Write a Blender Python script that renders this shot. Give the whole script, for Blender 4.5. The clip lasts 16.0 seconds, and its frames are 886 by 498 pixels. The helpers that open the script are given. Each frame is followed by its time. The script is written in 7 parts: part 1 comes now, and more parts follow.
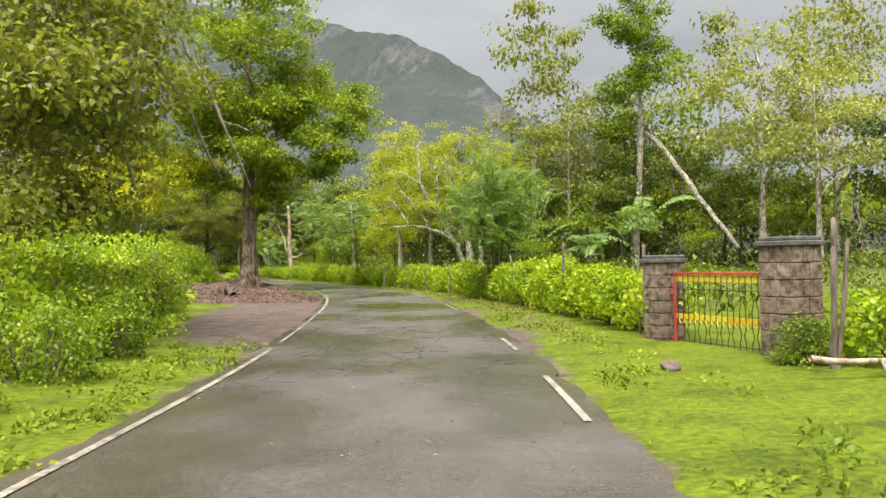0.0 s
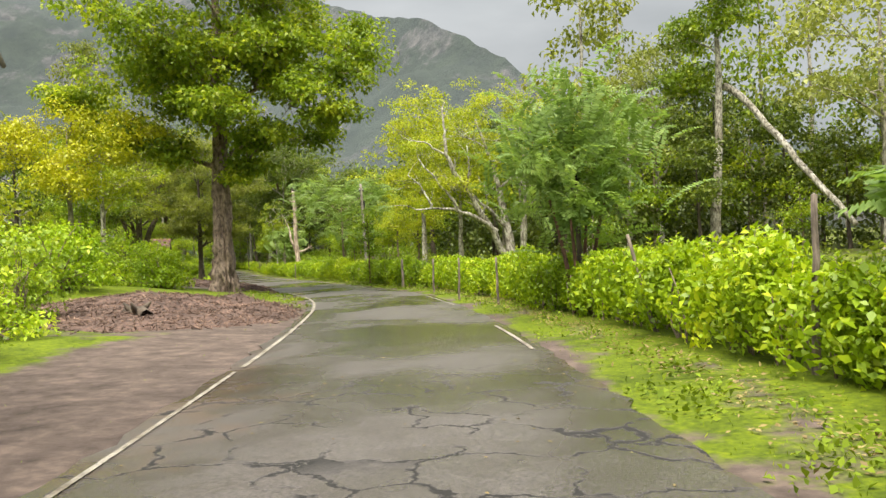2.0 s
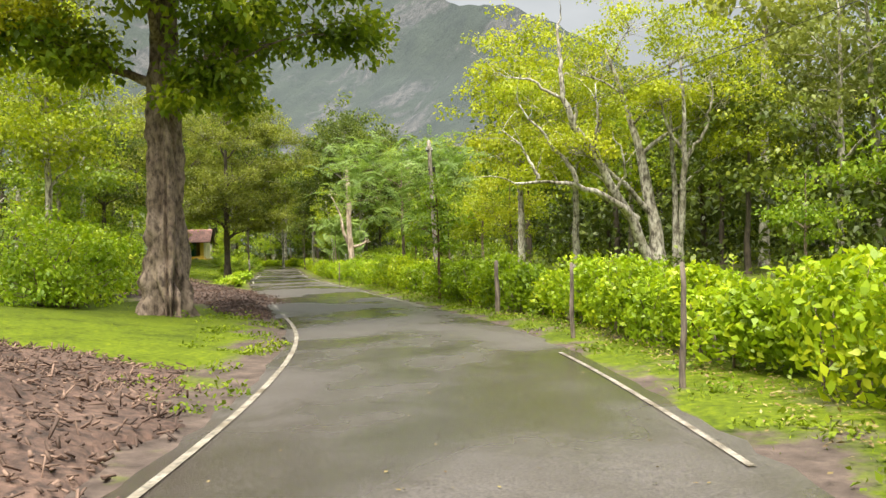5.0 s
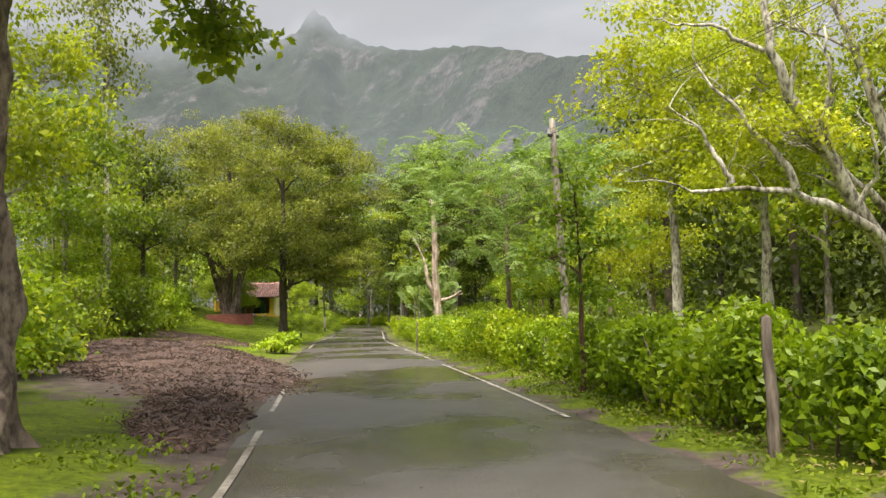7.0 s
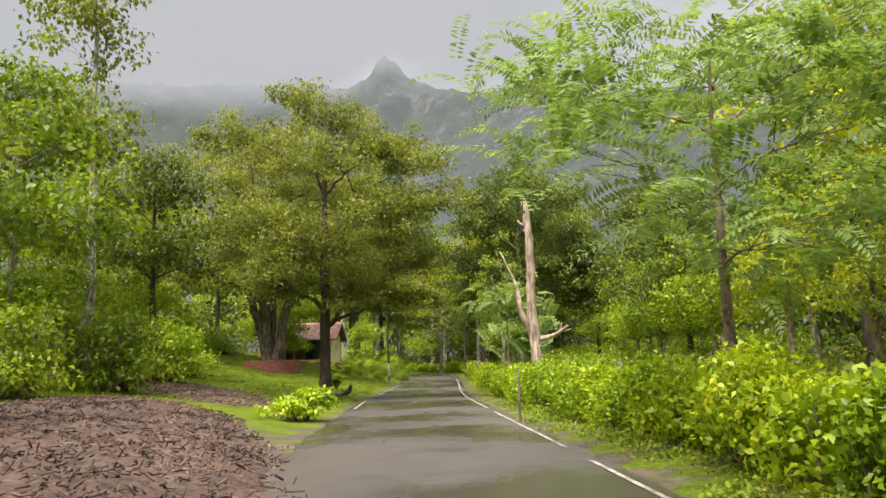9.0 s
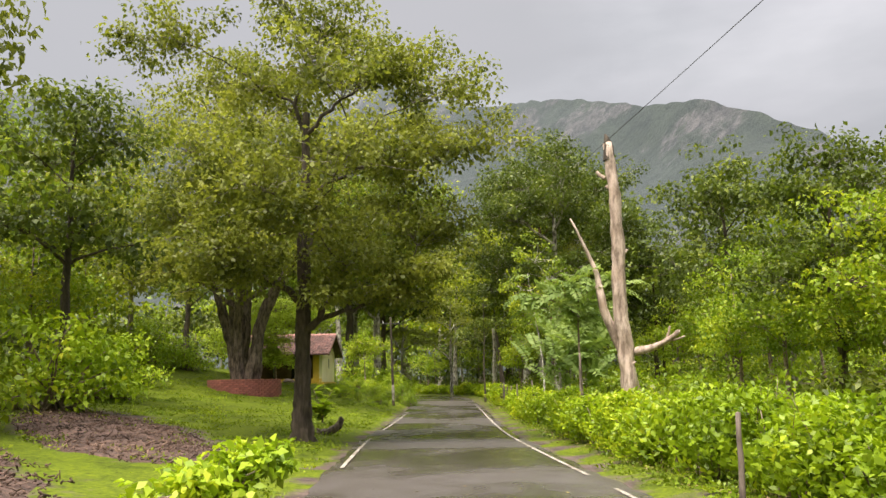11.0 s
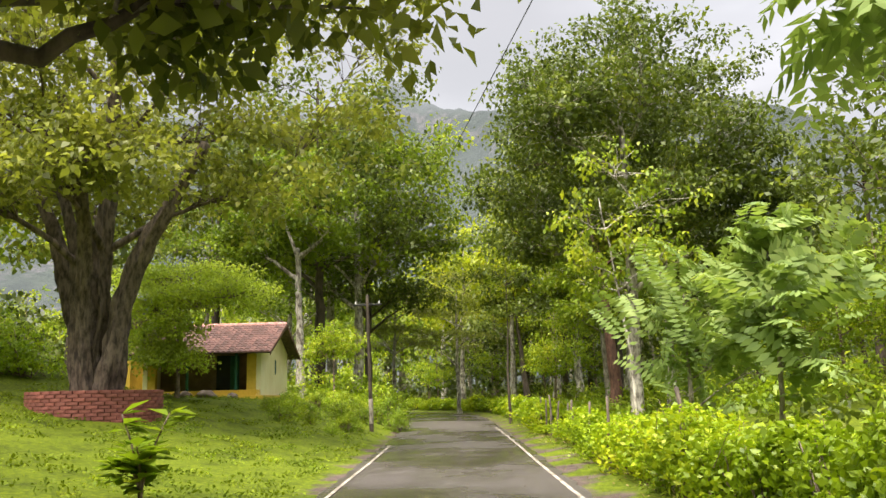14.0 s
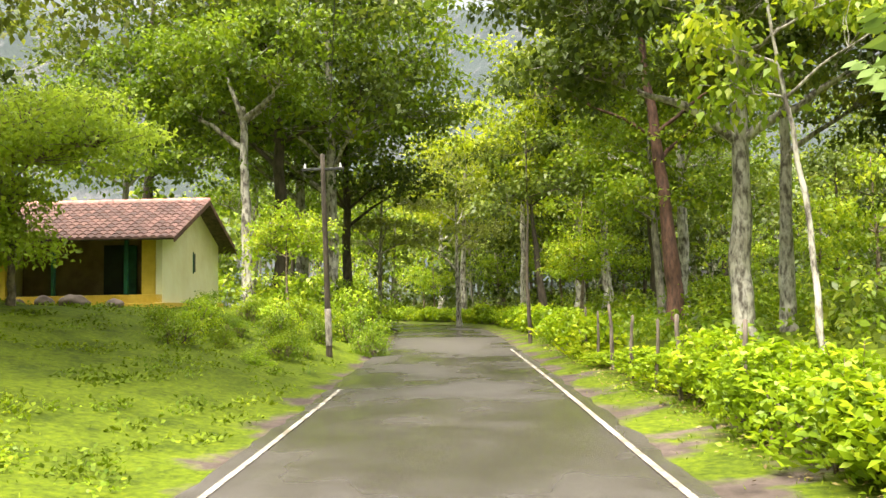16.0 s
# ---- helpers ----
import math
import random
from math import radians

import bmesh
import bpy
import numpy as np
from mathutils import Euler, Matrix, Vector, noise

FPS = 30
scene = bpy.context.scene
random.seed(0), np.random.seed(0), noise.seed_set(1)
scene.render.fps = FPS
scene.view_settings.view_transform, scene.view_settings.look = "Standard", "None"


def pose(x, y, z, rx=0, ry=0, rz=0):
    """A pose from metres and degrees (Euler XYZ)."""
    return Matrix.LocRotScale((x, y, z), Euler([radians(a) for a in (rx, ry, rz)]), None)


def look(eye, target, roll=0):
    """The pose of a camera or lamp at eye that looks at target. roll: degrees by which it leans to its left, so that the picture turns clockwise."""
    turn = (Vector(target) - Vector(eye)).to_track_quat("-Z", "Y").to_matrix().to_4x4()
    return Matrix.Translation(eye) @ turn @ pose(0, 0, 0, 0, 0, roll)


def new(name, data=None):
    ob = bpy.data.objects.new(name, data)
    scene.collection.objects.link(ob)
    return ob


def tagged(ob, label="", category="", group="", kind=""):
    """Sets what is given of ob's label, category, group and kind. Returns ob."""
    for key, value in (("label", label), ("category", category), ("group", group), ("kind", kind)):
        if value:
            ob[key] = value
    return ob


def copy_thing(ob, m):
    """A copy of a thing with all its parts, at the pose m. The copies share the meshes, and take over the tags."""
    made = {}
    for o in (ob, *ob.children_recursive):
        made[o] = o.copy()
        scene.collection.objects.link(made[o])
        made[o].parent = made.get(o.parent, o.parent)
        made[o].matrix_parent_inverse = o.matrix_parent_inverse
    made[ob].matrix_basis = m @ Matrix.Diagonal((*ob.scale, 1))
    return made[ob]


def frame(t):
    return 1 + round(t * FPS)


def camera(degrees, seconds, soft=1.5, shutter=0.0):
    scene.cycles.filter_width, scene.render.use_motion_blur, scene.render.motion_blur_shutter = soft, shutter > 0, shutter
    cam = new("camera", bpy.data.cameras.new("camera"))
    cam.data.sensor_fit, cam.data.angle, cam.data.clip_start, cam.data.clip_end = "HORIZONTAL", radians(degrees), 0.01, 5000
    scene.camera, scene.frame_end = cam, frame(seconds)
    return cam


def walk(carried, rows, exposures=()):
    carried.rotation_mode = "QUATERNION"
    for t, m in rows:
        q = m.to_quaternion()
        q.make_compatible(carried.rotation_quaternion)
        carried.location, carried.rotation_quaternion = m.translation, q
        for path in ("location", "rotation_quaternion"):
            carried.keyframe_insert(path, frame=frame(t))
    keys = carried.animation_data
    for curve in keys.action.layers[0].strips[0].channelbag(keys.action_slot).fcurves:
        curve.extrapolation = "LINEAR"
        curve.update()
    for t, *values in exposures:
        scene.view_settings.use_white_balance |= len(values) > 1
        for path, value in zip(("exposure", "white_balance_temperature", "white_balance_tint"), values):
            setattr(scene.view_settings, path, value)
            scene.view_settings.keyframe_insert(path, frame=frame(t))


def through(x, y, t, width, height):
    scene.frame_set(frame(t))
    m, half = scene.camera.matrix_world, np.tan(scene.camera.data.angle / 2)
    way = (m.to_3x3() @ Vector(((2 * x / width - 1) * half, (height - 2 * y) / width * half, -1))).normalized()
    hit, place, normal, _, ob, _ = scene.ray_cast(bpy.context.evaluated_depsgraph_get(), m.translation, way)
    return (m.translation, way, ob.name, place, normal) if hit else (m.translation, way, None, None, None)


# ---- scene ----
cam = camera(56.9, 16.0)
PATH = [
    (0, (1.406, -1.239, 1.529), (1.371, 0.761, 1.56), -1.1),
    (0.5, (1.324, 2.519, 1.514), (1.272, 4.519, 1.521), -1.6),
    (1, (1.184, 6.304, 1.496), (1.115, 8.303, 1.502), -2.8),
    (1.5, (0.932, 10.043, 1.509), (0.837, 12.041, 1.512), -3.0),
    (2, (0.605, 13.739, 1.528), (0.503, 15.736, 1.538), -2.6),
    (2.5, (0.31, 17.406, 1.553), (0.184, 19.402, 1.567), -2.5),
    (3, (-0.066, 20.98, 1.601), (-0.23, 22.974, 1.61), -2.1),
    (3.5, (-0.543, 24.5, 1.626), (-0.762, 26.488, 1.622), -1.6),
    (3.7, (-0.747, 25.909, 1.622), (-0.979, 27.895, 1.615), -1.7),
    (5.8, (-2.983, 40.886, 1.428), (-3.357, 42.849, 1.49), -1.6),
    (6, (-3.294, 42.329, 1.42), (-3.695, 44.288, 1.499), -1.7),
    (6.5, (-4.233, 45.988, 1.409), (-4.692, 47.931, 1.523), -1.6),
    (7, (-5.229, 49.668, 1.381), (-5.752, 51.591, 1.544), -1.5),
    (7.5, (-6.359, 53.27, 1.372), (-6.94, 55.174, 1.568), -1.3),
    (8, (-7.612, 56.748, 1.348), (-8.241, 58.634, 1.575), -1.6),
    (8.5, (-8.807, 59.963, 1.363), (-9.471, 61.832, 1.617), -1.7),
    (9, (-10.137, 63.004, 1.382), (-10.821, 64.863, 1.66), -1.8),
    (9.2, (-10.695, 64.194, 1.387), (-11.383, 66.051, 1.671), -1.6),
    (11.3, (-16.657, 76.78, 1.555), (-17.338, 78.63, 1.891), -1.0),
    (11.5, (-17.172, 78.003, 1.564), (-17.849, 79.853, 1.908), -1.0),
    (12, (-18.37, 81.143, 1.597), (-19.038, 82.993, 1.958), -1.6),
    (12.5, (-19.569, 84.377, 1.604), (-20.222, 86.229, 1.986), -1.9),
    (13, (-20.752, 87.668, 1.593), (-21.409, 89.515, 1.988), -1.9),
    (13.5, (-21.966, 90.98, 1.581), (-22.633, 92.825, 1.972), -1.7),
    (14, (-23.142, 94.258, 1.547), (-23.829, 96.102, 1.904), -1.4),
    (14.5, (-24.282, 97.462, 1.514), (-24.99, 99.313, 1.783), -1.3),
    (15, (-25.34, 100.546, 1.517), (-26.069, 102.399, 1.703), -1.1),
    (15.5, (-26.396, 103.46, 1.551), (-27.115, 105.321, 1.695), -1.1),
    (16, (-27.465, 106.29, 1.565), (-28.166, 108.158, 1.705), -1.1),
]
EXPOSURE = [(0, 0.83, 6500, 11.0), (1.5, 0.83, 6500, 9.5), (3, 0.97, 6500, 8.0), (6, 0.99, 6500, 10.0), (6.5, 0.79, 6500, 12.0), (7.5, 0.9, 6500, 12.8), (8, 0.59, 6500, 12.8), (8.5, 0.76, 6500, 12.8), (9, 0.82, 6500, 13.2), (11.5, 0.88, 6500, 17.0), (12, 0.97, 6500, 18.0), (12.5, 0.68, 6500, 17.0), (13, 1.02, 6500, 16.0), (13.5, 1.24, 6500, 15.7), (14.5, 1.18, 6500, 15.0), (15, 1.29, 6500, 12.8), (15.5, 1.67, 6500, 10.5), (16, 1.63, 6500, 10.0)]  # seconds, stops, kelvin, tint
walk(cam, [(t, look(eye, target, roll)) for t, eye, target, roll in PATH], EXPOSURE)
SKY, SUN = 0.64, 5.0

# ---- world, sun ----
world = bpy.data.worlds.new("overcast")
scene.world = world
world.use_nodes = True
wn, wl = world.node_tree.nodes, world.node_tree.links
wn.clear()
w_out, w_bg = wn.new("ShaderNodeOutputWorld"), wn.new("ShaderNodeBackground")
w_sky = wn.new("ShaderNodeTexSky")
w_sky.sky_type, w_sky.sun_disc = "NISHITA", False
w_sky.sun_elevation, w_sky.sun_rotation = radians(65), radians(193)
w_dim = wn.new("ShaderNodeVectorMath")
w_dim.operation = "SCALE"
w_dim.inputs["Scale"].default_value = 0.10
w_tc, w_map, w_noise, w_ramp, w_mix = (wn.new("ShaderNodeTexCoord"), wn.new("ShaderNodeMapping"),
                                       wn.new("ShaderNodeTexNoise"), wn.new("ShaderNodeValToRGB"), wn.new("ShaderNodeMix"))
w_map.inputs["Scale"].default_value = (1.6, 1.6, 5.0)
w_noise.inputs["Scale"].default_value, w_noise.inputs["Detail"].default_value = 2.2, 6
w_ramp.color_ramp.elements[0].position, w_ramp.color_ramp.elements[0].color = 0.30, (0.565, 0.572, 0.590, 1)
w_ramp.color_ramp.elements[1].position, w_ramp.color_ramp.elements[1].color = 0.72, (0.89, 0.89, 0.905, 1)
w_mix.data_type = "RGBA"
w_mix.inputs["Factor"].default_value = 0.93
wl.new(w_tc.outputs["Generated"], w_map.inputs["Vector"])
wl.new(w_map.outputs["Vector"], w_noise.inputs["Vector"])
wl.new(w_noise.outputs["Fac"], w_ramp.inputs["Fac"])
wl.new(w_sky.outputs["Color"], w_dim.inputs[0])
wl.new(w_dim.outputs["Vector"], w_mix.inputs["A"])
wl.new(w_ramp.outputs["Color"], w_mix.inputs["B"])
wl.new(w_mix.outputs["Result"], w_bg.inputs["Color"])
# an overcast sky is far brighter overhead than at the horizon
w_sep, w_up, w_cie = wn.new("ShaderNodeSeparateXYZ"), wn.new("ShaderNodeClamp"), wn.new("ShaderNodeMath")
wl.new(w_tc.outputs["Generated"], w_sep.inputs["Vector"])
wl.new(w_sep.outputs["Z"], w_up.inputs["Value"])
w_rise = wn.new("ShaderNodeMath")
w_rise.operation = w_cie.operation = "MULTIPLY_ADD"
wl.new(w_up.outputs["Result"], w_rise.inputs[0])
w_rise.inputs[1].default_value, w_rise.inputs[2].default_value = SKY * 1.5, SKY * 0.6
wl.new(w_rise.outputs[0], w_cie.inputs[0])
wl.new(w_up.outputs["Result"], w_cie.inputs[1])
w_cie.inputs[2].default_value = SKY * 0.53
wl.new(w_cie.outputs[0], w_bg.inputs["Strength"])
wl.new(w_bg.outputs["Background"], w_out.inputs["Surface"])

sun_data = bpy.data.lights.new("sun", "SUN")
sun_data.energy, sun_data.angle, sun_data.color = SUN, radians(45), (1.0, 0.93, 0.79)
sun = new("sun", sun_data)
sun.matrix_world = look((-20, -8, 100), (-10, 36, 0))

# ---- materials ----
MATS = {}


def nodes_of(name):
    m = bpy.data.materials.new(name)
    m.use_nodes = True
    n, l = m.node_tree.nodes, m.node_tree.links
    MATS[name] = m
    return m, n, l, n["Principled BSDF"]


def ramp(n, *stops):
    r = n.new("ShaderNodeValToRGB")
    e = r.color_ramp.elements
    while len(e) < len(stops):
        e.new(0.5)
    for k, (p, c) in zip(e, stops):
        k.position, k.color = p, (*c, 1)
    return r


def tex(n, l, scale, detail=6, rough=0.6, stretch=(1, 1, 1), coords="Object"):
    tc, mp, nz = n.new("ShaderNodeTexCoord"), n.new("ShaderNodeMapping"), n.new("ShaderNodeTexNoise")
    mp.inputs["Scale"].default_value = stretch
    nz.inputs["Scale"].default_value, nz.inputs["Detail"].default_value, nz.inputs["Roughness"].default_value = scale, detail, rough
    l.new(tc.outputs[coords], mp.inputs["Vector"])
    l.new(mp.outputs["Vector"], nz.inputs["Vector"])
    return nz


def mixed(n, l, fac, a, b, kind="MIX"):
    m = n.new("ShaderNodeMix")
    m.data_type, m.blend_type = "RGBA", kind
    for sock, v in (("Factor", fac), ("A", a), ("B", b)):
        s = [i for i in m.inputs if i.name == sock and i.type == ("VALUE" if sock == "Factor" else "RGBA")][0]
        if isinstance(v, (int, float)):
            s.default_value = v
        elif isinstance(v, tuple):
            s.default_value = (*v, 1)
        else:
            l.new(v, s)
    return [o for o in m.outputs if o.type == "RGBA"][0]


def surface(name, dark, light, scale=4.0, rough=0.8, bump=0.3, stretch=(1, 1, 1), stain=None, metal=0.0, detail=8, spread=(0.35, 0.68), depth=0.02, vary=0.0):
    """Two noises, fine grain and large stains, over two colours."""
    m, n, l, b = nodes_of(name)
    fine = tex(n, l, scale, detail, 0.65, stretch)
    r = ramp(n, (spread[0], dark), (spread[1], light))
    l.new(fine.outputs["Fac"], r.inputs["Fac"])
    big = tex(n, l, scale * 0.13, 4, 0.6)
    br = ramp(n, (0.38, (1, 1, 1)), (0.66, stain or (0.62, 0.62, 0.62)))
    l.new(big.outputs["Fac"], br.inputs["Fac"])
    col = mixed(n, l, 1.0, r.outputs["Color"], br.outputs["Color"], "MULTIPLY")
    if vary:
        info = n.new("ShaderNodeObjectInfo")
        vr = ramp(n, (0.0, (1 - vary,) * 3), (1.0, (1 + vary, 1 + vary * 0.8, 1 + vary * 0.7)))
        l.new(info.outputs["Random"], vr.inputs["Fac"])
        col = mixed(n, l, 1.0, col, vr.outputs["Color"], "MULTIPLY")
    l.new(col, b.inputs["Base Color"])
    b.inputs["Roughness"].default_value, b.inputs["Metallic"].default_value = rough, metal
    bp = n.new("ShaderNodeBump")
    bp.inputs["Strength"].default_value, bp.inputs["Distance"].default_value = bump, depth
    l.new(fine.outputs["Fac"], bp.inputs["Height"])
    l.new(bp.outputs["Normal"], b.inputs["Normal"])
    return m


def leaf(name, dark, mid, light, through=0.4, rough=0.5):
    """Leaves: the colour changes from leaf to leaf and over the crown, and light shines through."""
    m, n, l, b = nodes_of(name)
    g = n.new("ShaderNodeNewGeometry")
    r = ramp(n, (0.0, dark), (0.55, mid), (1.0, light))
    big = tex(n, l, 0.55, 3, 0.6)
    add = n.new("ShaderNodeMath")
    add.operation = "MULTIPLY_ADD"
    l.new(g.outputs["Random Per Island"], add.inputs[0])
    add.inputs[1].default_value = 0.44
    sub = n.new("ShaderNodeMath")
    sub.operation, sub.inputs[1].default_value = "MULTIPLY_ADD", 1.5
    l.new(big.outputs["Fac"], sub.inputs[0])
    info, tone = n.new("ShaderNodeObjectInfo"), n.new("ShaderNodeMath")
    tone.operation, tone.inputs[1].default_value, tone.inputs[2].default_value = "MULTIPLY_ADD", 0.30, -0.63
    l.new(info.outputs["Random"], tone.inputs[0])
    l.new(tone.outputs[0], sub.inputs[2])
    l.new(sub.outputs[0], add.inputs[2])
    l.new(add.outputs[0], r.inputs["Fac"])
    l.new(r.outputs["Color"], b.inputs["Base Color"])
    b.inputs["Roughness"].default_value = rough * 0.85
    b.inputs["Specular IOR Level"].default_value = 0.36
    tr, mx, out = n.new("ShaderNodeBsdfTranslucent"), n.new("ShaderNodeMixShader"), n["Material Output"]
    l.new(mixed(n, l, 1.0, r.outputs["Color"], (1.0, 1.0, 0.5), "MULTIPLY"), tr.inputs["Color"])
    mx.inputs["Fac"].default_value = through * 0.85
    l.new(b.outputs["BSDF"], mx.inputs[1])
    l.new(tr.outputs["BSDF"], mx.inputs[2])
    l.new(mx.outputs["Shader"], out.inputs["Surface"])
    return m


surface("bark_brown", (0.095, 0.068, 0.053), (0.37, 0.285, 0.222), 8, 0.85, 1.0, (1, 1, 0.5), (0.42, 0.38, 0.34), depth=0.04, spread=(0.38, 0.58), detail=12)
surface("bark_dark", (0.035, 0.026, 0.02), (0.13, 0.10, 0.075), 6, 0.9, 0.8, (1, 1, 0.3), (0.7, 0.75, 0.6), depth=0.04)
surface("bark_fig", (0.045, 0.034, 0.027), (0.21, 0.165, 0.13), 7, 0.88, 0.9, (1, 1, 0.35), (0.6, 0.58, 0.52), depth=0.04, spread=(0.38, 0.6))
surface("bark_grey", (0.10, 0.085, 0.065), (0.47, 0.425, 0.355), 7, 0.85, 0.6, (1, 1, 0.35), (0.55, 0.55, 0.5), depth=0.03)
surface("bark_pale", (0.13, 0.11, 0.09), (0.64, 0.60, 0.53), 7, 0.85, 0.9, (1, 1, 0.4), (0.42, 0.40, 0.34), depth=0.03, spread=(0.40, 0.56), detail=12)
surface("bark_red", (0.05, 0.025, 0.018), (0.22, 0.11, 0.072), 8, 0.85, 0.6, (1, 1, 0.3), depth=0.03)
surface("dead_wood", (0.22, 0.165, 0.13), (0.64, 0.52, 0.44), 6, 0.8, 1.0, (1, 1, 0.28), (0.55, 0.50, 0.44), depth=0.05, spread=(0.38, 0.58))
surface("post_wood", (0.06, 0.045, 0.035), (0.31, 0.25, 0.20), 14, 0.9, 0.7, (1, 1, 0.15), depth=0.01)
surface("mulch", (0.042, 0.027, 0.022), (0.205, 0.124, 0.093), 7, 0.9, 0.9, stain=(0.56, 0.54, 0.54), depth=0.06)
surface("stone_pillar", (0.07, 0.052, 0.042), (0.33, 0.25, 0.20), 7, 0.9, 1.0, stain=(0.5, 0.44, 0.38), depth=0.06, spread=(0.36, 0.62), vary=0.14)
surface("pillar_cap", (0.05, 0.05, 0.05), (0.16, 0.15, 0.14), 6, 0.9, 0.5)
surface("plaster_yellow", (0.85, 0.78, 0.50), (0.91, 0.87, 0.63), 3, 0.85, 0.15, stain=(0.82, 0.78, 0.66))
surface("ochre_paint", (0.62, 0.42, 0.05), (0.78, 0.56, 0.09), 3, 0.8, 0.15, stain=(0.8, 0.74, 0.6))
surface("inner_wall", (0.20, 0.13, 0.06), (0.34, 0.24, 0.12), 2, 0.85, 0.15)
surface("roof_tile", (0.07, 0.042, 0.037), (0.20, 0.108, 0.092), 5, 0.8, 0.4, stain=(0.55, 0.5, 0.5), vary=0.4)
surface("ridge_tile", (0.42, 0.20, 0.17), (0.66, 0.36, 0.31), 6, 0.8, 0.4)
surface("brick_red", (0.22, 0.068, 0.055), (0.44, 0.175, 0.145), 6, 0.9, 0.5, stain=(0.6, 0.56, 0.54), vary=0.2)
surface("mortar_red", (0.13, 0.055, 0.045), (0.27, 0.125, 0.10), 9, 0.95, 0.5)
surface("green_paint", (0.01, 0.09, 0.07), (0.03, 0.17, 0.12), 5, 0.5, 0.1)
surface("dark_door", (0.008, 0.012, 0.013), (0.02, 0.03, 0.03), 3, 0.5, 0.1)
surface("gate_yellow", (0.66, 0.52, 0.02), (0.82, 0.68, 0.06), 8, 0.45, 0.1, metal=0.0, stain=(0.85, 0.6, 0.4))
surface("gate_red", (0.36, 0.05, 0.03), (0.56, 0.10, 0.05), 8, 0.5, 0.1)
surface("pole_grey", (0.14, 0.125, 0.105), (0.48, 0.43, 0.37), 11, 0.85, 0.6, (1, 1, 0.3), (0.55, 0.5, 0.44), spread=(0.38, 0.58))
surface("white_wash", (0.5, 0.5, 0.48), (0.78, 0.77, 0.74), 4, 0.9, 0.2, (1, 1, 0.4))
surface("steel_dark", (0.03, 0.03, 0.03), (0.09, 0.09, 0.085), 8, 0.55, 0.2, metal=0.6)
surface("wire", (0.03, 0.03, 0.03), (0.06, 0.06, 0.06), 3, 0.6, 0.0)
surface("rock_boulder", (0.09, 0.066, 0.052), (0.25, 0.19, 0.155), 3, 0.85, 0.6)
surface("line_paint", (0.15, 0.135, 0.115), (0.52, 0.48, 0.41), 14, 0.6, 0.0, stain=(0.40, 0.36, 0.31), spread=(0.34, 0.54), detail=8)
surface("line_worn", (0.095, 0.085, 0.075), (0.37, 0.335, 0.28), 14, 0.6, 0.0, stain=(0.40, 0.36, 0.31), spread=(0.34, 0.54), detail=8)

leaf("leaf_broad", (0.066, 0.116, 0.011), (0.215, 0.310, 0.022), (0.510, 0.550, 0.036), 0.56)
leaf("leaf_dark", (0.036, 0.056, 0.012), (0.118, 0.165, 0.024), (0.320, 0.365, 0.045), 0.50)
# darker leaf green: the shade under the canopy is put into the colour
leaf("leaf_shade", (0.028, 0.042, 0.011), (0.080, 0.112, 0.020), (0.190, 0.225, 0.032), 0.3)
leaf("leaf_olive", (0.088, 0.118, 0.022), (0.280, 0.312, 0.055), (0.490, 0.500, 0.100), 0.62)
leaf("leaf_yellow", (0.14, 0.20, 0.013), (0.355, 0.42, 0.022), (0.58, 0.58, 0.04), 0.56)
leaf("leaf_gold", (0.22, 0.28, 0.015), (0.48, 0.48, 0.018), (0.68, 0.62, 0.03))
leaf("leaf_feather", (0.110, 0.188, 0.048), (0.260, 0.375, 0.100), (0.45, 0.55, 0.17), 0.60)
leaf("leaf_frond", (0.105, 0.175, 0.042), (0.235, 0.335, 0.085), (0.40, 0.49, 0.15), 0.52, 0.75)
leaf("leaf_pale", (0.120, 0.150, 0.038), (0.290, 0.325, 0.085), (0.47, 0.49, 0.15), 0.5)
leaf("leaf_hedge", (0.085, 0.155, 0.008), (0.310, 0.440, 0.015), (0.68, 0.70, 0.03), 0.50, 0.45)
leaf("leaf_bush", (0.078, 0.150, 0.011), (0.255, 0.365, 0.020), (0.560, 0.590, 0.036), 0.54)
leaf("leaf_lime", (0.150, 0.270, 0.015), (0.375, 0.515, 0.023), (0.620, 0.630, 0.046), 0.46)
leaf("chips", (0.028, 0.018, 0.015), (0.125, 0.078, 0.058), (0.40, 0.265, 0.20), 0.0, 0.85)
leaf("leaf_soft", (0.27, 0.37, 0.050), (0.50, 0.62, 0.085), (0.68, 0.72, 0.14), 0.66)
leaf("leaf_litter", (0.10, 0.065, 0.028), (0.25, 0.19, 0.07), (0.44, 0.40, 0.15), 0.1, 0.7)
leaf("grass_blade", (0.085, 0.135, 0.006), (0.19, 0.26, 0.009), (0.32, 0.37, 0.014), 0.3, 0.9)


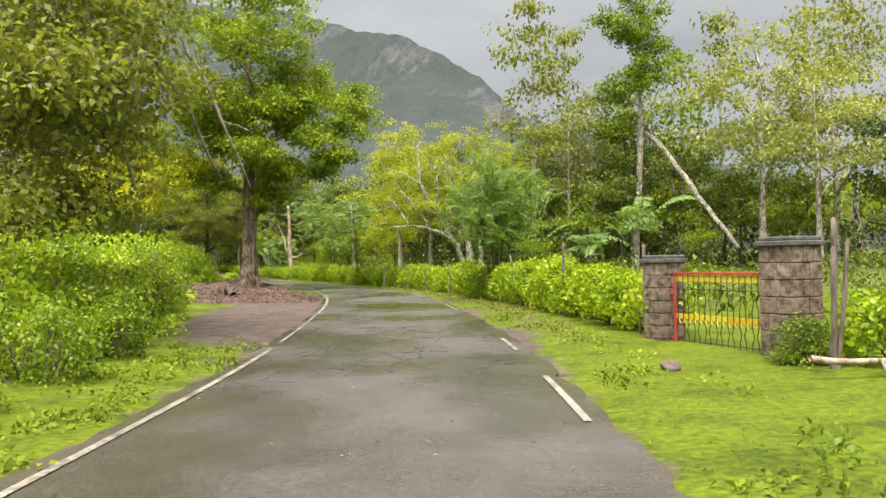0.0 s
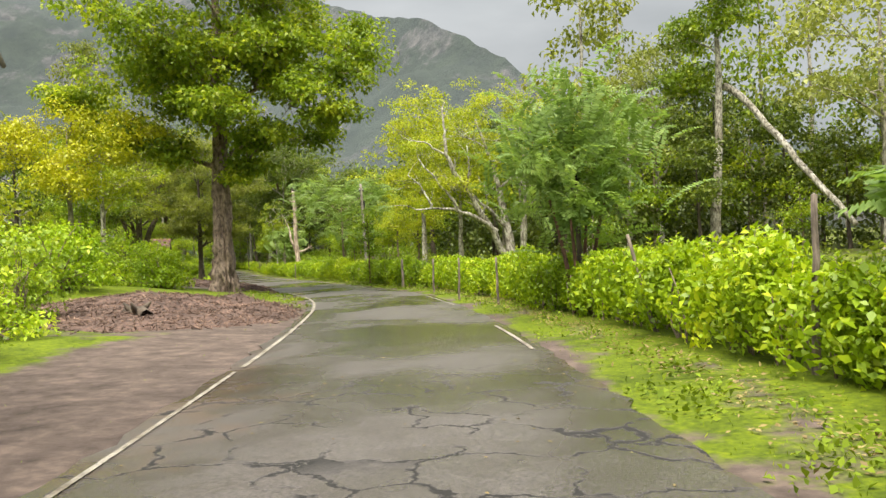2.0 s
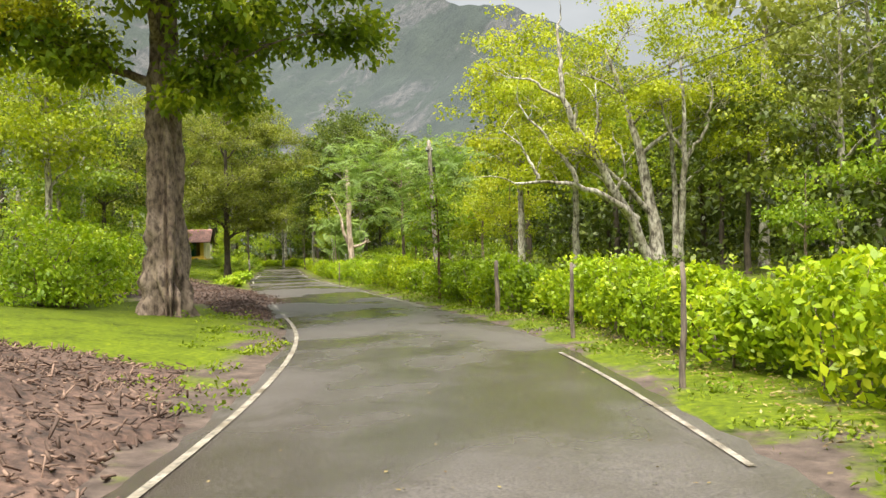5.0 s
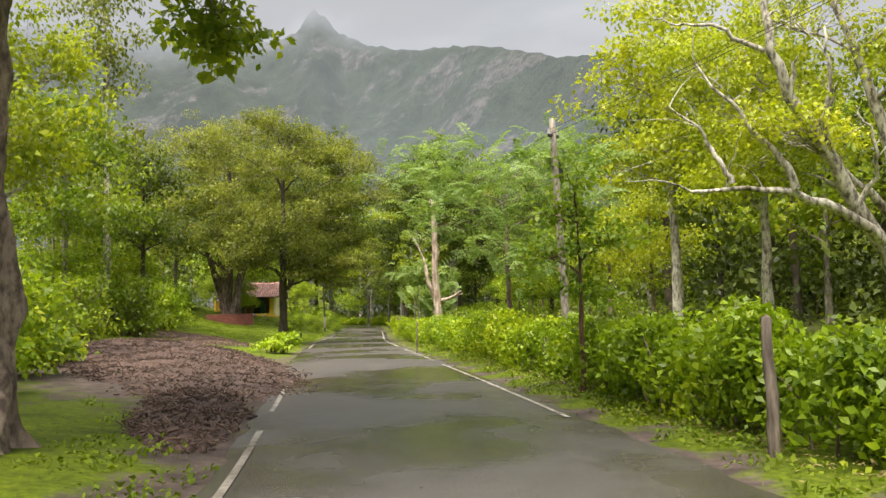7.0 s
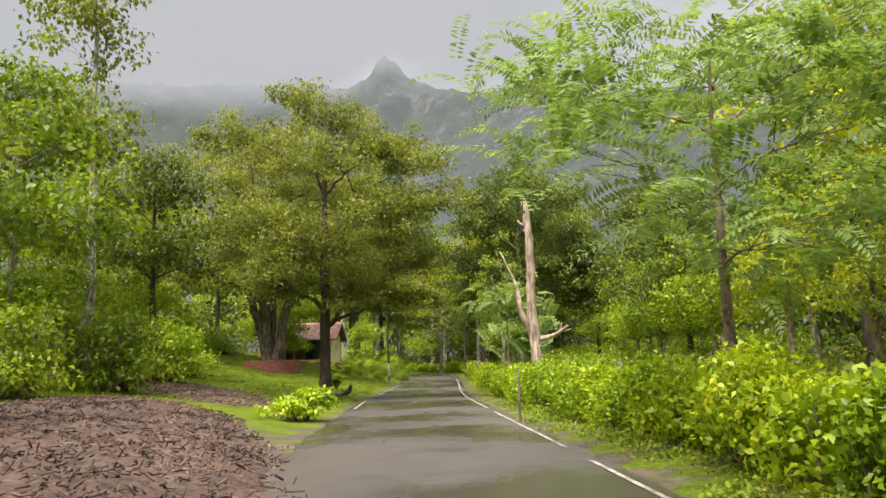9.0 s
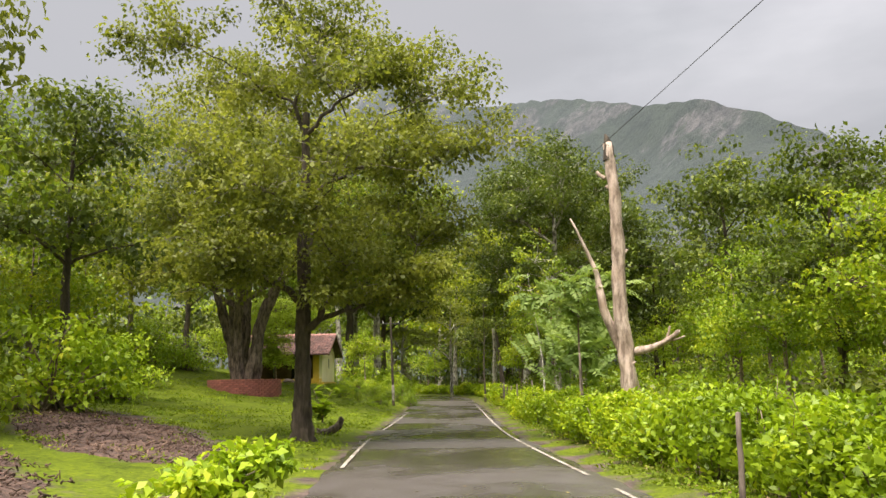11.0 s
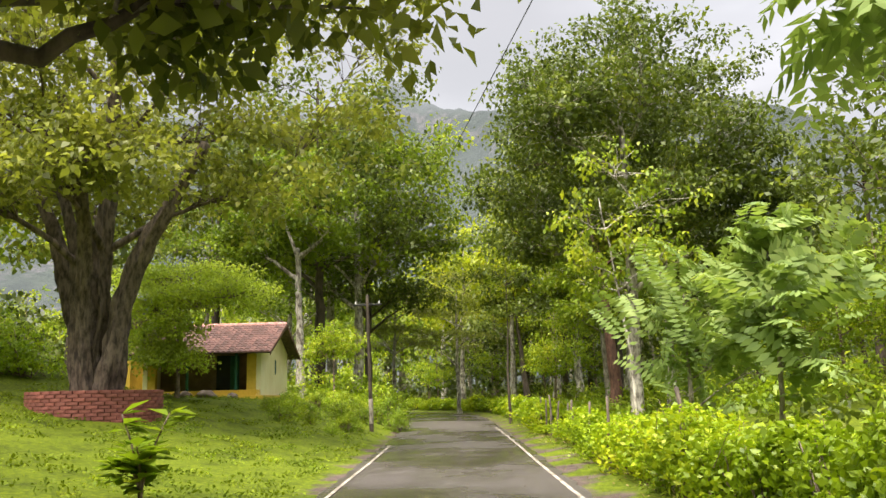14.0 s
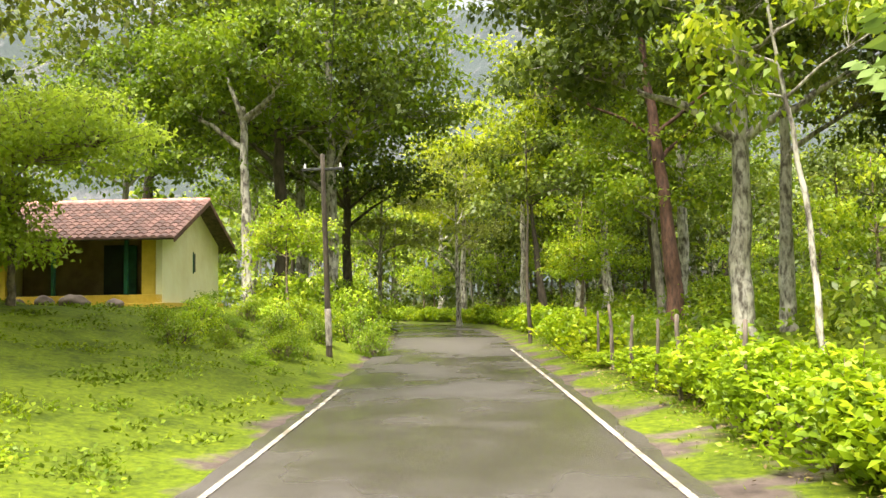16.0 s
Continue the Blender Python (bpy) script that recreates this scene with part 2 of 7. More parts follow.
def make_asphalt():
    m, n, l, b = nodes_of("asphalt")
    grain, blot = tex(n, l, 38, 4, 0.7), tex(n, l, 0.22, 4, 0.55, (1, 0.8, 1))
    patch = tex(n, l, 1.6, 6, 0.65)
    r = ramp(n, (0.34, (0.044, 0.039, 0.037)), (0.66, (0.158, 0.139, 0.131)))
    l.new(grain.outputs["Fac"], r.inputs["Fac"])
    pr = ramp(n, (0.40, (1, 1, 1)), (0.66, (0.82, 0.80, 0.77)))
    l.new(patch.outputs["Fac"], pr.inputs["Fac"])
    col = mixed(n, l, 1.0, r.outputs["Color"], pr.outputs["Color"], "MULTIPLY")
    # cracks: edges of warped cells, on the old stretch of road only
    tc, vo, warp = n.new("ShaderNodeTexCoord"), n.new("ShaderNodeTexVoronoi"), tex(n, l, 1.7, 5, 0.6)
    off = n.new("ShaderNodeVectorMath")
    off.operation = "MULTIPLY_ADD"
    off.inputs[1].default_value = (0.9, 0.9, 0)
    l.new(warp.outputs["Color"], off.inputs[0])
    l.new(tc.outputs["Object"], off.inputs[2])
    vo.feature = "DISTANCE_TO_EDGE"
    vo.inputs["Scale"].default_value = 0.95
    l.new(off.outputs["Vector"], vo.inputs["Vector"])
    edge = ramp(n, (0.012, (1, 1, 1)), (0.032, (0, 0, 0)))
    l.new(vo.outputs["Distance"], edge.inputs["Fac"])
    sep = n.new("ShaderNodeSeparateXYZ")
    l.new(tc.outputs["Object"], sep.inputs["Vector"])
    old = n.new("ShaderNodeMapRange")
    old.inputs["From Min"].default_value, old.inputs["From Max"].default_value = 27, 23
    l.new(sep.outputs["Y"], old.inputs["Value"])
    gap = tex(n, l, 1.1, 4, 0.6)
    gr = ramp(n, (0.44, (0, 0, 0)), (0.53, (1, 1, 1)))
    l.new(gap.outputs["Fac"], gr.inputs["Fac"])
    begin, both = n.new("ShaderNodeMapRange"), n.new("ShaderNodeMath")
    begin.inputs["From Min"].default_value, begin.inputs["From Max"].default_value = 9, 12
    l.new(sep.outputs["Y"], begin.inputs["Value"])
    both.operation = "MULTIPLY"
    l.new(old.outputs["Result"], both.inputs[0])
    l.new(begin.outputs["Result"], both.inputs[1])
    m1, m2 = n.new("ShaderNodeMath"), n.new("ShaderNodeMath")
    m1.operation = m2.operation = "MULTIPLY"
    l.new(edge.outputs["Color"], m1.inputs[0])
    l.new(both.outputs[0], m1.inputs[1])
    l.new(m1.outputs[0], m2.inputs[0])
    l.new(gr.outputs["Color"], m2.inputs[1])
    silt = n.new("ShaderNodeAttribute")
    silt.attribute_name = "silt"
    sa, sm = n.new("ShaderNodeMath"), tex(n, l, 1.1, 9, 0.7)
    sa.operation = "ADD"
    l.new(silt.outputs["Fac"], sa.inputs[0])
    l.new(sm.outputs["Fac"], sa.inputs[1])
    sg = ramp(n, (0.82, (0, 0, 0)), (0.99, (0.8, 0.8, 0.8)))
    l.new(sa.outputs[0], sg.inputs["Fac"])
    col = mixed(n, l, sg.outputs["Color"], col, (0.125, 0.088, 0.068))
    wetr = ramp(n, (0.36, (0.60, 0.59, 0.55)), (0.60, (1, 1, 1)))
    l.new(blot.outputs["Fac"], wetr.inputs["Fac"])
    col = mixed(n, l, 1.0, col, wetr.outputs["Color"], "MULTIPLY")
    l.new(mixed(n, l, m2.outputs[0], col, (0.012, 0.011, 0.010)), b.inputs["Base Color"])
    # wet film: smooth where water stands
    wr = ramp(n, (0.40, (0.06, 0.06, 0.06)), (0.56, (0.40, 0.40, 0.40)))
    l.new(blot.outputs["Fac"], wr.inputs["Fac"])
    l.new(mixed(n, l, m2.outputs[0], wr.outputs["Color"], (0.95, 0.95, 0.95)), b.inputs["Roughness"])
    b.inputs["Specular IOR Level"].default_value = 0.5
    hs = n.new("ShaderNodeMath")
    hs.operation, hs.inputs[1].default_value = "MULTIPLY_ADD", -3.0
    l.new(m2.outputs[0], hs.inputs[0])
    l.new(grain.outputs["Fac"], hs.inputs[2])
    bp = n.new("ShaderNodeBump")
    bp.inputs["Strength"].default_value, bp.inputs["Distance"].default_value = 0.35, 0.012
    l.new(hs.outputs[0], bp.inputs["Height"])
    l.new(bp.outputs["Normal"], b.inputs["Normal"])


def make_ground():
    m, n, l, b = nodes_of("ground_cover")
    at = n.new("ShaderNodeAttribute")
    at.attribute_name = "bare"
    g1, g2, edge = tex(n, l, 9, 8, 0.7), tex(n, l, 0.8, 8, 0.68), tex(n, l, 1.3, 7, 0.65)
    gr = ramp(n, (0.28, (0.036, 0.056, 0.005)), (0.52, (0.120, 0.162, 0.005)), (0.76, (0.235, 0.270, 0.008)))
    l.new(g1.outputs["Fac"], gr.inputs["Fac"])
    sr = ramp(n, (0.32, (1.0, 1.0, 1.0)), (0.50, (0.82, 0.84, 0.74)), (0.66, (0.40, 0.45, 0.34)))
    l.new(g2.outputs["Fac"], sr.inputs["Fac"])
    grass = mixed(n, l, 1.0, gr.outputs["Color"], sr.outputs["Color"], "MULTIPLY")
    d1, d2 = tex(n, l, 2.2, 10, 0.72), tex(n, l, 26, 5, 0.7)
    dr = ramp(n, (0.30, (0.044, 0.033, 0.028)), (0.52, (0.108, 0.082, 0.070)), (0.75, (0.210, 0.156, 0.128)))
    l.new(d1.outputs["Fac"], dr.inputs["Fac"])
    add = n.new("ShaderNodeMath")
    add.operation = "ADD"
    l.new(at.outputs["Fac"], add.inputs[0])
    l.new(edge.outputs["Fac"], add.inputs[1])
    er = ramp(n, (0.82, (0, 0, 0)), (1.0, (1, 1, 1)))
    hf = n.new("ShaderNodeMath")
    hf.operation, hf.inputs[1].default_value = "MULTIPLY", 0.999
    l.new(add.outputs[0], hf.inputs[0])
    l.new(hf.outputs[0], er.inputs["Fac"])
    l.new(mixed(n, l, er.outputs["Color"], grass, dr.outputs["Color"]), b.inputs["Base Color"])
    b.inputs["Roughness"].default_value = 0.85
    b.inputs["Specular IOR Level"].default_value = 0.2
    bp = n.new("ShaderNodeBump")
    bp.inputs["Strength"].default_value, bp.inputs["Distance"].default_value = 0.7, 0.05
    l.new(mixed(n, l, er.outputs["Color"], g1.outputs["Color"], d2.outputs["Color"]), bp.inputs["Height"])
    l.new(bp.outputs["Normal"], b.inputs["Normal"])


def make_mountain():
    m, n, l, b = nodes_of("mountain_side")
    g = n.new("ShaderNodeNewGeometry")
    wood, rockn, fine = tex(n, l, 0.05, 8, 0.7), tex(n, l, 0.024, 9, 0.68, (1, 1, 1.2)), tex(n, l, 0.16, 8, 0.7, (1, 1, 0.5))
    wr = ramp(n, (0.3, (0.011, 0.018, 0.012)), (0.7, (0.046, 0.062, 0.036)))
    l.new(wood.outputs["Fac"], wr.inputs["Fac"])
    rr = ramp(n, (0.38, (0.030, 0.030, 0.032)), (0.64, (0.165, 0.150, 0.146)))
    l.new(fine.outputs["Fac"], rr.inputs["Fac"])
    sel = ramp(n, (0.525, (0, 0, 0)), (0.59, (1, 1, 1)))
    l.new(rockn.outputs["Fac"], sel.inputs["Fac"])
    l.new(mixed(n, l, sel.outputs["Color"], wr.outputs["Color"], rr.outputs["Color"]), b.inputs["Base Color"])
    b.inputs["Roughness"].default_value = 0.95
    bp = n.new("ShaderNodeBump")
    bp.inputs["Strength"].default_value, bp.inputs["Distance"].default_value = 1.0, 6.0
    l.new(fine.outputs["Fac"], bp.inputs["Height"])
    l.new(bp.outputs["Normal"], b.inputs["Normal"])


def make_mist(name, low, high, scale, white):
    """Drifting cloud or haze painted on a sheet: partly clear, partly an even glow."""
    m, n, l, b = nodes_of(name)
    at = n.new("ShaderNodeAttribute")
    at.attribute_name = "thick"
    nz = tex(n, l, scale, 6, 0.6, (1, 1, 2.2))
    mu = n.new("ShaderNodeMath")
    mu.operation = "MULTIPLY_ADD"
    l.new(nz.outputs["Fac"], mu.inputs[0])
    mu.inputs[1].default_value = 0.8
    of = n.new("ShaderNodeMath")
    of.operation, of.inputs[1].default_value = "SUBTRACT", 0.4
    l.new(at.outputs["Fac"], of.inputs[0])
    l.new(of.outputs[0], mu.inputs[2])
    mr = n.new("ShaderNodeMapRange")
    mr.interpolation_type = "SMOOTHSTEP"
    mr.inputs["To Min"].default_value, mr.inputs["To Max"].default_value = low, high
    l.new(mu.outputs[0], mr.inputs["Value"])
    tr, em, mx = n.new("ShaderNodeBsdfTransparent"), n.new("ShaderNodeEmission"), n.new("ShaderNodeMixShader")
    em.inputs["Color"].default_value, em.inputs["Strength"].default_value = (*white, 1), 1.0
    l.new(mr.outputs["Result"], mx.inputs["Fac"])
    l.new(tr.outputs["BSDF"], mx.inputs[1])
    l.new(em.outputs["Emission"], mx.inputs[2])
    l.new(mx.outputs["Shader"], n["Material Output"].inputs["Surface"])


make_asphalt()
make_ground()
make_mountain()
make_mist("cloud_mist", 0.0, 1.0, 0.010, (0.33, 0.334, 0.347))
# weak grey emission that pales the mountain as haze would
make_mist("haze_glow", 0.0, 0.45, 0.006, (0.235, 0.270, 0.272))

# ---- mesh helpers ----


def mesh_ob(name, verts, faces, material, parent=None, smooth=False, label=""):
    me = bpy.data.meshes.new(name)
    verts = np.asarray(verts, dtype=np.float32)
    if isinstance(faces, np.ndarray):
        k = faces.shape[1]
        me.vertices.add(len(verts))
        me.vertices.foreach_set("co", verts.ravel())
        me.loops.add(faces.size)
        me.loops.foreach_set("vertex_index", faces.astype(np.int32).ravel())
        me.polygons.add(len(faces))
        me.polygons.foreach_set("loop_start", np.arange(0, faces.size, k, dtype=np.int32))
        me.update(calc_edges=True)
    else:
        me.from_pydata([tuple(v) for v in verts], [], faces)
    if smooth:
        me.polygons.foreach_set("use_smooth", np.ones(len(me.polygons), dtype=bool))
    me.materials.append(MATS[material])
    me.update()
    ob = new(name, me)
    if parent is not None:
        ob.parent = parent
    if label:
        ob["label"] = label
    return ob


def part(name, bm, material, parent, label="", smooth=False):
    me = bpy.data.meshes.new(name)
    bm.to_mesh(me)
    bm.free()
    if smooth:
        for p in me.polygons:
            p.use_smooth = True
    me.materials.append(MATS[material])
    ob = new(name, me)
    ob.parent = parent
    if label:
        ob["label"] = label
    return ob


def thing(name, m, label, category, group="", kind=""):
    ob = new(name)
    ob.empty_display_size = 0.2
    ob.matrix_world = m
    return tagged(ob, label, category, group, kind)


def box_bm(bm, size, m=Matrix(), bevel=0.0):
    made = bmesh.ops.create_cube(bm, size=1, matrix=m @ Matrix.Diagonal((*size, 1)))
    if bevel:
        edges = list({e for v in made["verts"] for e in v.link_edges})
        bmesh.ops.bevel(bm, geom=edges, offset=bevel, segments=1, affect="EDGES")
    return bm


def unit(v):
    return v / np.maximum(np.linalg.norm(v, axis=-1, keepdims=True), 1e-9)


class Tubes:
    """Gathers swept, tapered tubes into one mesh."""

    def __init__(self):
        self.v, self.f, self.n = [], [], 0

    def add(self, pts, radii, sides=6, lumps=0.0, flare=0.0, flute=0.0):
        pts, radii = np.asarray(pts, float), np.asarray(radii, float)
        k = len(pts)
        tan = unit(np.gradient(pts, axis=0))
        ref = np.array([1.0, 0, 0]) if abs(tan[0][0]) < 0.8 else np.array([0, 1.0, 0])
        a = unit(ref - tan * (tan @ ref)[:, None])
        b = np.cross(tan, a)
        ang = np.linspace(0, 2 * math.pi, sides, endpoint=False)
        rr = radii[:, None] * np.ones(sides)[None]
        if lumps:
            for i in range(k):
                for j in range(sides):
                    rr[i, j] *= 1 + lumps * noise.noise((math.cos(ang[j]) * 1.3 + pts[0][0], math.sin(ang[j]) * 1.3 + pts[0][1], i * 0.35))
        if flute:
            # ridges and hollows that run up the stem, knots between them
            for i in range(k):
                z = pts[i][2]
                for j in range(sides):
                    cx, sx = math.cos(ang[j]), math.sin(ang[j])
                    lobe = noise.noise((cx * 1.5 + pts[0][0], sx * 1.5, z * 0.10))
                    fold = noise.noise((cx * 1.9 + 3, sx * 1.9 + pts[0][1], z * 0.20 + 0.35 * cx))
                    cleft = max(0.0, 1 - abs(fold) / 0.19) ** 1.2
                    root = noise.noise((cx * 3.1 + 11, sx * 3.1, z * 0.7 + 0.9 * cx)) * math.exp(-z * 0.55)
                    knot = noise.noise((cx * 3.4, sx * 3.4 + 7, z * 1.9))
                    rr[i, j] *= 1 + flute * (0.9 * lobe - 1.7 * cleft * (0.22 + math.exp(-z * 0.42)) + 0.45 * knot + 1.1 * root)
        if flare:
            low = np.exp(-np.arange(k) * 0.75)[:, None]
            rr *= 1 + flare * low * (0.35 + 0.65 * np.maximum(0, np.sin(ang * 5 + 0.7))[None] ** 0.7) + 0.10 * min(1, flare) * np.exp(-np.arange(k) * 0.22)[:, None] * np.sin(ang * 3 + 2 + np.arange(k)[:, None] * 0.15)
        ring = pts[:, None] + rr[..., None] * (np.cos(ang)[None, :, None] * a[:, None] + np.sin(ang)[None, :, None] * b[:, None])
        self.v.append(ring.reshape(-1, 3))
        i, j = np.meshgrid(np.arange(k - 1), np.arange(sides), indexing="ij")
        j2 = (j + 1) % sides
        q = np.stack([i * sides + j, i * sides + j2, (i + 1) * sides + j2, (i + 1) * sides + j], -1).reshape(-1, 4) + self.n
        self.f.append(q)
        self.n += k * sides
        # tip closed with a short cone
        tipv = pts[-1] + tan[-1] * radii[-1] * 0.6
        self.v.append(tipv[None])
        base = self.n - sides
        self.f.append(np.array([[base + s, base + (s + 1) % sides, self.n, self.n] for s in range(sides)]))
        self.n += 1

    def done(self, name, material, parent=None, label=""):
        v, f = np.concatenate(self.v), np.concatenate(self.f)
        me = bpy.data.meshes.new(name)
        me.from_pydata(v.tolist(), [], [tuple(q[:3]) if q[2] == q[3] else tuple(q) for q in f.tolist()])
        me.polygons.foreach_set("use_smooth", np.ones(len(me.polygons), dtype=bool))
        me.materials.append(MATS[material])
        ob = new(name, me)
        if parent is not None:
            ob.parent = parent
        if label:
            ob["label"] = label
        return ob


def leaf_quads(p, d, up, length, width, fold=0.25):
    """Pointed leaves: base, two sides and tip, folded a little along the midrib."""
    d = unit(d)
    side = unit(np.cross(d, up))
    nrm = np.cross(side, d)
    length, width = np.asarray(length)[:, None], np.asarray(width)[:, None]
    mid = p + d * length * 0.45
    v = np.stack([p, mid + side * width * 0.5 + nrm * width * fold, p + d * length - nrm * width * fold * 0.6, mid - side * width * 0.5 + nrm * width * fold], 1)
    return v.reshape(-1, 3)


def quads_of(v):
    return np.arange(len(v)).reshape(-1, 4)


def clump_leaves(rng, centres, per, radius, size, flat=0.52, droop=0.35):
    """Leaves round each clump's centre, pointing outwards and drooping."""
    c = np.repeat(centres, per, axis=0)
    o = rng.normal(size=(len(c), 3))
    o *= (rng.random((len(c), 1)) ** 0.45) / np.maximum(np.linalg.norm(o, axis=1, keepdims=True), 1e-6)
    o[:, 2] *= flat
    p = c + o * radius
    d = unit(o * 0.7 + rng.normal(size=o.shape) * 0.6 + np.array([0, 0, -droop]))
    up = unit(o * 0.55 + rng.normal(size=o.shape) * 0.4 + np.array([0, 0, 0.85]))
    s = size * (0.65 + 0.7 * rng.random(len(c)))
    return leaf_quads(p, d, up, s, s * (0.54 + 0.18 * rng.random(len(c))))


def inner_leaves(rng, c, r, n, size):
    """Leaves deep inside a mass of the crown, which close it to the light."""
    o = unit(rng.normal(size=(n, 3))) * rng.random((n, 1)) ** 0.5 * 0.62
    d = unit(rng.normal(size=(n, 3)) + np.array([0, 0, -0.4]))
    return leaf_quads(c + o * r, d, unit(rng.normal(size=(n, 3))), size * rng.uniform(0.7, 1.2, n), size * rng.uniform(0.55, 0.8, n))


def fronds(rng, starts, dirs, length, pairs, leaflet, sag=0.5, slim=0.42):
    """Pinnate leaves: a bowed midrib with pairs of narrow leaflets."""
    out = []
    n = len(starts)
    dirs = unit(dirs)
    side = unit(np.cross(dirs, np.array([0, 0, 1.0]) + rng.normal(size=dirs.shape) * 0.55))
    ln = length * (0.7 + 0.6 * rng.random((n, 1)))
    for k in range(pairs):
        t = (k + 0.6) / pairs
        pos = starts + dirs * ln * t + np.array([0, 0, -1.0]) * ln * sag * t * t
        tan = unit(dirs + np.array([0, 0, -1.0]) * 2 * sag * t)
        w = leaflet * (0.55 + 0.45 * math.sin(math.pi * min(1, 0.2 + 0.8 * t)))
        for s in (-1, 1):
            d = unit(side * s + tan * 0.45 + np.array([0, 0, -0.4]) + rng.normal(size=dirs.shape) * 0.16)
            up = unit(np.cross(tan, side) * 1.0 + rng.normal(size=dirs.shape) * 0.1)
            out.append(leaf_quads(pos, d, up, np.full(n, w), np.full(n, w * slim), 0.1))
    return np.concatenate(out)


# ---- the road's line and the lie of the land ----
CENTRE = [(0.4, -60), (0.38, -15), (0.35, 5), (0.25, 11), (0.0, 16), (-0.5, 22), (-1.4, 31), (-2.1, 36), (-3.28, 44), (-4.68, 50.5),
          (-6.42, 56), (-8.8, 61.5), (-12.0, 69), (-13.8, 73), (-18.5, 83.7), (-23.8, 96), (-25.9, 101), (-28.5, 108), (-30.66, 114),
          (-33.35, 121.5), (-36.5, 130), (-40.6, 141), (-45, 152), (-50.5, 161), (-59, 168), (-72, 173), (-95, 177), (-150, 180)]
ROAD_Z = [(-60, -0.2), (-15, -0.2), (30, -0.25), (45, -0.36), (60, -0.36), (80, -0.24), (100, -0.22), (115, -0.18), (130, -0.05), (150, 0.15), (172, 0.3), (200, 0.3)]


def smooth_line(points, step=0.5):
    p = np.array(points, float)
    s = np.concatenate([[0], np.cumsum(np.linalg.norm(np.diff(p, axis=0), axis=1))])
    t = np.arange(0, s[-1], step)
    q = np.stack([np.interp(t, s, p[:, k]) for k in range(2)], 1)
    ker = np.ones(13) / 13
    for _ in range(2):
        pad = np.concatenate([np.repeat(q[:1], 6, 0), q, np.repeat(q[-1:], 6, 0)])
        q = np.stack([np.convolve(pad[:, k], ker, "valid") for k in range(2)], 1)
    return q


LINE = smooth_line(CENTRE)
TANG = unit(np.gradient(LINE, axis=0))
NORM = np.stack([-TANG[:, 1], TANG[:, 0]], 1)  # to the left of the way


def road_z(y):
    return np.interp(y, [a for a, _ in ROAD_Z], [b for _, b in ROAD_Z])


def beside(x, y):
    """Signed distance from the road's middle (left is plus) and the y of the nearest place on it."""
    p = np.stack([np.ravel(x), np.ravel(y)], 1)
    d, yy = np.empty(len(p)), np.empty(len(p))
    for a in range(0, len(p), 4000):
        c = p[a:a + 4000]
        dist = ((c[:, None] - LINE[None]) ** 2).sum(-1)
        i = dist.argmin(1)
        off = c - LINE[i]
        d[a:a + 4000] = np.where((off * NORM[i]).sum(1) > 0, 1, -1) * np.sqrt(dist[np.arange(len(c)), i])
        yy[a:a + 4000] = LINE[i, 1]
    return d, yy


def along(y, off):
    """The place at distance off (left is plus) from the road's middle where it passes y."""
    i = int(np.abs(LINE[:, 1] - y).argmin())
    return LINE[i] + NORM[i] * off, math.atan2(TANG[i][1], TANG[i][0])


def land(x, y):
    d, yy = beside(x, y)
    base = road_z(yy)
    left = np.interp(yy, [0, 40, 56, 75, 97, 115, 126, 150, 180], [0.03, 0.05, 0.12, 0.06, 0.10, 0.15, 0.245, 0.18, 0.06])
    right = np.interp(yy, [0, 60, 100, 125, 160], [0.015, 0.015, 0.05, 0.11, 0.08])
    ld, rd = np.clip(d - 2.9, 0, None), np.clip(-d - 2.9, 0, None)
    z = base + left * np.minimum(ld, 14) + 0.03 * np.clip(ld - 14, 0, 60) + right * np.minimum(rd, 14) + 0.02 * np.clip(rd - 14, 0, 60)
    z = z - 0.05 * (np.abs(d) < 2.85)
    xs, ys = np.ravel(x), np.ravel(y)
    bump = np.sin(xs * 0.9 + ys * 0.37) * np.sin(ys * 0.71 - xs * 0.23) * 0.5 + np.sin(xs * 2.3 - ys * 1.7) * 0.25 + np.sin(xs * 0.31 + 1) * np.cos(ys * 0.27) * 0.8
    level = np.exp(-((xs + 47.2) / 5.6) ** 4 - ((ys - 127.2) / 5.4) ** 4)  # the hut's terrace
    z = z * (1 - level) + 1.74 * level
    z = z + 0.06 * bump * np.clip((np.abs(d) - 3.0) / 2, 0, 1)
    return z


def ground_z(x, y):
    return float(land(np.array([x]), np.array([y]))[0])


def at_ground(x, y, turn=0.0, scale=1.0, sink=0.05, lean=(0, 0)):
    return pose(x, y, ground_z(x, y) - sink, lean[0], lean[1], turn) @ Matrix.Scale(scale, 4)


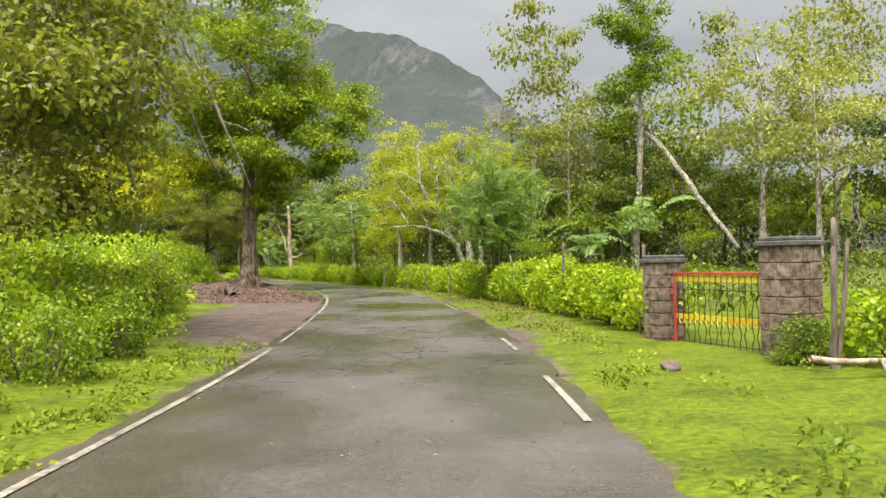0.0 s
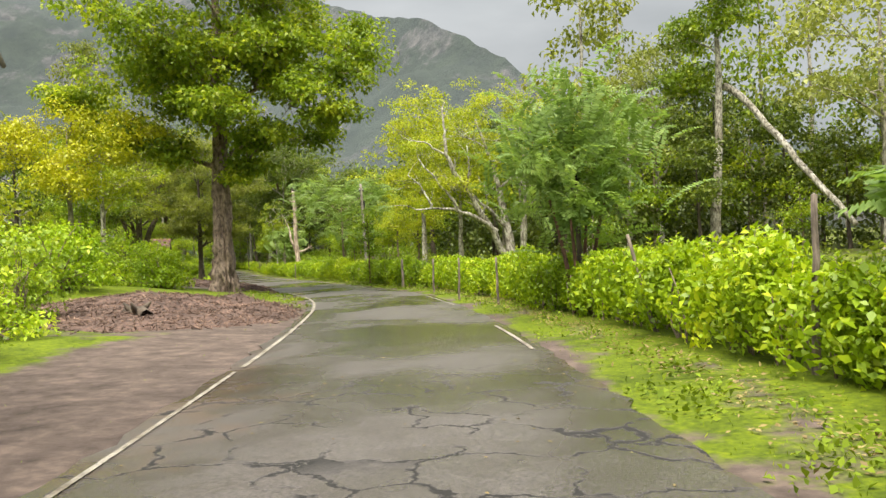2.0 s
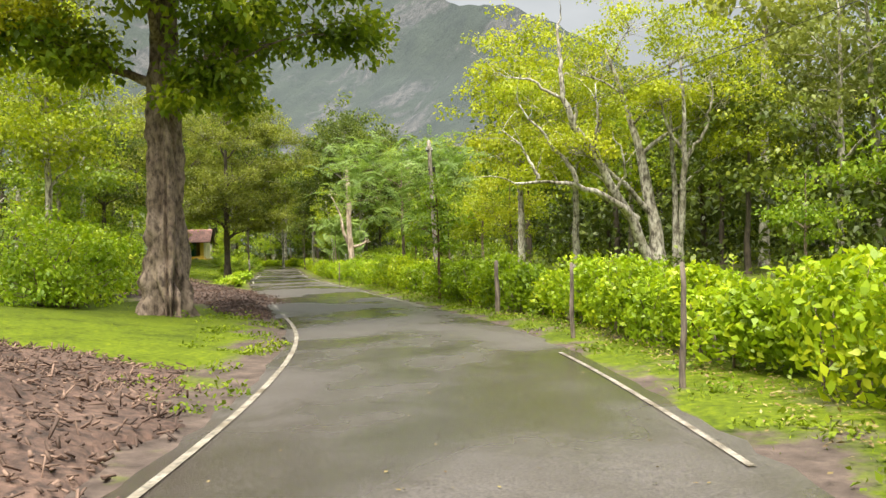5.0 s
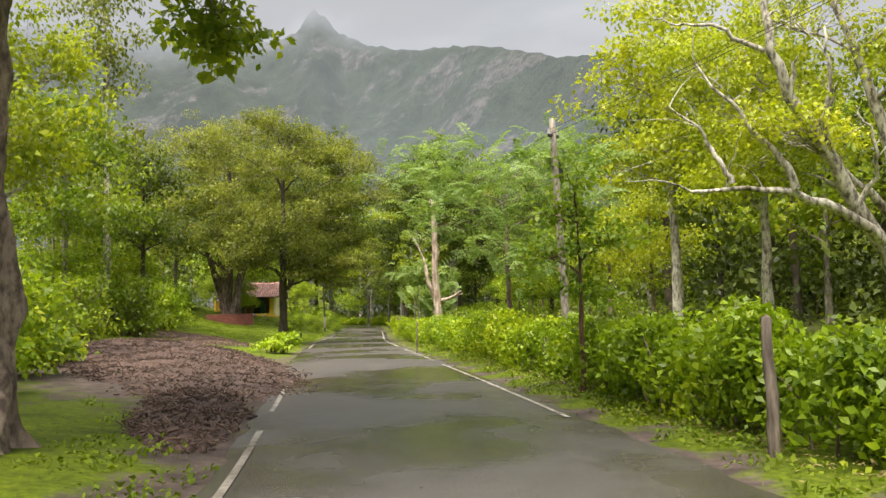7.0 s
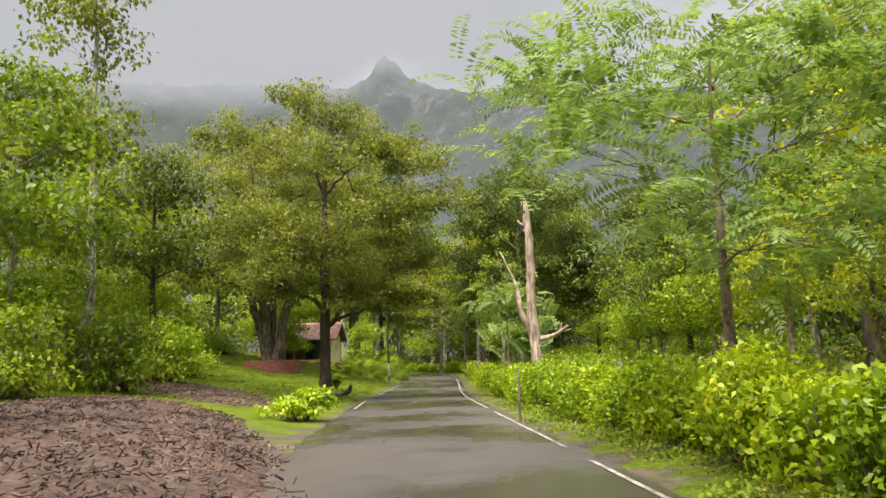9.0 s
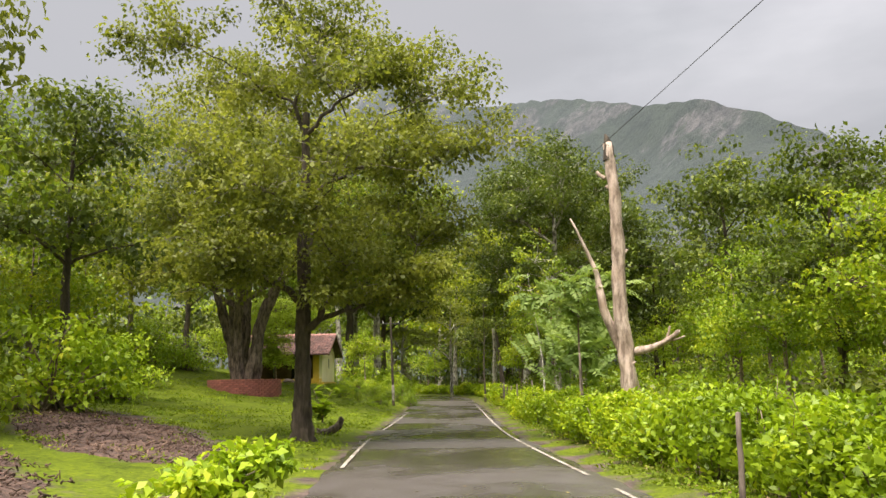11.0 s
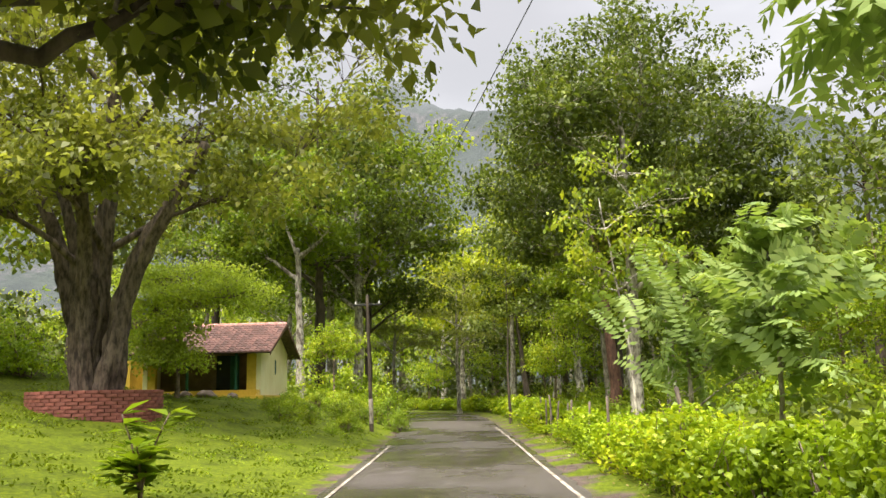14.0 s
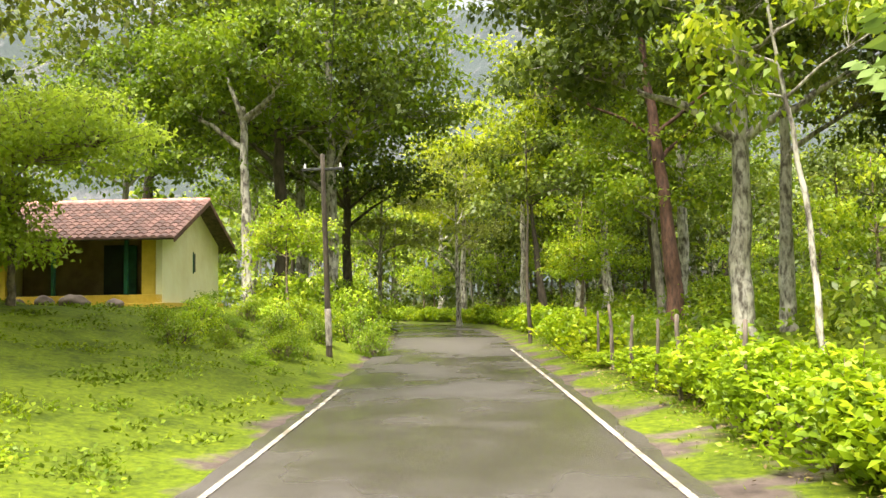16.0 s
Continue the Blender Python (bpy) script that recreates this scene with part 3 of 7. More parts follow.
# ---- ground, road, mountain ----
def build_ground():
    gx = np.concatenate([np.linspace(-1500, -120, 24), np.linspace(-112, -62, 20), np.arange(-60, 24, 0.95), np.linspace(26, 90, 24), np.linspace(110, 1500, 20)])
    gy = np.concatenate([np.linspace(-1500, -60, 16), np.linspace(-50, -12, 12), np.arange(-10, 172, 0.95), np.linspace(175, 240, 22), np.linspace(260, 1500, 20)])
    X, Y = np.meshgrid(gx, gy)
    Z = land(X, Y)
    v = np.stack([X.ravel(), Y.ravel(), Z], 1)
    i, j = np.meshgrid(np.arange(len(gy) - 1), np.arange(len(gx) - 1), indexing="ij")
    a = i * len(gx) + j
    f = np.stack([a, a + 1, a + 1 + len(gx), a + len(gx)], -1).reshape(-1, 4)
    ob = mesh_ob("ground", v, f, "ground_cover", smooth=True)
    d, yy = beside(X, Y)
    x, y = X.ravel(), Y.ravel()

    def spot(cx, cy, rx, ry, turn=0.0):
        c, s = math.cos(turn), math.sin(turn)
        u, w = ((x - cx) * c + (y - cy) * s) / rx, (-(x - cx) * s + (y - cy) * c) / ry
        return np.clip(1.35 - np.sqrt(u * u + w * w), 0, 1)

    rim = np.where(d > 0, np.interp(yy, [38, 44, 60, 66, 85, 108], [2.6, 3.3, 3.3, 2.6, 2.6, 2.12]), 2.6)
    bare = np.clip(1.0 - (np.abs(d) - rim) / 0.75, 0, 0.62)                      # worn shoulders
    bare = np.maximum(bare, np.clip(1 - np.abs(d + 4.25) / 0.75, 0, 1) * 0.47 * (yy > 16))   # under the hedge
    bare = np.maximum(bare, spot(-5.0, 27, 2.6, 11, 0.10))                      # lay-by beside the old road
    bare = np.maximum(bare, spot(-8.5, 39, 4.2, 8.5, 0.3) * 0.8)
    bare = np.maximum(bare, spot(-17.5, 71, 3.0, 7, 0.41) * 0.85)
    bare = np.maximum(bare, spot(-22.5, 74.5, 14.5, 4.8, 2.2))
    bare = np.maximum(bare, spot(-33.4, 94.3, 7.5, 2.8, 2.5))
    bare = np.maximum(bare, np.clip((np.abs(d) - 16) / 10, 0, 0.36) * (d < 0))  # forest floor
    at = ob.data.attributes.new("bare", "FLOAT", "POINT")
    at.data.foreach_set("value", bare.astype(np.float32))
    return tagged(ob, "wet grass verge with bare muddy patches", "ground", kind="structure")


def strip(name, o1, o2, y1, y2, lift, material, ragged=0.0, seed=0):
    """A band of the road between two offsets from its middle."""
    rng = np.random.default_rng(seed)
    keep = (LINE[:, 1] >= y1) & (LINE[:, 1] <= y2)
    p, nn = LINE[keep], NORM[keep]
    k = len(p)
    if k < 2:
        return None
    cols = np.linspace(o1, o2, max(2, int(abs(o2 - o1) / 0.5) + 1))
    off = np.tile(cols, (k, 1))
    if ragged:
        off[:, 0] += rng.normal(size=k) * ragged
        off[:, -1] += rng.normal(size=k) * ragged
    narrow = np.interp(p[:, 1], [85, 108], [1.0, 0.81])[:, None]
    off = np.where(off > 0, off * narrow, off)
    xy = p[:, None] + nn[:, None] * off[..., None]
    crown = 0.05 * (1 - (off / 2.8) ** 2)
    z = road_z(p[:, 1])[:, None] + crown + lift
    v = np.concatenate([xy, z[..., None]], -1).reshape(-1, 3)
    c = len(cols)
    i, j = np.meshgrid(np.arange(k - 1), np.arange(c - 1), indexing="ij")
    a = i * c + j
    f = np.stack([a, a + c, a + c + 1, a + 1], -1).reshape(-1, 4)
    ob = mesh_ob(name, v, f, material, smooth=True)
    if material == "asphalt":
        yy = np.tile(p[:, 1][:, None], (1, c))
        silt = np.clip((np.abs(off) - 1.85) / 0.9, 0, 1) * np.interp(yy, [0, 30, 38, 60, 80, 95], [0.40, 0.38, 0.30, 0.30, 0.36, 0.26])
        silt = np.maximum(silt, np.clip(off / 2.5, 0, 1) * np.clip(1 - np.abs(yy - 71) / 11, 0, 1) * 0.62)   # washed off the mud
        silt = np.maximum(silt, np.clip(off / 2.2, 0, 1) * np.clip(1 - np.abs(yy - 24) / 12, 0, 1) * 0.50)
        ob.data.attributes.new("silt", "FLOAT", "POINT").data.foreach_set("value", silt.ravel().astype(np.float32))
    return ob


build_ground()
tagged(strip("road", -2.75, 2.75, -60, 175, 0.0, "asphalt", 0.05, 3), "wet patched grey asphalt lane with cracks", "road", kind="structure")
road_end = strip("road_bend", -2.75, 2.75, 175.2, 181, 0.0, "asphalt", 0.05, 4)
if road_end:
    tagged(road_end, "wet grey asphalt lane past the bend", "road", kind="structure")


def edge_lines():
    runs = [(2.42, 2.53, -20, 16.2), (2.47, 2.54, 17.4, 27), (2.43, 2.53, 27, 62.5), (2.43, 2.53, 64.5, 70), (2.43, 2.53, 92, 101), (2.39, 2.49, 104, 122),
            (-2.52, -2.42, -6, 4), (-2.52, -2.42, 7.4, 11.3), (-2.52, -2.43, 14.2, 17.4), (-2.52, -2.44, 27.8, 33), (-2.52, -2.44, 41.5, 50), (-2.51, -2.42, 62, 76), (-2.51, -2.42, 77, 88), (-2.51, -2.42, 89.5, 134)]
    for i, (a, b, y1, y2) in enumerate(runs):
        ob = strip("road_marking", a, b, y1, y2, 0.013, "line_worn" if y2 < 64 else "line_paint", 0.0, 20 + i)
        if ob:
            tagged(ob, "worn white painted edge line on wet asphalt", "road marking", kind="structure")


edge_lines()

# ridge: bearing from the start of the road (degrees, left is minus), distance, height of the crest
RIDGE = [(-75, 1100, 300), (-55, 1000, 310), (-40, 900, 292), (-31, 830, 276), (-25.4, 800, 262), (-24.0, 780, 264), (-23.4, 768, 272), (-22.85, 766, 282), (-22.5, 766, 276), (-22.15, 766, 277), (-21.7, 766, 266), (-20.9, 768, 258), (-19.4, 735, 238), (-16, 680, 215), (-11.5, 600, 190), (-7, 520, 154),
         (-3.5, 460, 134), (1.5, 400, 98), (5, 360, 69), (12, 330, 50), (25, 320, 30), (60, 320, 22)]



def build_mountain():
    br = np.array([r[0] for r in RIDGE], float)
    az = np.linspace(-75, 60, 420)
    dist, top = np.interp(az, br, [r[1] for r in RIDGE]), np.interp(az, br, [r[2] for r in RIDGE])
    rows = np.linspace(0, 1, 90)
    v = np.zeros((len(rows), len(az), 3))
    for i, t in enumerate(rows):
        r = dist * (0.40 + 0.60 * t) if t < 1 else dist
        h = top * (0.55 * t ** 1.25 + 0.45 * t ** 3.2)
        for j, a in enumerate(az):
            x, y = r[j] * math.sin(radians(a)), r[j] * math.cos(radians(a))
            q = Vector((x, y, h[j])) / 85
            n = noise.fractal(q, 1.0, 2.1, 5) + 0.6 * abs(noise.noise(q * 2.6))
            rough = (noise.fractal(q * 7, 1.0, 2.0, 4)) * 0.012
            grow = t * (1 - 0.97 * t ** 8)
            v[i, j] = (x, y, h[j] + (h[j] + 12) * (0.16 * n * grow + rough * t) - 4)
    k = len(az)
    i, j = np.meshgrid(np.arange(len(rows) - 1), np.arange(k - 1), indexing="ij")
    a = i * k + j
    f = np.stack([a, a + 1, a + 1 + k, a + k], -1).reshape(-1, 4)
    ob = mesh_ob("mountain", v.reshape(-1, 3), f, "mountain_side")
    tagged(ob, "steep rocky mountain with scrub woods under cloud", "mountain", kind="structure")


def build_cloud(name, r, z1, z2, a1, a2, material, profile, label):
    """A curved, see-through curtain before the mountain that glows as cloud or haze."""
    az, hs = np.linspace(a1, a2, 60), np.linspace(0, 1, 14)
    v, t = [], []
    for h in hs:
        for a in az:
            v.append((r * math.sin(radians(a)), r * math.cos(radians(a)), z1 + (z2 - z1) * h))
            t.append(profile(h, a))
    k = len(az)
    f = [(i * k + j, i * k + j + 1, (i + 1) * k + j + 1, (i + 1) * k + j) for i in range(len(hs) - 1) for j in range(k - 1)]
    ob = mesh_ob(name, v, np.array(f), material, smooth=True)
    at = ob.data.attributes.new("thick", "FLOAT", "POINT")
    at.data.foreach_set("value", np.array(t, dtype=np.float32))
    ob.visible_shadow = False
    return tagged(ob, label, "cloud", kind="structure")


build_mountain()
build_cloud("cloud_backdrop", 640, 150, 420, -80, -6, "cloud_mist",
            lambda h, a: np.clip((h - 0.105 - 0.015 * math.sin(a * 0.4) - 0.06 / (1 + math.exp(-(a + 25.0) * 1.2)) - 0.05 * math.exp(-((a + 22.4) / 1.9) ** 2)) / 0.11, 0, 1) * np.clip((-6 - a) / 8, 0, 1), "low grey rain cloud over the mountain crest")
# added glowing sheet that stands in for the haze of distance
build_cloud("haze_backdrop", 315, -5, 260, -80, 60, "haze_glow",
            lambda h, a: 0.64 * (1 - 0.35 * h) * np.clip((1 - h) / 0.2, 0, 1), "see-through glowing grey sheet imitating rain haze before the mountain")

# ---- trees ----


def bez(a, b, c, k):
    t = np.linspace(0, 1, k)[:, None]
    return (1 - t) ** 2 * a + 2 * t * (1 - t) * b + t * t * c


def wobble(rng, pts, amount):
    pts = pts.copy()
    n = len(pts)
    w = np.cumsum(rng.normal(size=(n, 3)), axis=0) * amount
    w -= np.linspace(0, 1, n)[:, None] * w[-1]
    w[0] = 0
    return pts + w


FOOT = np.concatenate([np.linspace(0, 2, 8), np.arange(3, 16)])  # rings lie closer at the foot


def tree(name, m, seed, height, r0, blobs, label, bark="bark_brown", leaf_mat="leaf_broad", clumps=16, per=40, radius=0.75, size=0.2,
         style="broad", fork=0.45, bend=(0, 0), flare=0.5, sides=10, bare=0, group="forest trees", twigs=True, limb_r=0.45, twig_bark="", taper=0.82, lift=0.1, flute=0.0, pairs=9, sag=0.5, slim=0.42, kink=1.0, core=0):
    """A tree: tapered trunk, a limb to each mass of the crown, twigs, and leaves in clumps. blobs: (x, y, z, rx, ry, rz) from its foot."""
    rng = np.random.default_rng(seed)
    ob = thing(name, m, label, "tree", group)
    top = np.array([bend[0], bend[1], height])
    trunk = wobble(rng, bez(np.zeros(3), np.array([bend[0] * 0.2, bend[1] * 0.2, height * 0.5]), top, 16), 0.012 * height / 4)
    foot = np.stack([np.interp(FOOT, np.arange(16), trunk[:, c]) for c in range(3)], 1)
    rad = r0 * (1 - taper * np.linspace(0, 1, 16) ** 0.9)
    tb = Tubes()
    if flute:
        up = np.concatenate([np.linspace(0, 5, 44), np.linspace(5.3, 15, 24)])
        foot = np.stack([np.interp(up, np.arange(16), trunk[:, c]) for c in range(3)], 1)
        tb.add(foot, np.interp(up, np.arange(16), rad) * (1 + flare * 0.55 * np.exp(-up * 1.5)), sides, 0.2, 0.0, flute)
    else:
        tb.add(foot, np.interp(FOOT, np.arange(16), rad), sides, 0.28, flare)
    tb.done("trunk", bark, ob)
    pieces, tt = [], Tubes()
    low = min(14, int(fork * 15))
    nodes, thick = [trunk[q] for q in range(low, 15)], [rad[q] * limb_r / 0.8 for q in range(low, 15)]
    order = sorted(range(len(blobs)), key=lambda q: math.hypot(blobs[q][0], blobs[q][1]) + 0.25 * abs(blobs[q][2] - fork * height))
    for k in order:
        bx, by, bz, rx, ry, rz = blobs[k]
        c = np.array([bx, by, bz], float)
        # each limb leaves the trunk or an older limb where the way up is shortest
        nd = c - np.array(nodes)
        flat_way = np.hypot(nd[:, 0], nd[:, 1])
        q = int((np.linalg.norm(nd, axis=1) + 1.1 * np.abs(nd[:, 2] - rng.uniform(0.4, 0.75) * flat_way)).argmin())
        start = nodes[q]
        out = c - start
        mid = start + out * 0.5 + np.array([0, 0, 0.14 * np.linalg.norm(out[:2])])
        limb = wobble(rng, bez(start, mid, c, 9), 0.05 * kink * np.linalg.norm(out) / 5)
        lr = max(0.03, thick[q] * 0.8)
        girth = lr * (1 - 0.75 * np.linspace(0, 1, 9))
        nodes += [limb[e] for e in range(2, 7)]
        thick += [girth[e] for e in range(2, 7)]
        lt = Tubes()
        lt.add(limb, girth, 6, 0.15)
        lt.done("limb", bark, ob)
        n = max(3, int(clumps * rng.uniform(0.8, 1.2)))
        o = unit(rng.normal(size=(n, 3)))
        o[:, 2] = np.where(o[:, 2] < -0.35, -o[:, 2] * 0.4, o[:, 2])
        o *= (0.45 + 0.85 * rng.random((n, 1)) ** 0.8)
        cc = c + o * np.array([rx, ry, rz * 1.15])
        if twigs:
            for q in cc:
                s = limb[rng.integers(5, 9)]
                tw = wobble(rng, bez(s, (s + q) / 2 + np.array([0, 0, 0.12 * np.linalg.norm(q - s)]), q, 5), 0.04 * np.linalg.norm(q - s))
                tt.add(tw, np.linspace(min(0.04, max(0.012, lr * 0.24)), 0.008, 5), 3)
        if k < len(blobs) - bare:
            if style == "pinnate":
                c4 = np.repeat(cc, per, axis=0)
                dd = rng.normal(size=c4.shape)
                dd[:, 2] = np.abs(dd[:, 2]) * 0.9 + lift
                pieces.append(fronds(rng, c4 + rng.normal(size=c4.shape) * radius * 0.25, dd, radius, pairs, size, sag, slim))
            else:
                pieces.append(clump_leaves(rng, cc, per, radius, size, droop=0.35 if style == "broad" else 0.9))
            if core:
                pieces.append(inner_leaves(rng, c, np.array([rx, ry, rz]), core, size * 1.35))
    if twigs:
        tagged(tt.done("twig_spray", twig_bark or bark, ob), kind="stuff")
    v = np.concatenate(pieces)
    mesh_ob("crown", v, quads_of(v), leaf_mat, ob)
    return ob


def blob_ring(rng, n, z, spread, r, rz, jitter=0.3):
    out = []
    for k in range(n):
        a = 2 * math.pi * k / n + rng.uniform(-0.5, 0.5)
        q = spread * rng.uniform(0.6, 1.1)
        out.append((math.cos(a) * q, math.sin(a) * q, z * rng.uniform(1 - jitter * 0.3, 1 + jitter * 0.3), r * rng.uniform(0.8, 1.2), r * rng.uniform(0.8, 1.2), rz * rng.uniform(0.8, 1.2)))
    return out


R = random.Random(11)
# the great tree beside the road, with its old bark and root flares
tree("roadside_tree", at_ground(-13.5, 57.6, 0, 1, 0.1), 1, 20.0, 0.60,
     blob_ring(R, 5, 12.0, 2.4, 2.1, 1.7, 0.8) + blob_ring(R, 5, 15.6, 2.8, 2.4, 1.9, 0.7) + blob_ring(R, 7, 10.4, 4.8, 1.9, 1.4, 0.7) + blob_ring(R, 8, 13.4, 6.0, 2.4, 1.7, 0.7) + blob_ring(R, 6, 17.0, 4.6, 2.7, 1.9, 0.6) + blob_ring(R, 3, 20.2, 2.4, 2.6, 1.8) +
     [(0, 0, 21.0, 3, 3, 2), (1.7, -0.6, 6.6, 0.9, 0.9, 0.8), (2.6, -0.8, 8.0, 1.2, 1.1, 0.9), (-2.4, -0.8, 7.4, 1.2, 1.2, 1.0), (6.4, -2.0, 8.9, 1.4, 1.3, 0.9), (5.0, -2.4, 10.2, 1.7, 1.5, 1.1), (8.0, -1.5, 11.9, 1.6, 1.5, 1.2), (6.8, -1.6, 11.0, 1.5, 1.4, 1.1), (7.4, 0.4, 13.2, 1.5, 1.5, 1.1),
      (-0.8, 7.4, 7.6, 0.9, 0.9, 1.6), (4.6, 3.0, 8.6, 1.2, 1.2, 1.2), (-4.2, -1.4, 8.4, 1.5, 1.5, 1.1), (-6.4, 0.5, 9.4, 1.6, 1.6, 1.3), (-8.0, -1.0, 10.6, 1.6, 1.6, 1.3), (0.4, -2.2, 9.8, 1.7, 1.5, 1.1)],
     "large roadside tree with thick buttressed brown trunk", clumps=21, per=52, radius=0.8, size=0.25, fork=0.34, flare=1.0, sides=84, bark="bark_brown", leaf_mat="leaf_broad", group="roadside trees", flute=0.42, core=110, kink=1.6)
# spreading tree beside the road before the hut
tree("spreading_tree", at_ground(-28.9, 97.6, 0, 1, 0.1), 2, 10.6, 0.29,
     blob_ring(R, 6, 6.2, 3.0, 1.5, 1.0, 0.8) + blob_ring(R, 7, 8.4, 4.2, 1.7, 1.1, 0.8) + blob_ring(R, 6, 10.6, 4.2, 1.7, 1.1, 0.7) + blob_ring(R, 4, 12.4, 2.8, 1.6, 0.9, 0.5) + [(0.4, 0, 13.4, 1.5, 1.5, 0.8)] +
     [(5.2, 2.2, 9.4, 1.5, 1.5, 0.9), (4.4, 1.4, 11.2, 1.5, 1.5, 0.9), (2.6, 0.6, 8.8, 1.5, 1.5, 1.0), (2.2, 1.0, 12.0, 1.4, 1.4, 0.9), (3.4, 3.0, 6.6, 1.4, 1.4, 1.0), (1.6, -0.8, 4.5, 1.0, 1.0, 0.7), (2.6, 1.0, 4.4, 1.2, 1.1, 0.8), (3.6, 0.4, 5.2, 1.1, 1.1, 0.7), (0.7, -1.9, 6.6, 1.2, 1.1, 0.8), (-1.6, -1.4, 8.0, 1.2, 1.1, 0.8), (-1.2, -1.8, 5.2, 1.0, 1.0, 0.7), (-4.4, -1.2, 7.2, 1.4, 1.3, 0.9)],
     "spreading olive-green tree with dark brown trunk on grass", clumps=20, per=64, radius=0.66, size=0.155, fork=0.34, flare=1.3, sides=36, bark="bark_dark", leaf_mat="leaf_olive", group="roadside trees", limb_r=0.62, kink=3.4, twig_bark="bark_grey", taper=0.6, flute=0.26, core=110)
# old many-stemmed tree behind the ring of bricks
banyan = tree("old_banyan", at_ground(-43.0, 115.3, 0, 1, 0.1), 3, 16.0, 0.36,
     blob_ring(R, 8, 7.4, 5.6, 2.4, 1.6) + blob_ring(R, 7, 10.2, 5.6, 2.8, 2.0) + blob_ring(R, 6, 13.2, 4.6, 2.8, 2.0) + blob_ring(R, 3, 15.8, 2.6, 2.8, 1.8) +
     [(-7.5, -1.0, 8.0, 2.6, 2.6, 2.0), (6.6, 2.6, 9.0, 2.4, 2.4, 1.8), (8.2, 3.2, 12.2, 2.6, 2.6, 1.9), (6.2, 2.2, 15.0, 2.6, 2.6, 1.8), (9.4, 3.6, 15.2, 2.0, 2.0, 1.5), (2.5, -3.0, 6.8, 1.7, 1.7, 1.2), (-2.5, -3.2, 6.6, 1.8, 1.8, 1.2),
      (-9.5, -3.2, 9.6, 2.6, 2.6, 2.0), (-11.2, -4.0, 7.2, 2.2, 2.2, 1.8), (-8.6, -3.0, 12.8, 2.6, 2.6, 2.0), (-5.4, -2.0, 15.4, 2.6, 2.6, 1.9), (-11.0, -3.6, 11.6, 2.2, 2.2, 1.6), (-7.0, -3.4, 6.0, 1.8, 1.8, 1.4)],
     "old tree with massive fluted grey-brown trunks", clumps=20, per=48, radius=0.95, size=0.24, core=60, fork=0.30, flare=0.9, sides=40, bark="bark_fig", leaf_mat="leaf_olive", group="roadside trees", flute=0.4, limb_r=0.5, taper=0.6)
for k, (x0, y0, x1, y1, r) in enumerate([(0.52, -0.15, 3.6, 0.4, 0.36), (-0.50, 0.1, -3.8, -0.6, 0.35), (0.05, -0.42, 1.0, -3.0, 0.27), (-0.25, -0.35, -1.5, -1.6, 0.24)]):
    stem = Tubes()
    up = np.linspace(0, 1, 44)
    bow = up ** 1.9
    stem.add(np.stack([x0 + (x1 - x0) * bow + 0.12 * np.sin(up * 9 + k), y0 + (y1 - y0) * bow, (8.6 + 0.5 * k) * up], 1), r * (1.2 - 0.8 * up + 0.6 * np.exp(-up * 14)), 30, 0.25, 0.0, 0.34)
    stem.done("side_trunk", "bark_fig", banyan)
# feathery tree standing in the hedge
feathery = tree("feathery_tree", at_ground(3.2, 36.6, 0, 1.0), 4, 4.6, 0.11,
     [(0, 0, 5.0, 0.6, 0.6, 0.5), (-0.9, -0.3, 3.9, 0.6, 0.6, 0.4), (1.0, 0.2, 4.2, 0.6, 0.6, 0.4), (0.2, -0.7, 3.0, 0.6, 0.6, 0.4), (-0.2, 0.7, 2.6, 0.6, 0.6, 0.3)],
     "young feathery tree with arching fronds and reddish stems in the hedge", clumps=7, per=8, radius=2.2, size=0.22, pairs=22, sag=0.42, slim=0.36, core=90, style="pinnate", fork=0.12, bark="bark_dark", leaf_mat="leaf_feather", group="hedge trees", lift=0.85)
for x1, y1, z1 in ((-0.75, -0.2, 3.2), (0.85, 0.1, 3.4), (-0.25, -0.7, 2.6), (0.35, 0.5, 3.0)):
    stem = Tubes()
    stem.add(bez(np.array([x1 * 0.22, y1 * 0.22, 0.0]), np.array([x1 * 0.45, y1 * 0.4, z1 * 0.5]), np.array([x1, y1, z1]), 9), np.linspace(0.085, 0.035, 9), 7, 0.2)
    stem.done("side_stem", "bark_red", feathery, "reddish-brown side stem")
for x, y, h, s in ((6.2, 20.6, 2.5, 31), (5.3, 22.8, 2.1, 32)):
    tree("frond_sapling", at_ground(x, y), s, h, 0.04, [(0, 0, h, 0.1, 0.1, 0.1)], "thin sapling with a tuft of pale fronds behind the hedge", clumps=4, per=3, radius=1.2, size=0.28, pairs=14,
         style="pinnate", fork=0.5, bark="bark_grey", leaf_mat="leaf_feather", group="hedge trees", lift=0.35, flare=0.1)
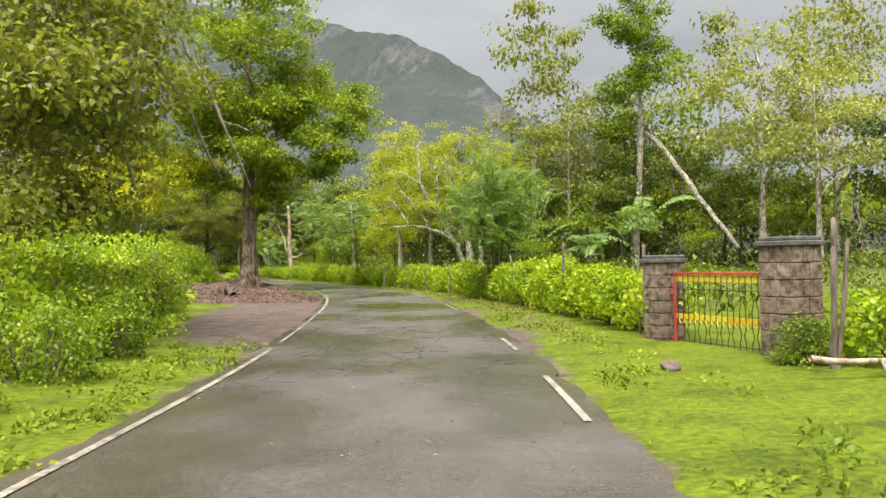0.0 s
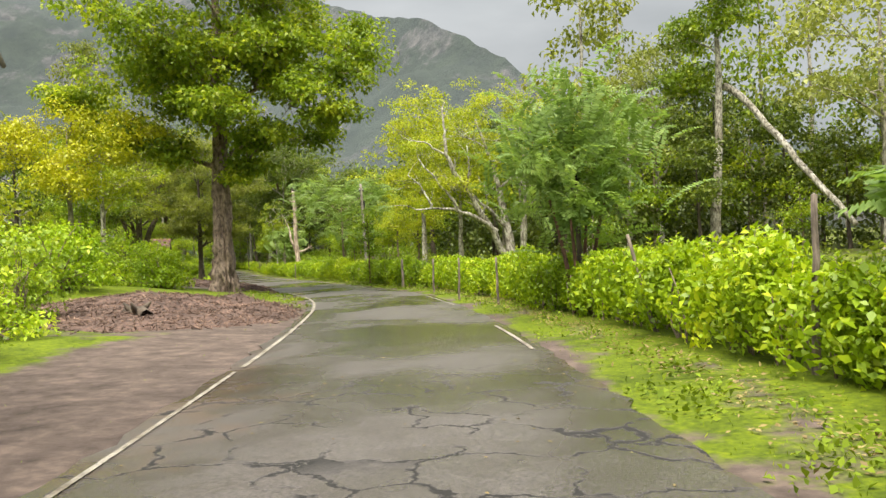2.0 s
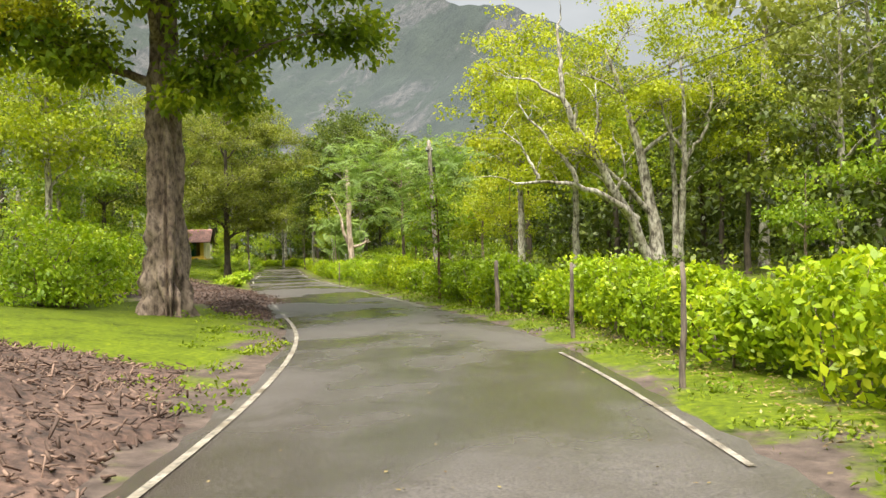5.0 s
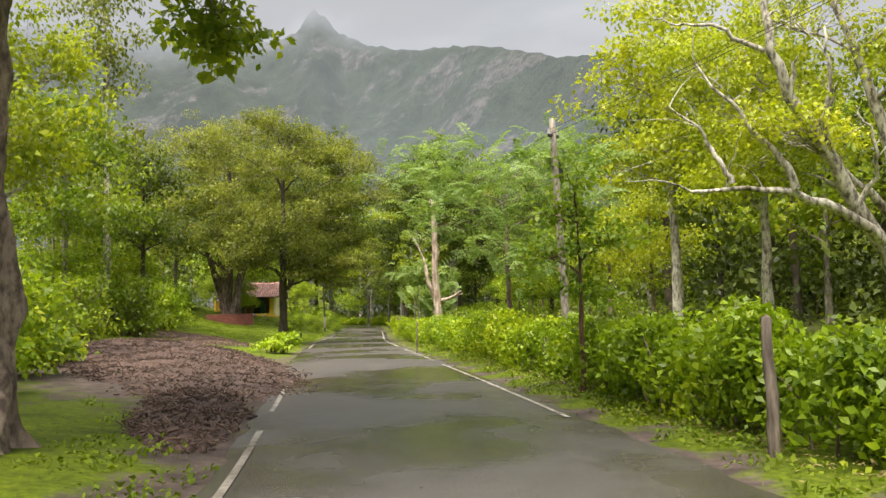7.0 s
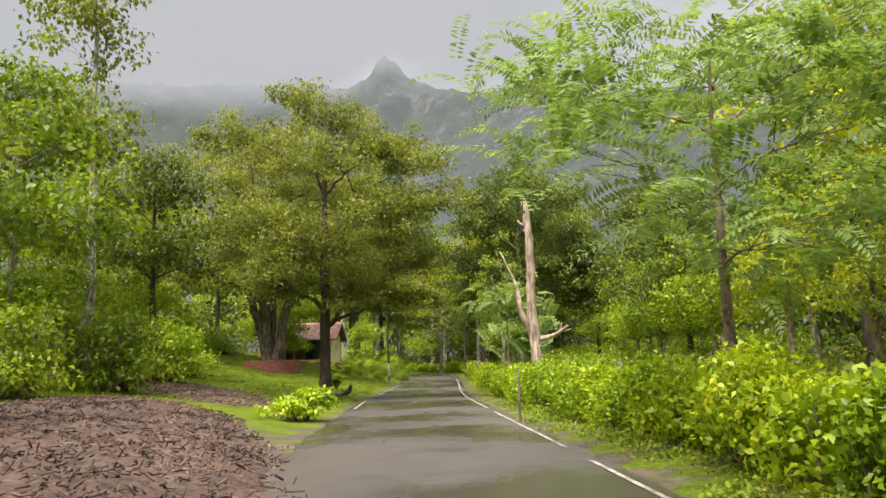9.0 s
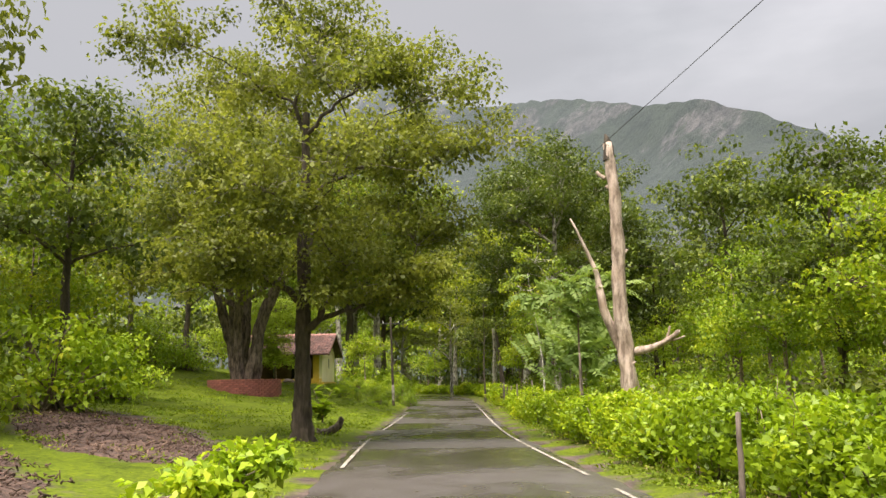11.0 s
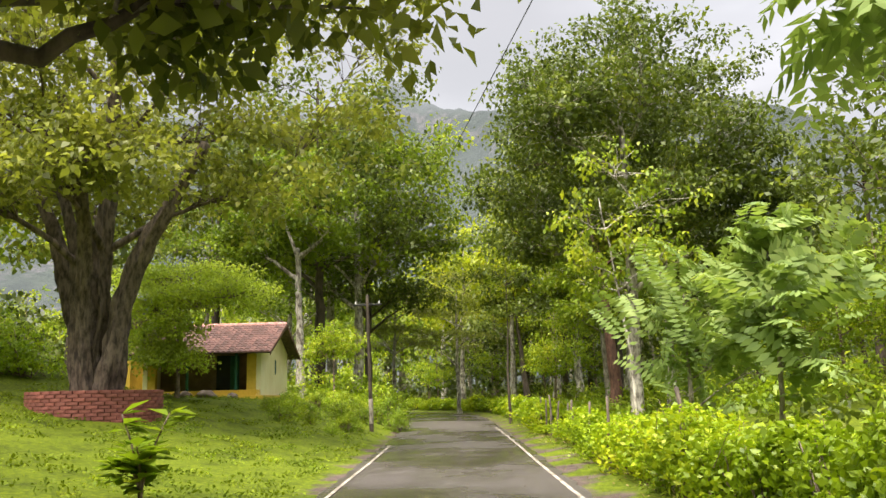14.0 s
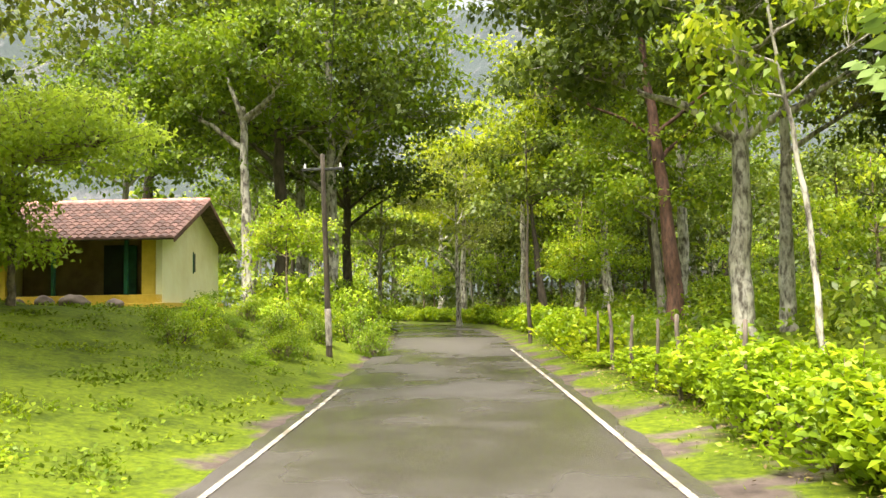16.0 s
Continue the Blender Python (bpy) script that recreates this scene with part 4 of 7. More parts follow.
# pale forked tree behind the hedge
leaning = tree("pale_forked_tree", at_ground(2.8, 78.5), 5, 12.0, 0.42,
     [(-5.2, 0, 7.4, 2.6, 2.4, 1.5), (-3.6, 0.4, 10.8, 2.8, 2.6, 1.6), (-1.2, -0.6, 13.0, 2.6, 2.6, 1.6), (2.0, 0.5, 11.5, 2.6, 2.6, 1.7), (3.4, 0, 8.6, 2.4, 2.4, 1.6), (-6.6, 0.2, 9.6, 1.9, 1.8, 1.2), (-6.0, -1.7, 5.2, 1.1, 1.1, 0.7), (-4.2, -2.6, 6.6, 1.5, 1.4, 0.9), (0.4, -2.0, 8.8, 1.8, 1.6, 1.2)],
     "pale-barked forked tree with sparse yellow-green crown", clumps=26, per=64, radius=0.8, size=0.17, fork=0.22, bend=(-2.5, 0), bark="bark_pale", leaf_mat="leaf_yellow", group="hedge trees", limb_r=0.55)
# its bare, bleached limbs reach out over the hedge
for a, b, c, r1, r2 in [((-0.3, -0.2, 0.4), (-2.0, -1.2, 4.2), (-4.3, -3.2, 7.6), 0.30, 0.17), ((-4.3, -3.2, 7.6), (-5.2, -3.6, 9.6), (-4.9, -3.2, 12.6), 0.17, 0.06),
                        ((-1.2, -0.9, 3.1), (-3.6, -3.0, 5.3), (-7.2, -3.6, 4.9), 0.19, 0.05), ((-4.2, -2.9, 4.9), (-5.0, -3.4, 6.6), (-6.9, -3.6, 8.8), 0.13, 0.03),
                        ((-6.0, -3.4, 5.1), (-6.6, -3.5, 6.0), (-7.7, -3.7, 7.5), 0.09, 0.025), ((-3.0, -2.2, 5.9), (-3.4, -2.8, 7.4), (-3.2, -3.2, 9.6), 0.11, 0.03),
                        ((-2.2, -1.6, 4.5), (-1.6, -2.4, 5.6), (-2.4, -2.9, 7.0), 0.09, 0.03), ((-4.9, -3.4, 9.0), (-6.4, -3.5, 10.0), (-8.0, -3.2, 10.4), 0.08, 0.02),
                        ((0.9, -0.3, 0.4), (1.5, -1.6, 5.0), (0.9, -2.8, 10.6), 0.22, 0.06), ((1.2, -1.5, 6.0), (0.2, -2.4, 7.2), (-0.4, -2.8, 9.6), 0.10, 0.03), ((1.2, -1.5, 5.6), (2.4, -2.4, 7.0), (2.3, -2.8, 9.4), 0.10, 0.03)]:
    bough = Tubes()
    rng_bough = np.random.default_rng(int(abs(c[0]) * 100 + c[2] * 10))
    line = wobble(rng_bough, bez(np.array(a), np.array(b), np.array(c), 14), 0.07)
    bough.add(line, np.linspace(r1, r2, 14), 9, 0.15)
    for q in (7, 9, 11, 13):
        e = line[q] + rng_bough.normal(size=3) * [0.8, 0.4, 0.5] + np.array([-0.2, 0, 0.7])
        bough.add(wobble(rng_bough, bez(line[q], (line[q] + e) / 2 + np.array([0.1, 0, 0.2]), e, 6), 0.05), np.linspace(r2 * 0.7, 0.008, 6), 4)
    bough.done("limb", "bark_pale", leaning, "bare bleached limb")
tree("pale_forked_tree", at_ground(3.6, 78.9), 6, 11.5, 0.22,
     [(1.6, 0.4, 8.0, 1.6, 1.6, 1.0), (2.6, 0.4, 10.5, 2.0, 2.0, 1.3), (0.6, -0.6, 12.2, 2.2, 2.2, 1.3), (-1.0, 0.5, 9.6, 1.5, 1.5, 1.0), (3.4, -0.8, 6.6, 1.6, 1.5, 0.9)],
     "pale-barked upright tree with open crown", clumps=22, per=58, radius=0.75, size=0.17, fork=0.4, bark="bark_pale", leaf_mat="leaf_yellow", group="hedge trees", limb_r=0.6)


def proto(seed, kind):
    rng = random.Random(seed)
    if kind == "broad":
        h = rng.uniform(11, 14)
        b = blob_ring(rng, 5, h * 0.55, 3.0, 2.5, 1.9) + blob_ring(rng, 4, h * 0.82, 2.3, 2.5, 1.9) + [(0, 0, h, 2.2, 2.2, 1.6)]
        return dict(height=h, r0=0.26, blobs=b, clumps=16, per=38, radius=0.95, size=0.27, fork=0.3, sides=8, limb_r=0.5, core=60)
    if kind == "tall":
        h = rng.uniform(17, 20)
        b = blob_ring(rng, 3, h * 0.55, 1.6, 1.7, 1.5) + blob_ring(rng, 3, h * 0.75, 1.5, 1.8, 1.7) + [(0, 0, h * 0.9, 1.7, 1.7, 1.9), (0.3, 0.2, h, 1.2, 1.2, 1.4)]
        return dict(height=h, r0=0.24, blobs=b, clumps=11, per=42, radius=0.95, size=0.24, fork=0.42, sides=8, limb_r=0.35, style="wispy", core=40)
    if kind == "big":
        h = rng.uniform(17, 18.5)
        b = blob_ring(rng, 5, h * 0.52, 4.4, 2.6, 1.9) + blob_ring(rng, 6, h * 0.72, 4.6, 3.0, 2.1) + blob_ring(rng, 3, h * 0.92, 2.6, 3.0, 2.0)
        return dict(height=h, r0=0.34, blobs=b, clumps=17, per=38, radius=1.05, size=0.27, fork=0.3, sides=10, limb_r=0.5, core=80)
    if kind == "layered":
        b = blob_ring(rng, 5, 7.0, 3.2, 1.8, 0.6) + blob_ring(rng, 5, 9.4, 3.6, 1.9, 0.6) + blob_ring(rng, 4, 11.6, 2.6, 1.8, 0.6)
        return dict(height=11.5, r0=0.24, blobs=b, clumps=16, per=42, radius=0.7, size=0.17, fork=0.09, sides=8, limb_r=0.6)
    h = rng.uniform(6.5, 9)
    b = blob_ring(rng, 4, h * 0.6, 1.9, 1.9, 1.3) + [(0, 0, h * 0.9, 2.0, 2.0, 1.4), (0.6, -0.5, h * 0.4, 1.6, 1.6, 1.0)]
    return dict(height=h, r0=0.14, blobs=b, clumps=14, per=48, radius=0.8, size=0.19, fork=0.15, sides=7, limb_r=0.5, core=60)


KINDS = [("broad", "leaf_broad", "bark_grey", "broad-crowned forest tree with pale trunk"), ("broad", "leaf_dark", "bark_dark", "dense dark-green forest tree"),
         ("tall", "leaf_olive", "bark_pale", "tall slender tree with pale trunk and hanging leaves"), ("tall", "leaf_broad", "bark_grey", "tall straight forest tree with light trunk"),
         ("small", "leaf_bush", "bark_brown", "small bushy understorey tree"), ("small", "leaf_yellow", "bark_brown", "small tree with yellow-green leaves"),
         ("broad", "leaf_yellow", "bark_pale", "forest tree with bright yellow-green crown"),
         ("big", "leaf_broad", "bark_pale", "tall broad tree with arching pale limbs"), ("big", "leaf_dark", "bark_dark", "tall broad tree with dense dark crown"), ("layered", "leaf_pale", "bark_pale", "layered pale tree with twisting light limbs")]
PROTOS = {}


def plant(k, x, y, scale=1.0, turn=None):
    kind, lm, bark, label = KINDS[k]
    turn = R.uniform(0, 360) if turn is None else turn
    m = at_ground(x, y, turn, scale, 0.15, (R.uniform(-2, 2), R.uniform(-2, 2)))
    far = abs(beside(np.array([x]), np.array([y]))[0][0]) > 19 or y > 158
    if (k, far) not in PROTOS:
        spec = proto(40 + k, kind)
        if k == 6:
            spec.update(per=60, size=0.22)
        if far:
            spec.update(per=int(spec["per"] * 0.34), size=spec["size"] * 1.42, twigs=False, sides=6, core=int(spec.get("core", 0) * 0.6))
        PROTOS[k, far] = tree("forest_tree", m, 100 + k, label=label, bark=bark, leaf_mat=lm, **spec)
        return PROTOS[k, far]
    src = PROTOS[k, far]
    saved = src.matrix_basis.copy()
    src.matrix_basis = Matrix()
    ob = copy_thing(src, m)
    src.matrix_basis = saved
    return ob


def forest():
    spots = []
    # trees whose trunks stand out: kind, x, y, scale
    for k, x, y, s in [(2, 9.4, 85, 1.45), (9, 16, 86, 1.5), (9, 12.5, 82, 1.25), (3, 27, 92, 1.35), (9, 28.6, 72, 1.7), (9, 31.5, 67, 1.35), (9, 36, 74, 1.5), (2, 37, 79, 1.45), (2, 15, 94, 1.4), (3, 22, 97, 1.35), (2, 31, 90, 1.4), (2, 43, 84, 1.5), (4, 14, 79, 1.1), (4, 23, 84, 1.2), (1, 19, 92, 1.0), (1, 26, 84, 0.95), (0, 34, 84, 1.1), (1, 40, 72, 1.0), (4, 33, 78, 1.2), (1, 11, 92, 1.1), (8, 24, 102, 1.1), (0, 44, 66, 1.1), (1, 8, 97, 1.0),
                       (0, 2.5, 94, 0.85), (1, 8, 90, 0.9), (4, -13, 106, 0.8), (1, -21.5, 134, 0.55), (4, -17, 121, 0.8), (5, -12, 126, 0.8), (4, -20, 128, 0.7), (4, -6, 118, 0.9), (6, -8, 132, 0.8), (4, -1, 124, 1.0), (5, -14, 138, 0.9), (4, -22, 148, 0.9), (0, -31, 142, 0.8), (4, -36, 150, 0.9),
                       (5, -24, 47, 0.9), (5, -28, 58, 1.0), (6, -27, 72, 0.95), (0, -36, 86, 0.95), (1, -41, 100, 0.95), (0, -52, 116, 0.9), (1, -57, 128, 1.0), (0, -55, 137, 0.9), (8, -50.6, 143.6, 1.3), (8, -51, 152, 1.0), (8, -58, 142, 1.05), (7, -36, 158, 1.0), (7, -30.5, 148, 1.0), (4, -18, 131, 0.9), (1, -16.5, 121, 0.95), (0, -6.5, 115, 0.95), (1, -1.5, 111, 0.95), (8, -4, 124, 0.78), (1, 1.5, 106, 0.9), (1, -21.5, 130, 0.72), (0, -13.5, 127, 0.8), (6, -43.5, 166, 1.25), (6, -49, 168, 1.2), (1, -17.5, 138, 1.0), (4, -15, 116, 0.9), (8, -40, 172, 1.0), (7, -62, 158, 1.0), (8, -64, 118, 0.9), (7, -52, 104, 0.85), (8, -44, 90, 0.8), (8, 2, 100, 0.85), (4, -40, 92, 0.95), (5, -44, 97, 1.0), (4, -47, 104, 1.0), (4, -36.5, 86, 0.85), (4, -44, 101, 0.9), (5, -50, 110, 0.95), (6, -4.8, 87, 1.1), (6, -1.5, 84, 0.95), (1, -13.0, 106, 0.72), (4, -11.5, 102, 0.9), (5, -8.5, 99.5, 1.0), (4, -14.6, 108.5, 0.8), (1, -5, 104, 1.15), (4, -16.2, 112, 0.75), (5, -6, 95, 1.0), (7, -54, 152, 1.3), (6, -37.5, 157, 1.4), (7, -49, 146.5, 1.25), (8, -33, 160, 1.3), (2, -38, 92, 1.15), (1, -44, 173, 0.95), (8, -50, 182, 1.0), (7, -57, 184, 1.0), (1, -39, 179, 1.0), (4, -47.5, 174.5, 0.9), (4, -41, 168, 0.9), (0, -66, 181, 1.0), (8, -74, 184, 1.0), (4, -56, 177, 0.9), (1, -33, 170, 1.0), (9, -51.2, 157, 0.95), (9, -46.5, 160, 0.9), (4, -60, 170, 0.8), (4, -53, 172, 0.75), (4, -47, 171, 0.7), (4, -36, 166, 0.75), (4, -28, 165, 0.8), (4, -22, 160, 0.8), (4, -64, 176, 0.9), (4, -24, 154, 0.7)]:
        spots.append((x, y))
        plant(k, x, y, s)
    tries = 0
    while len(spots) < 128 and tries < 6000:
        tries += 1
        y = R.uniform(4, 215)
        side = R.random()
        off = R.uniform(9, 60) if side < 0.62 else -R.uniform(17, 60)
        (x, yy), _ = along(min(y, 176), -off)
        yy += max(0, y - 176) * 1.2
        d, _ = beside(np.array([x]), np.array([yy]))
        if abs(d[0]) < 8.5 or (d[0] > 0 and (d[0] < 15 or 60 < yy < 96 and d[0] < 19)):
            continue
        if d[0] < 0 and yy < 66 and x < 48:
            continue
        if d[0] < 0 and (90 < yy < 116 and d[0] > -16 or 56 < yy <= 92 and d[0] > -19):
            continue
        if (-52 < x < -38 and 108 < yy < 134) or min((x - a) ** 2 + (yy - b) ** 2 for a, b in spots) < 21:
            continue
        spots.append((x, yy))
        plant(R.choices(range(9), [3, 4, 4, 3, 3, 1, 1, 1, 2])[0], x, yy, R.uniform(0.7, 1.05))
    # the close-grown dark wood behind them
    deep, tries = [], 0
    while len(deep) < 66 and tries < 4000:
        tries += 1
        y = R.uniform(8, 172)
        right = R.random() < 0.78
        (x, yy), _ = along(y, -R.uniform(20, 46) if right else R.uniform(24, 50))
        d = abs(beside(np.array([x]), np.array([yy]))[0][0])
        if d < 19.5 or (-58 < x < -36 and 104 < yy < 138) or min((x - a) ** 2 + (yy - b) ** 2 for a, b in spots + deep) < 8:
            continue
        if right and yy < 68 and x < 46:
            continue
        deep.append((x, yy))
        plant(R.choice((1, 1, 8, 4)), x, yy, R.uniform(0.6, 0.85))


forest()


def bush(name, m, seed, blobs, label, leaf_mat="leaf_bush", clumps=18, per=40, radius=0.5, size=0.15, group="roadside bushes", category="bush"):
    rng = np.random.default_rng(seed)
    ob = thing(name, m, label, category, group)
    st, pieces = Tubes(), []
    for bx, by, bz, rx, ry, rz in blobs:
        n = max(4, int(clumps * rng.uniform(0.8, 1.2)))
        o = unit(rng.normal(size=(n, 3)))
        o[:, 2] = np.where(o[:, 2] < -0.5, -o[:, 2], o[:, 2])
        o *= 0.5 + 0.5 * rng.random((n, 1))
        cc = np.array([bx, by, bz]) + o * np.array([rx, ry, rz])
        for q in cc[:max(4, n // 2)]:
            s = np.array([bx * 0.5, by * 0.5, 0.0]) + rng.normal(size=3) * [0.15, 0.15, 0]
            st.add(wobble(rng, bez(s, np.array([q[0] * 0.4 + s[0] * 0.6, q[1] * 0.4 + s[1] * 0.6, q[2] * 0.7]), q, 5), 0.04), np.linspace(0.035, 0.008, 5), 4)
        pieces.append(clump_leaves(rng, cc, per, radius, size))
    tagged(st.done("stem_tangle", "bark_brown", ob), kind="stuff")
    v = np.concatenate(pieces)
    mesh_ob("foliage", v, quads_of(v), leaf_mat, ob)
    return ob


BUSH = []
for k in range(4):
    rb = random.Random(70 + k)
    BUSH.append([(rb.uniform(-1, 1), rb.uniform(-0.8, 0.8), rb.uniform(0.5, 1.5), rb.uniform(0.8, 1.2), rb.uniform(0.8, 1.2), rb.uniform(0.5, 0.9)) for _ in range(4)] + [(0.7, 0.3, 0.3, 1.0, 0.9, 0.3), (-0.7, -0.3, 0.3, 1.0, 0.9, 0.3)])


def bushes():
    made = {}
    rows = [(0, -4.5, 5.4, 0.5), (3, -4.7, 8.2, 0.55), (0, -5.0, 11.0, 0.6), (2, -5.3, 13.8, 0.6), (1, -6.6, 18.2, 0.85), (3, -7.6, 21.0, 0.9), (0, -8.8, 24.4, 0.95), (3, -9.8, 27.8, 0.95), (1, -10.8, 31.4, 1.0), (0, -12.4, 35.0, 1.1), (3, -6.4, 15.6, 0.85), (0, -7.0, 12.4, 1.0), (1, -8.4, 17.6, 1.1), (0, -9.5, 13.5, 1.15), (1, -11.5, 19, 1.3), (2, -13.5, 25, 1.4), (3, -7.6, 8.5, 1.0), (0, -14.5, 31, 1.45), (1, -6.8, 3.5, 0.9), (1, -16.5, 36, 1.5), (1, -17.5, 41.5, 1.6), (1, -18, 47, 1.6), (1, -19.0, 52, 1.6),
            (1, -17.0, 58, 1.2), (1, -21.0, 64.4, 1.35), (3, -24.0, 69.2, 1.5), (1, -20, 62, 1.5), (0, -22, 66, 1.6), (1, -24, 70, 1.6), (3, -33.6, 84, 1.6), (3, -35, 90, 1.7), (1, -38, 96, 1.7), (1, -41.6, 103, 1.6), (1, -46.2, 109, 1.5), (0, -49, 110, 1.4), (1, -49, 118, 1.2), (3, -50, 113, 1.4), (0, -53, 119, 1.4),
            (1, -41.5, 124.5, 0.5), (0, -40.6, 122.6, 0.42), (3, -40.4, 127.2, 0.55), (1, -41.8, 129.6, 0.6), (0, -39.4, 130.8, 0.5), (2, -39.3, 125.2, 0.4), (3, -42.2, 125.9, 0.45), (1, -38.7, 123.4, 0.28), (2, -43, 133.5, 0.7), (2, -41.2, 126.0, 0.34), (3, -41.0, 130.2, 0.42), (0, -42.0, 135, 0.75), (2, -42.3, 128.2, 0.4), (3, -40.3, 124.2, 0.28), (0, -39.4, 126.6, 0.25), (3, 6.9, 11.6, 0.42), (1, -44.5, 139, 1.2), (2, -47, 146, 1.3), (3, -41.8, 123.4, 0.3), (0, -12.5, 9, 1.5), (2, -10.5, 4, 1.4)]
    for k, x, y, s in rows:
        m = at_ground(x, y, R.uniform(0, 360), s, 0.1)
        if k not in made:
            made[k] = (bush("bush", m, 80 + k, BUSH[k], "dense green roadside bush with broad leaves", leaf_mat=("leaf_bush", "leaf_lime", "leaf_bush", "leaf_broad")[k], clumps=14, per=36, radius=0.46, size=0.13))
        else:
            src = made[k]
            saved = src.matrix_basis.copy()
            src.matrix_basis = Matrix()
            copy_thing(src, m)
            src.matrix_basis = saved


bushes()


# ---- the hedge ----
def hedge_shrub(m, seed, label, n=4300, long=0.132):
    """Rounded lumps of leaves on many stems, with young shoots standing over them."""
    rng = np.random.default_rng(seed)
    ob = thing("hedge_shrub", m, label, "hedge", "hedge along the road")
    k = 11
    c = np.stack([np.linspace(-1.65, 1.65, k) + rng.normal(size=k) * 0.22, rng.normal(size=k) * 0.20, rng.uniform(0.42, 1.12, k)], 1)
    r = np.stack([rng.uniform(0.45, 0.70, k), rng.uniform(0.52, 0.74, k), rng.uniform(0.50, 0.72, k)], 1)
    w = rng.integers(0, k, n)
    o = unit(rng.normal(size=(n, 3)))
    o[:, 2] = np.where(o[:, 2] < -0.75, -o[:, 2], o[:, 2])
    p = c[w] + o * r[w] * (0.55 + 0.55 * rng.random((n, 1)) ** 0.5)
    p[:, 2] = np.maximum(p[:, 2], 0.06 + 0.2 * rng.random(n))
    d = unit(np.cross(o, rng.normal(size=o.shape)) + o * 0.45 + np.array([0, 0, 0.35]))
    up = unit(o * 0.8 + rng.normal(size=o.shape) * 0.45 + np.array([0, 0, 0.45]))
    s = long * (0.6 + 0.8 * rng.random(n))
    pieces = [leaf_quads(p, d, up, s, s * 0.58)]
    st = Tubes()
    for _ in range(16):
        x, y = rng.uniform(-1.7, 1.7), rng.uniform(-0.45, 0.45)
        e = np.array([x + rng.normal() * 0.25, y * 1.3, rng.uniform(0.8, 1.4)])
        st.add(wobble(rng, bez(np.array([x, y, 0]), np.array([x, y, 0.6]), e, 5), 0.03), np.linspace(0.028, 0.008, 5), 4)
    for _ in range(20):
        q = c[rng.integers(0, k)] + np.array([rng.normal() * 0.3, rng.normal() * 0.22, 0.25])
        e = q + np.array([rng.normal() * 0.12, rng.normal() * 0.12, rng.uniform(0.3, 0.65)])
        st.add(bez(q, (q + e) / 2, e, 4), np.linspace(0.008, 0.004, 4), 3)
        t = rng.random((12, 1))
        a = rng.uniform(0, 6.28, 12)
        dd = np.stack([np.cos(a), np.sin(a), np.full(12, 0.7)], 1)
        pieces.append(leaf_quads(q + (e - q) * t, dd, np.tile([[0, 0, 1.0]], (12, 1)), np.full(12, long * 0.9), np.full(12, long * 0.45)))
    v = np.concatenate(pieces)
    mesh_ob("foliage", v, quads_of(v), "leaf_hedge", ob)
    tagged(st.done("stem_tangle", "bark_brown", ob), kind="stuff")
    return ob


def hedge():
    variants = {}
    y, i = 17.8, 0
    while True:
        off = float(np.interp(y, [16, 28, 40, 60, 80, 105, 120, 180], [5.9, 5.5, 5.05, 4.75, 4.55, 4.5, 4.55, 4.9]))
        (x, yy), ang = along(y, -off + R.uniform(-0.22, 0.22))
        h = float(np.interp(y, [16, 22, 28, 34, 40, 56, 76, 84, 104, 112, 180], [0.82, 0.98, 1.05, 1.03, 1.0, 0.98, 0.97, 0.88, 0.80, 0.70, 0.72])) * R.uniform(0.88, 1.10)
        if 117.5 < y < 127:   # a tattered stretch between stakes
            h *= R.uniform(0.30, 0.62)
        k = i % 4 + (4 if y > 128 else 0)
        m = pose(x, yy, ground_z(x, yy) - 0.08, 0, 0, math.degrees(ang) + (180 if i % 3 == 0 else 0)) @ Matrix.Diagonal((1.0, 1.0, h, 1))
        if k not in variants:
            variants[k] = hedge_shrub(m, 200 + k, "clipped hedge shrub with bright yellow-green leaves", *((1500, 0.22) if k > 3 else ()))
        else:
            src = variants[k]
            saved = src.matrix_basis.copy()
            src.matrix_basis = Matrix()
            copy_thing(src, m)
            src.matrix_basis = saved
        i += 1
        j = int(np.abs(LINE[:, 1] - y).argmin()) + 6
        if j >= len(LINE) or LINE[j, 1] > 178 or LINE[j, 0] < -110:
            break
        y = LINE[j, 1] if LINE[j, 1] > y + 0.05 else y + 0.25
    for x, yy, a, h in [(8.3, 9.8, 100, 0.85), (8.7, 6.8, 95, 0.8), (9.0, 3.6, 92, 0.8), (9.9, 8.6, 92, 0.9), (9.2, 0.4, 90, 0.85), (9.4, 11.6, 120, 0.9)]:
        src = variants[1]
        saved = src.matrix_basis.copy()
        src.matrix_basis = Matrix()
        copy_thing(src, pose(x, yy, ground_z(x, yy) - 0.08, 0, 0, a) @ Matrix.Diagonal((1, 1, h, 1)))
        src.matrix_basis = saved


hedge()


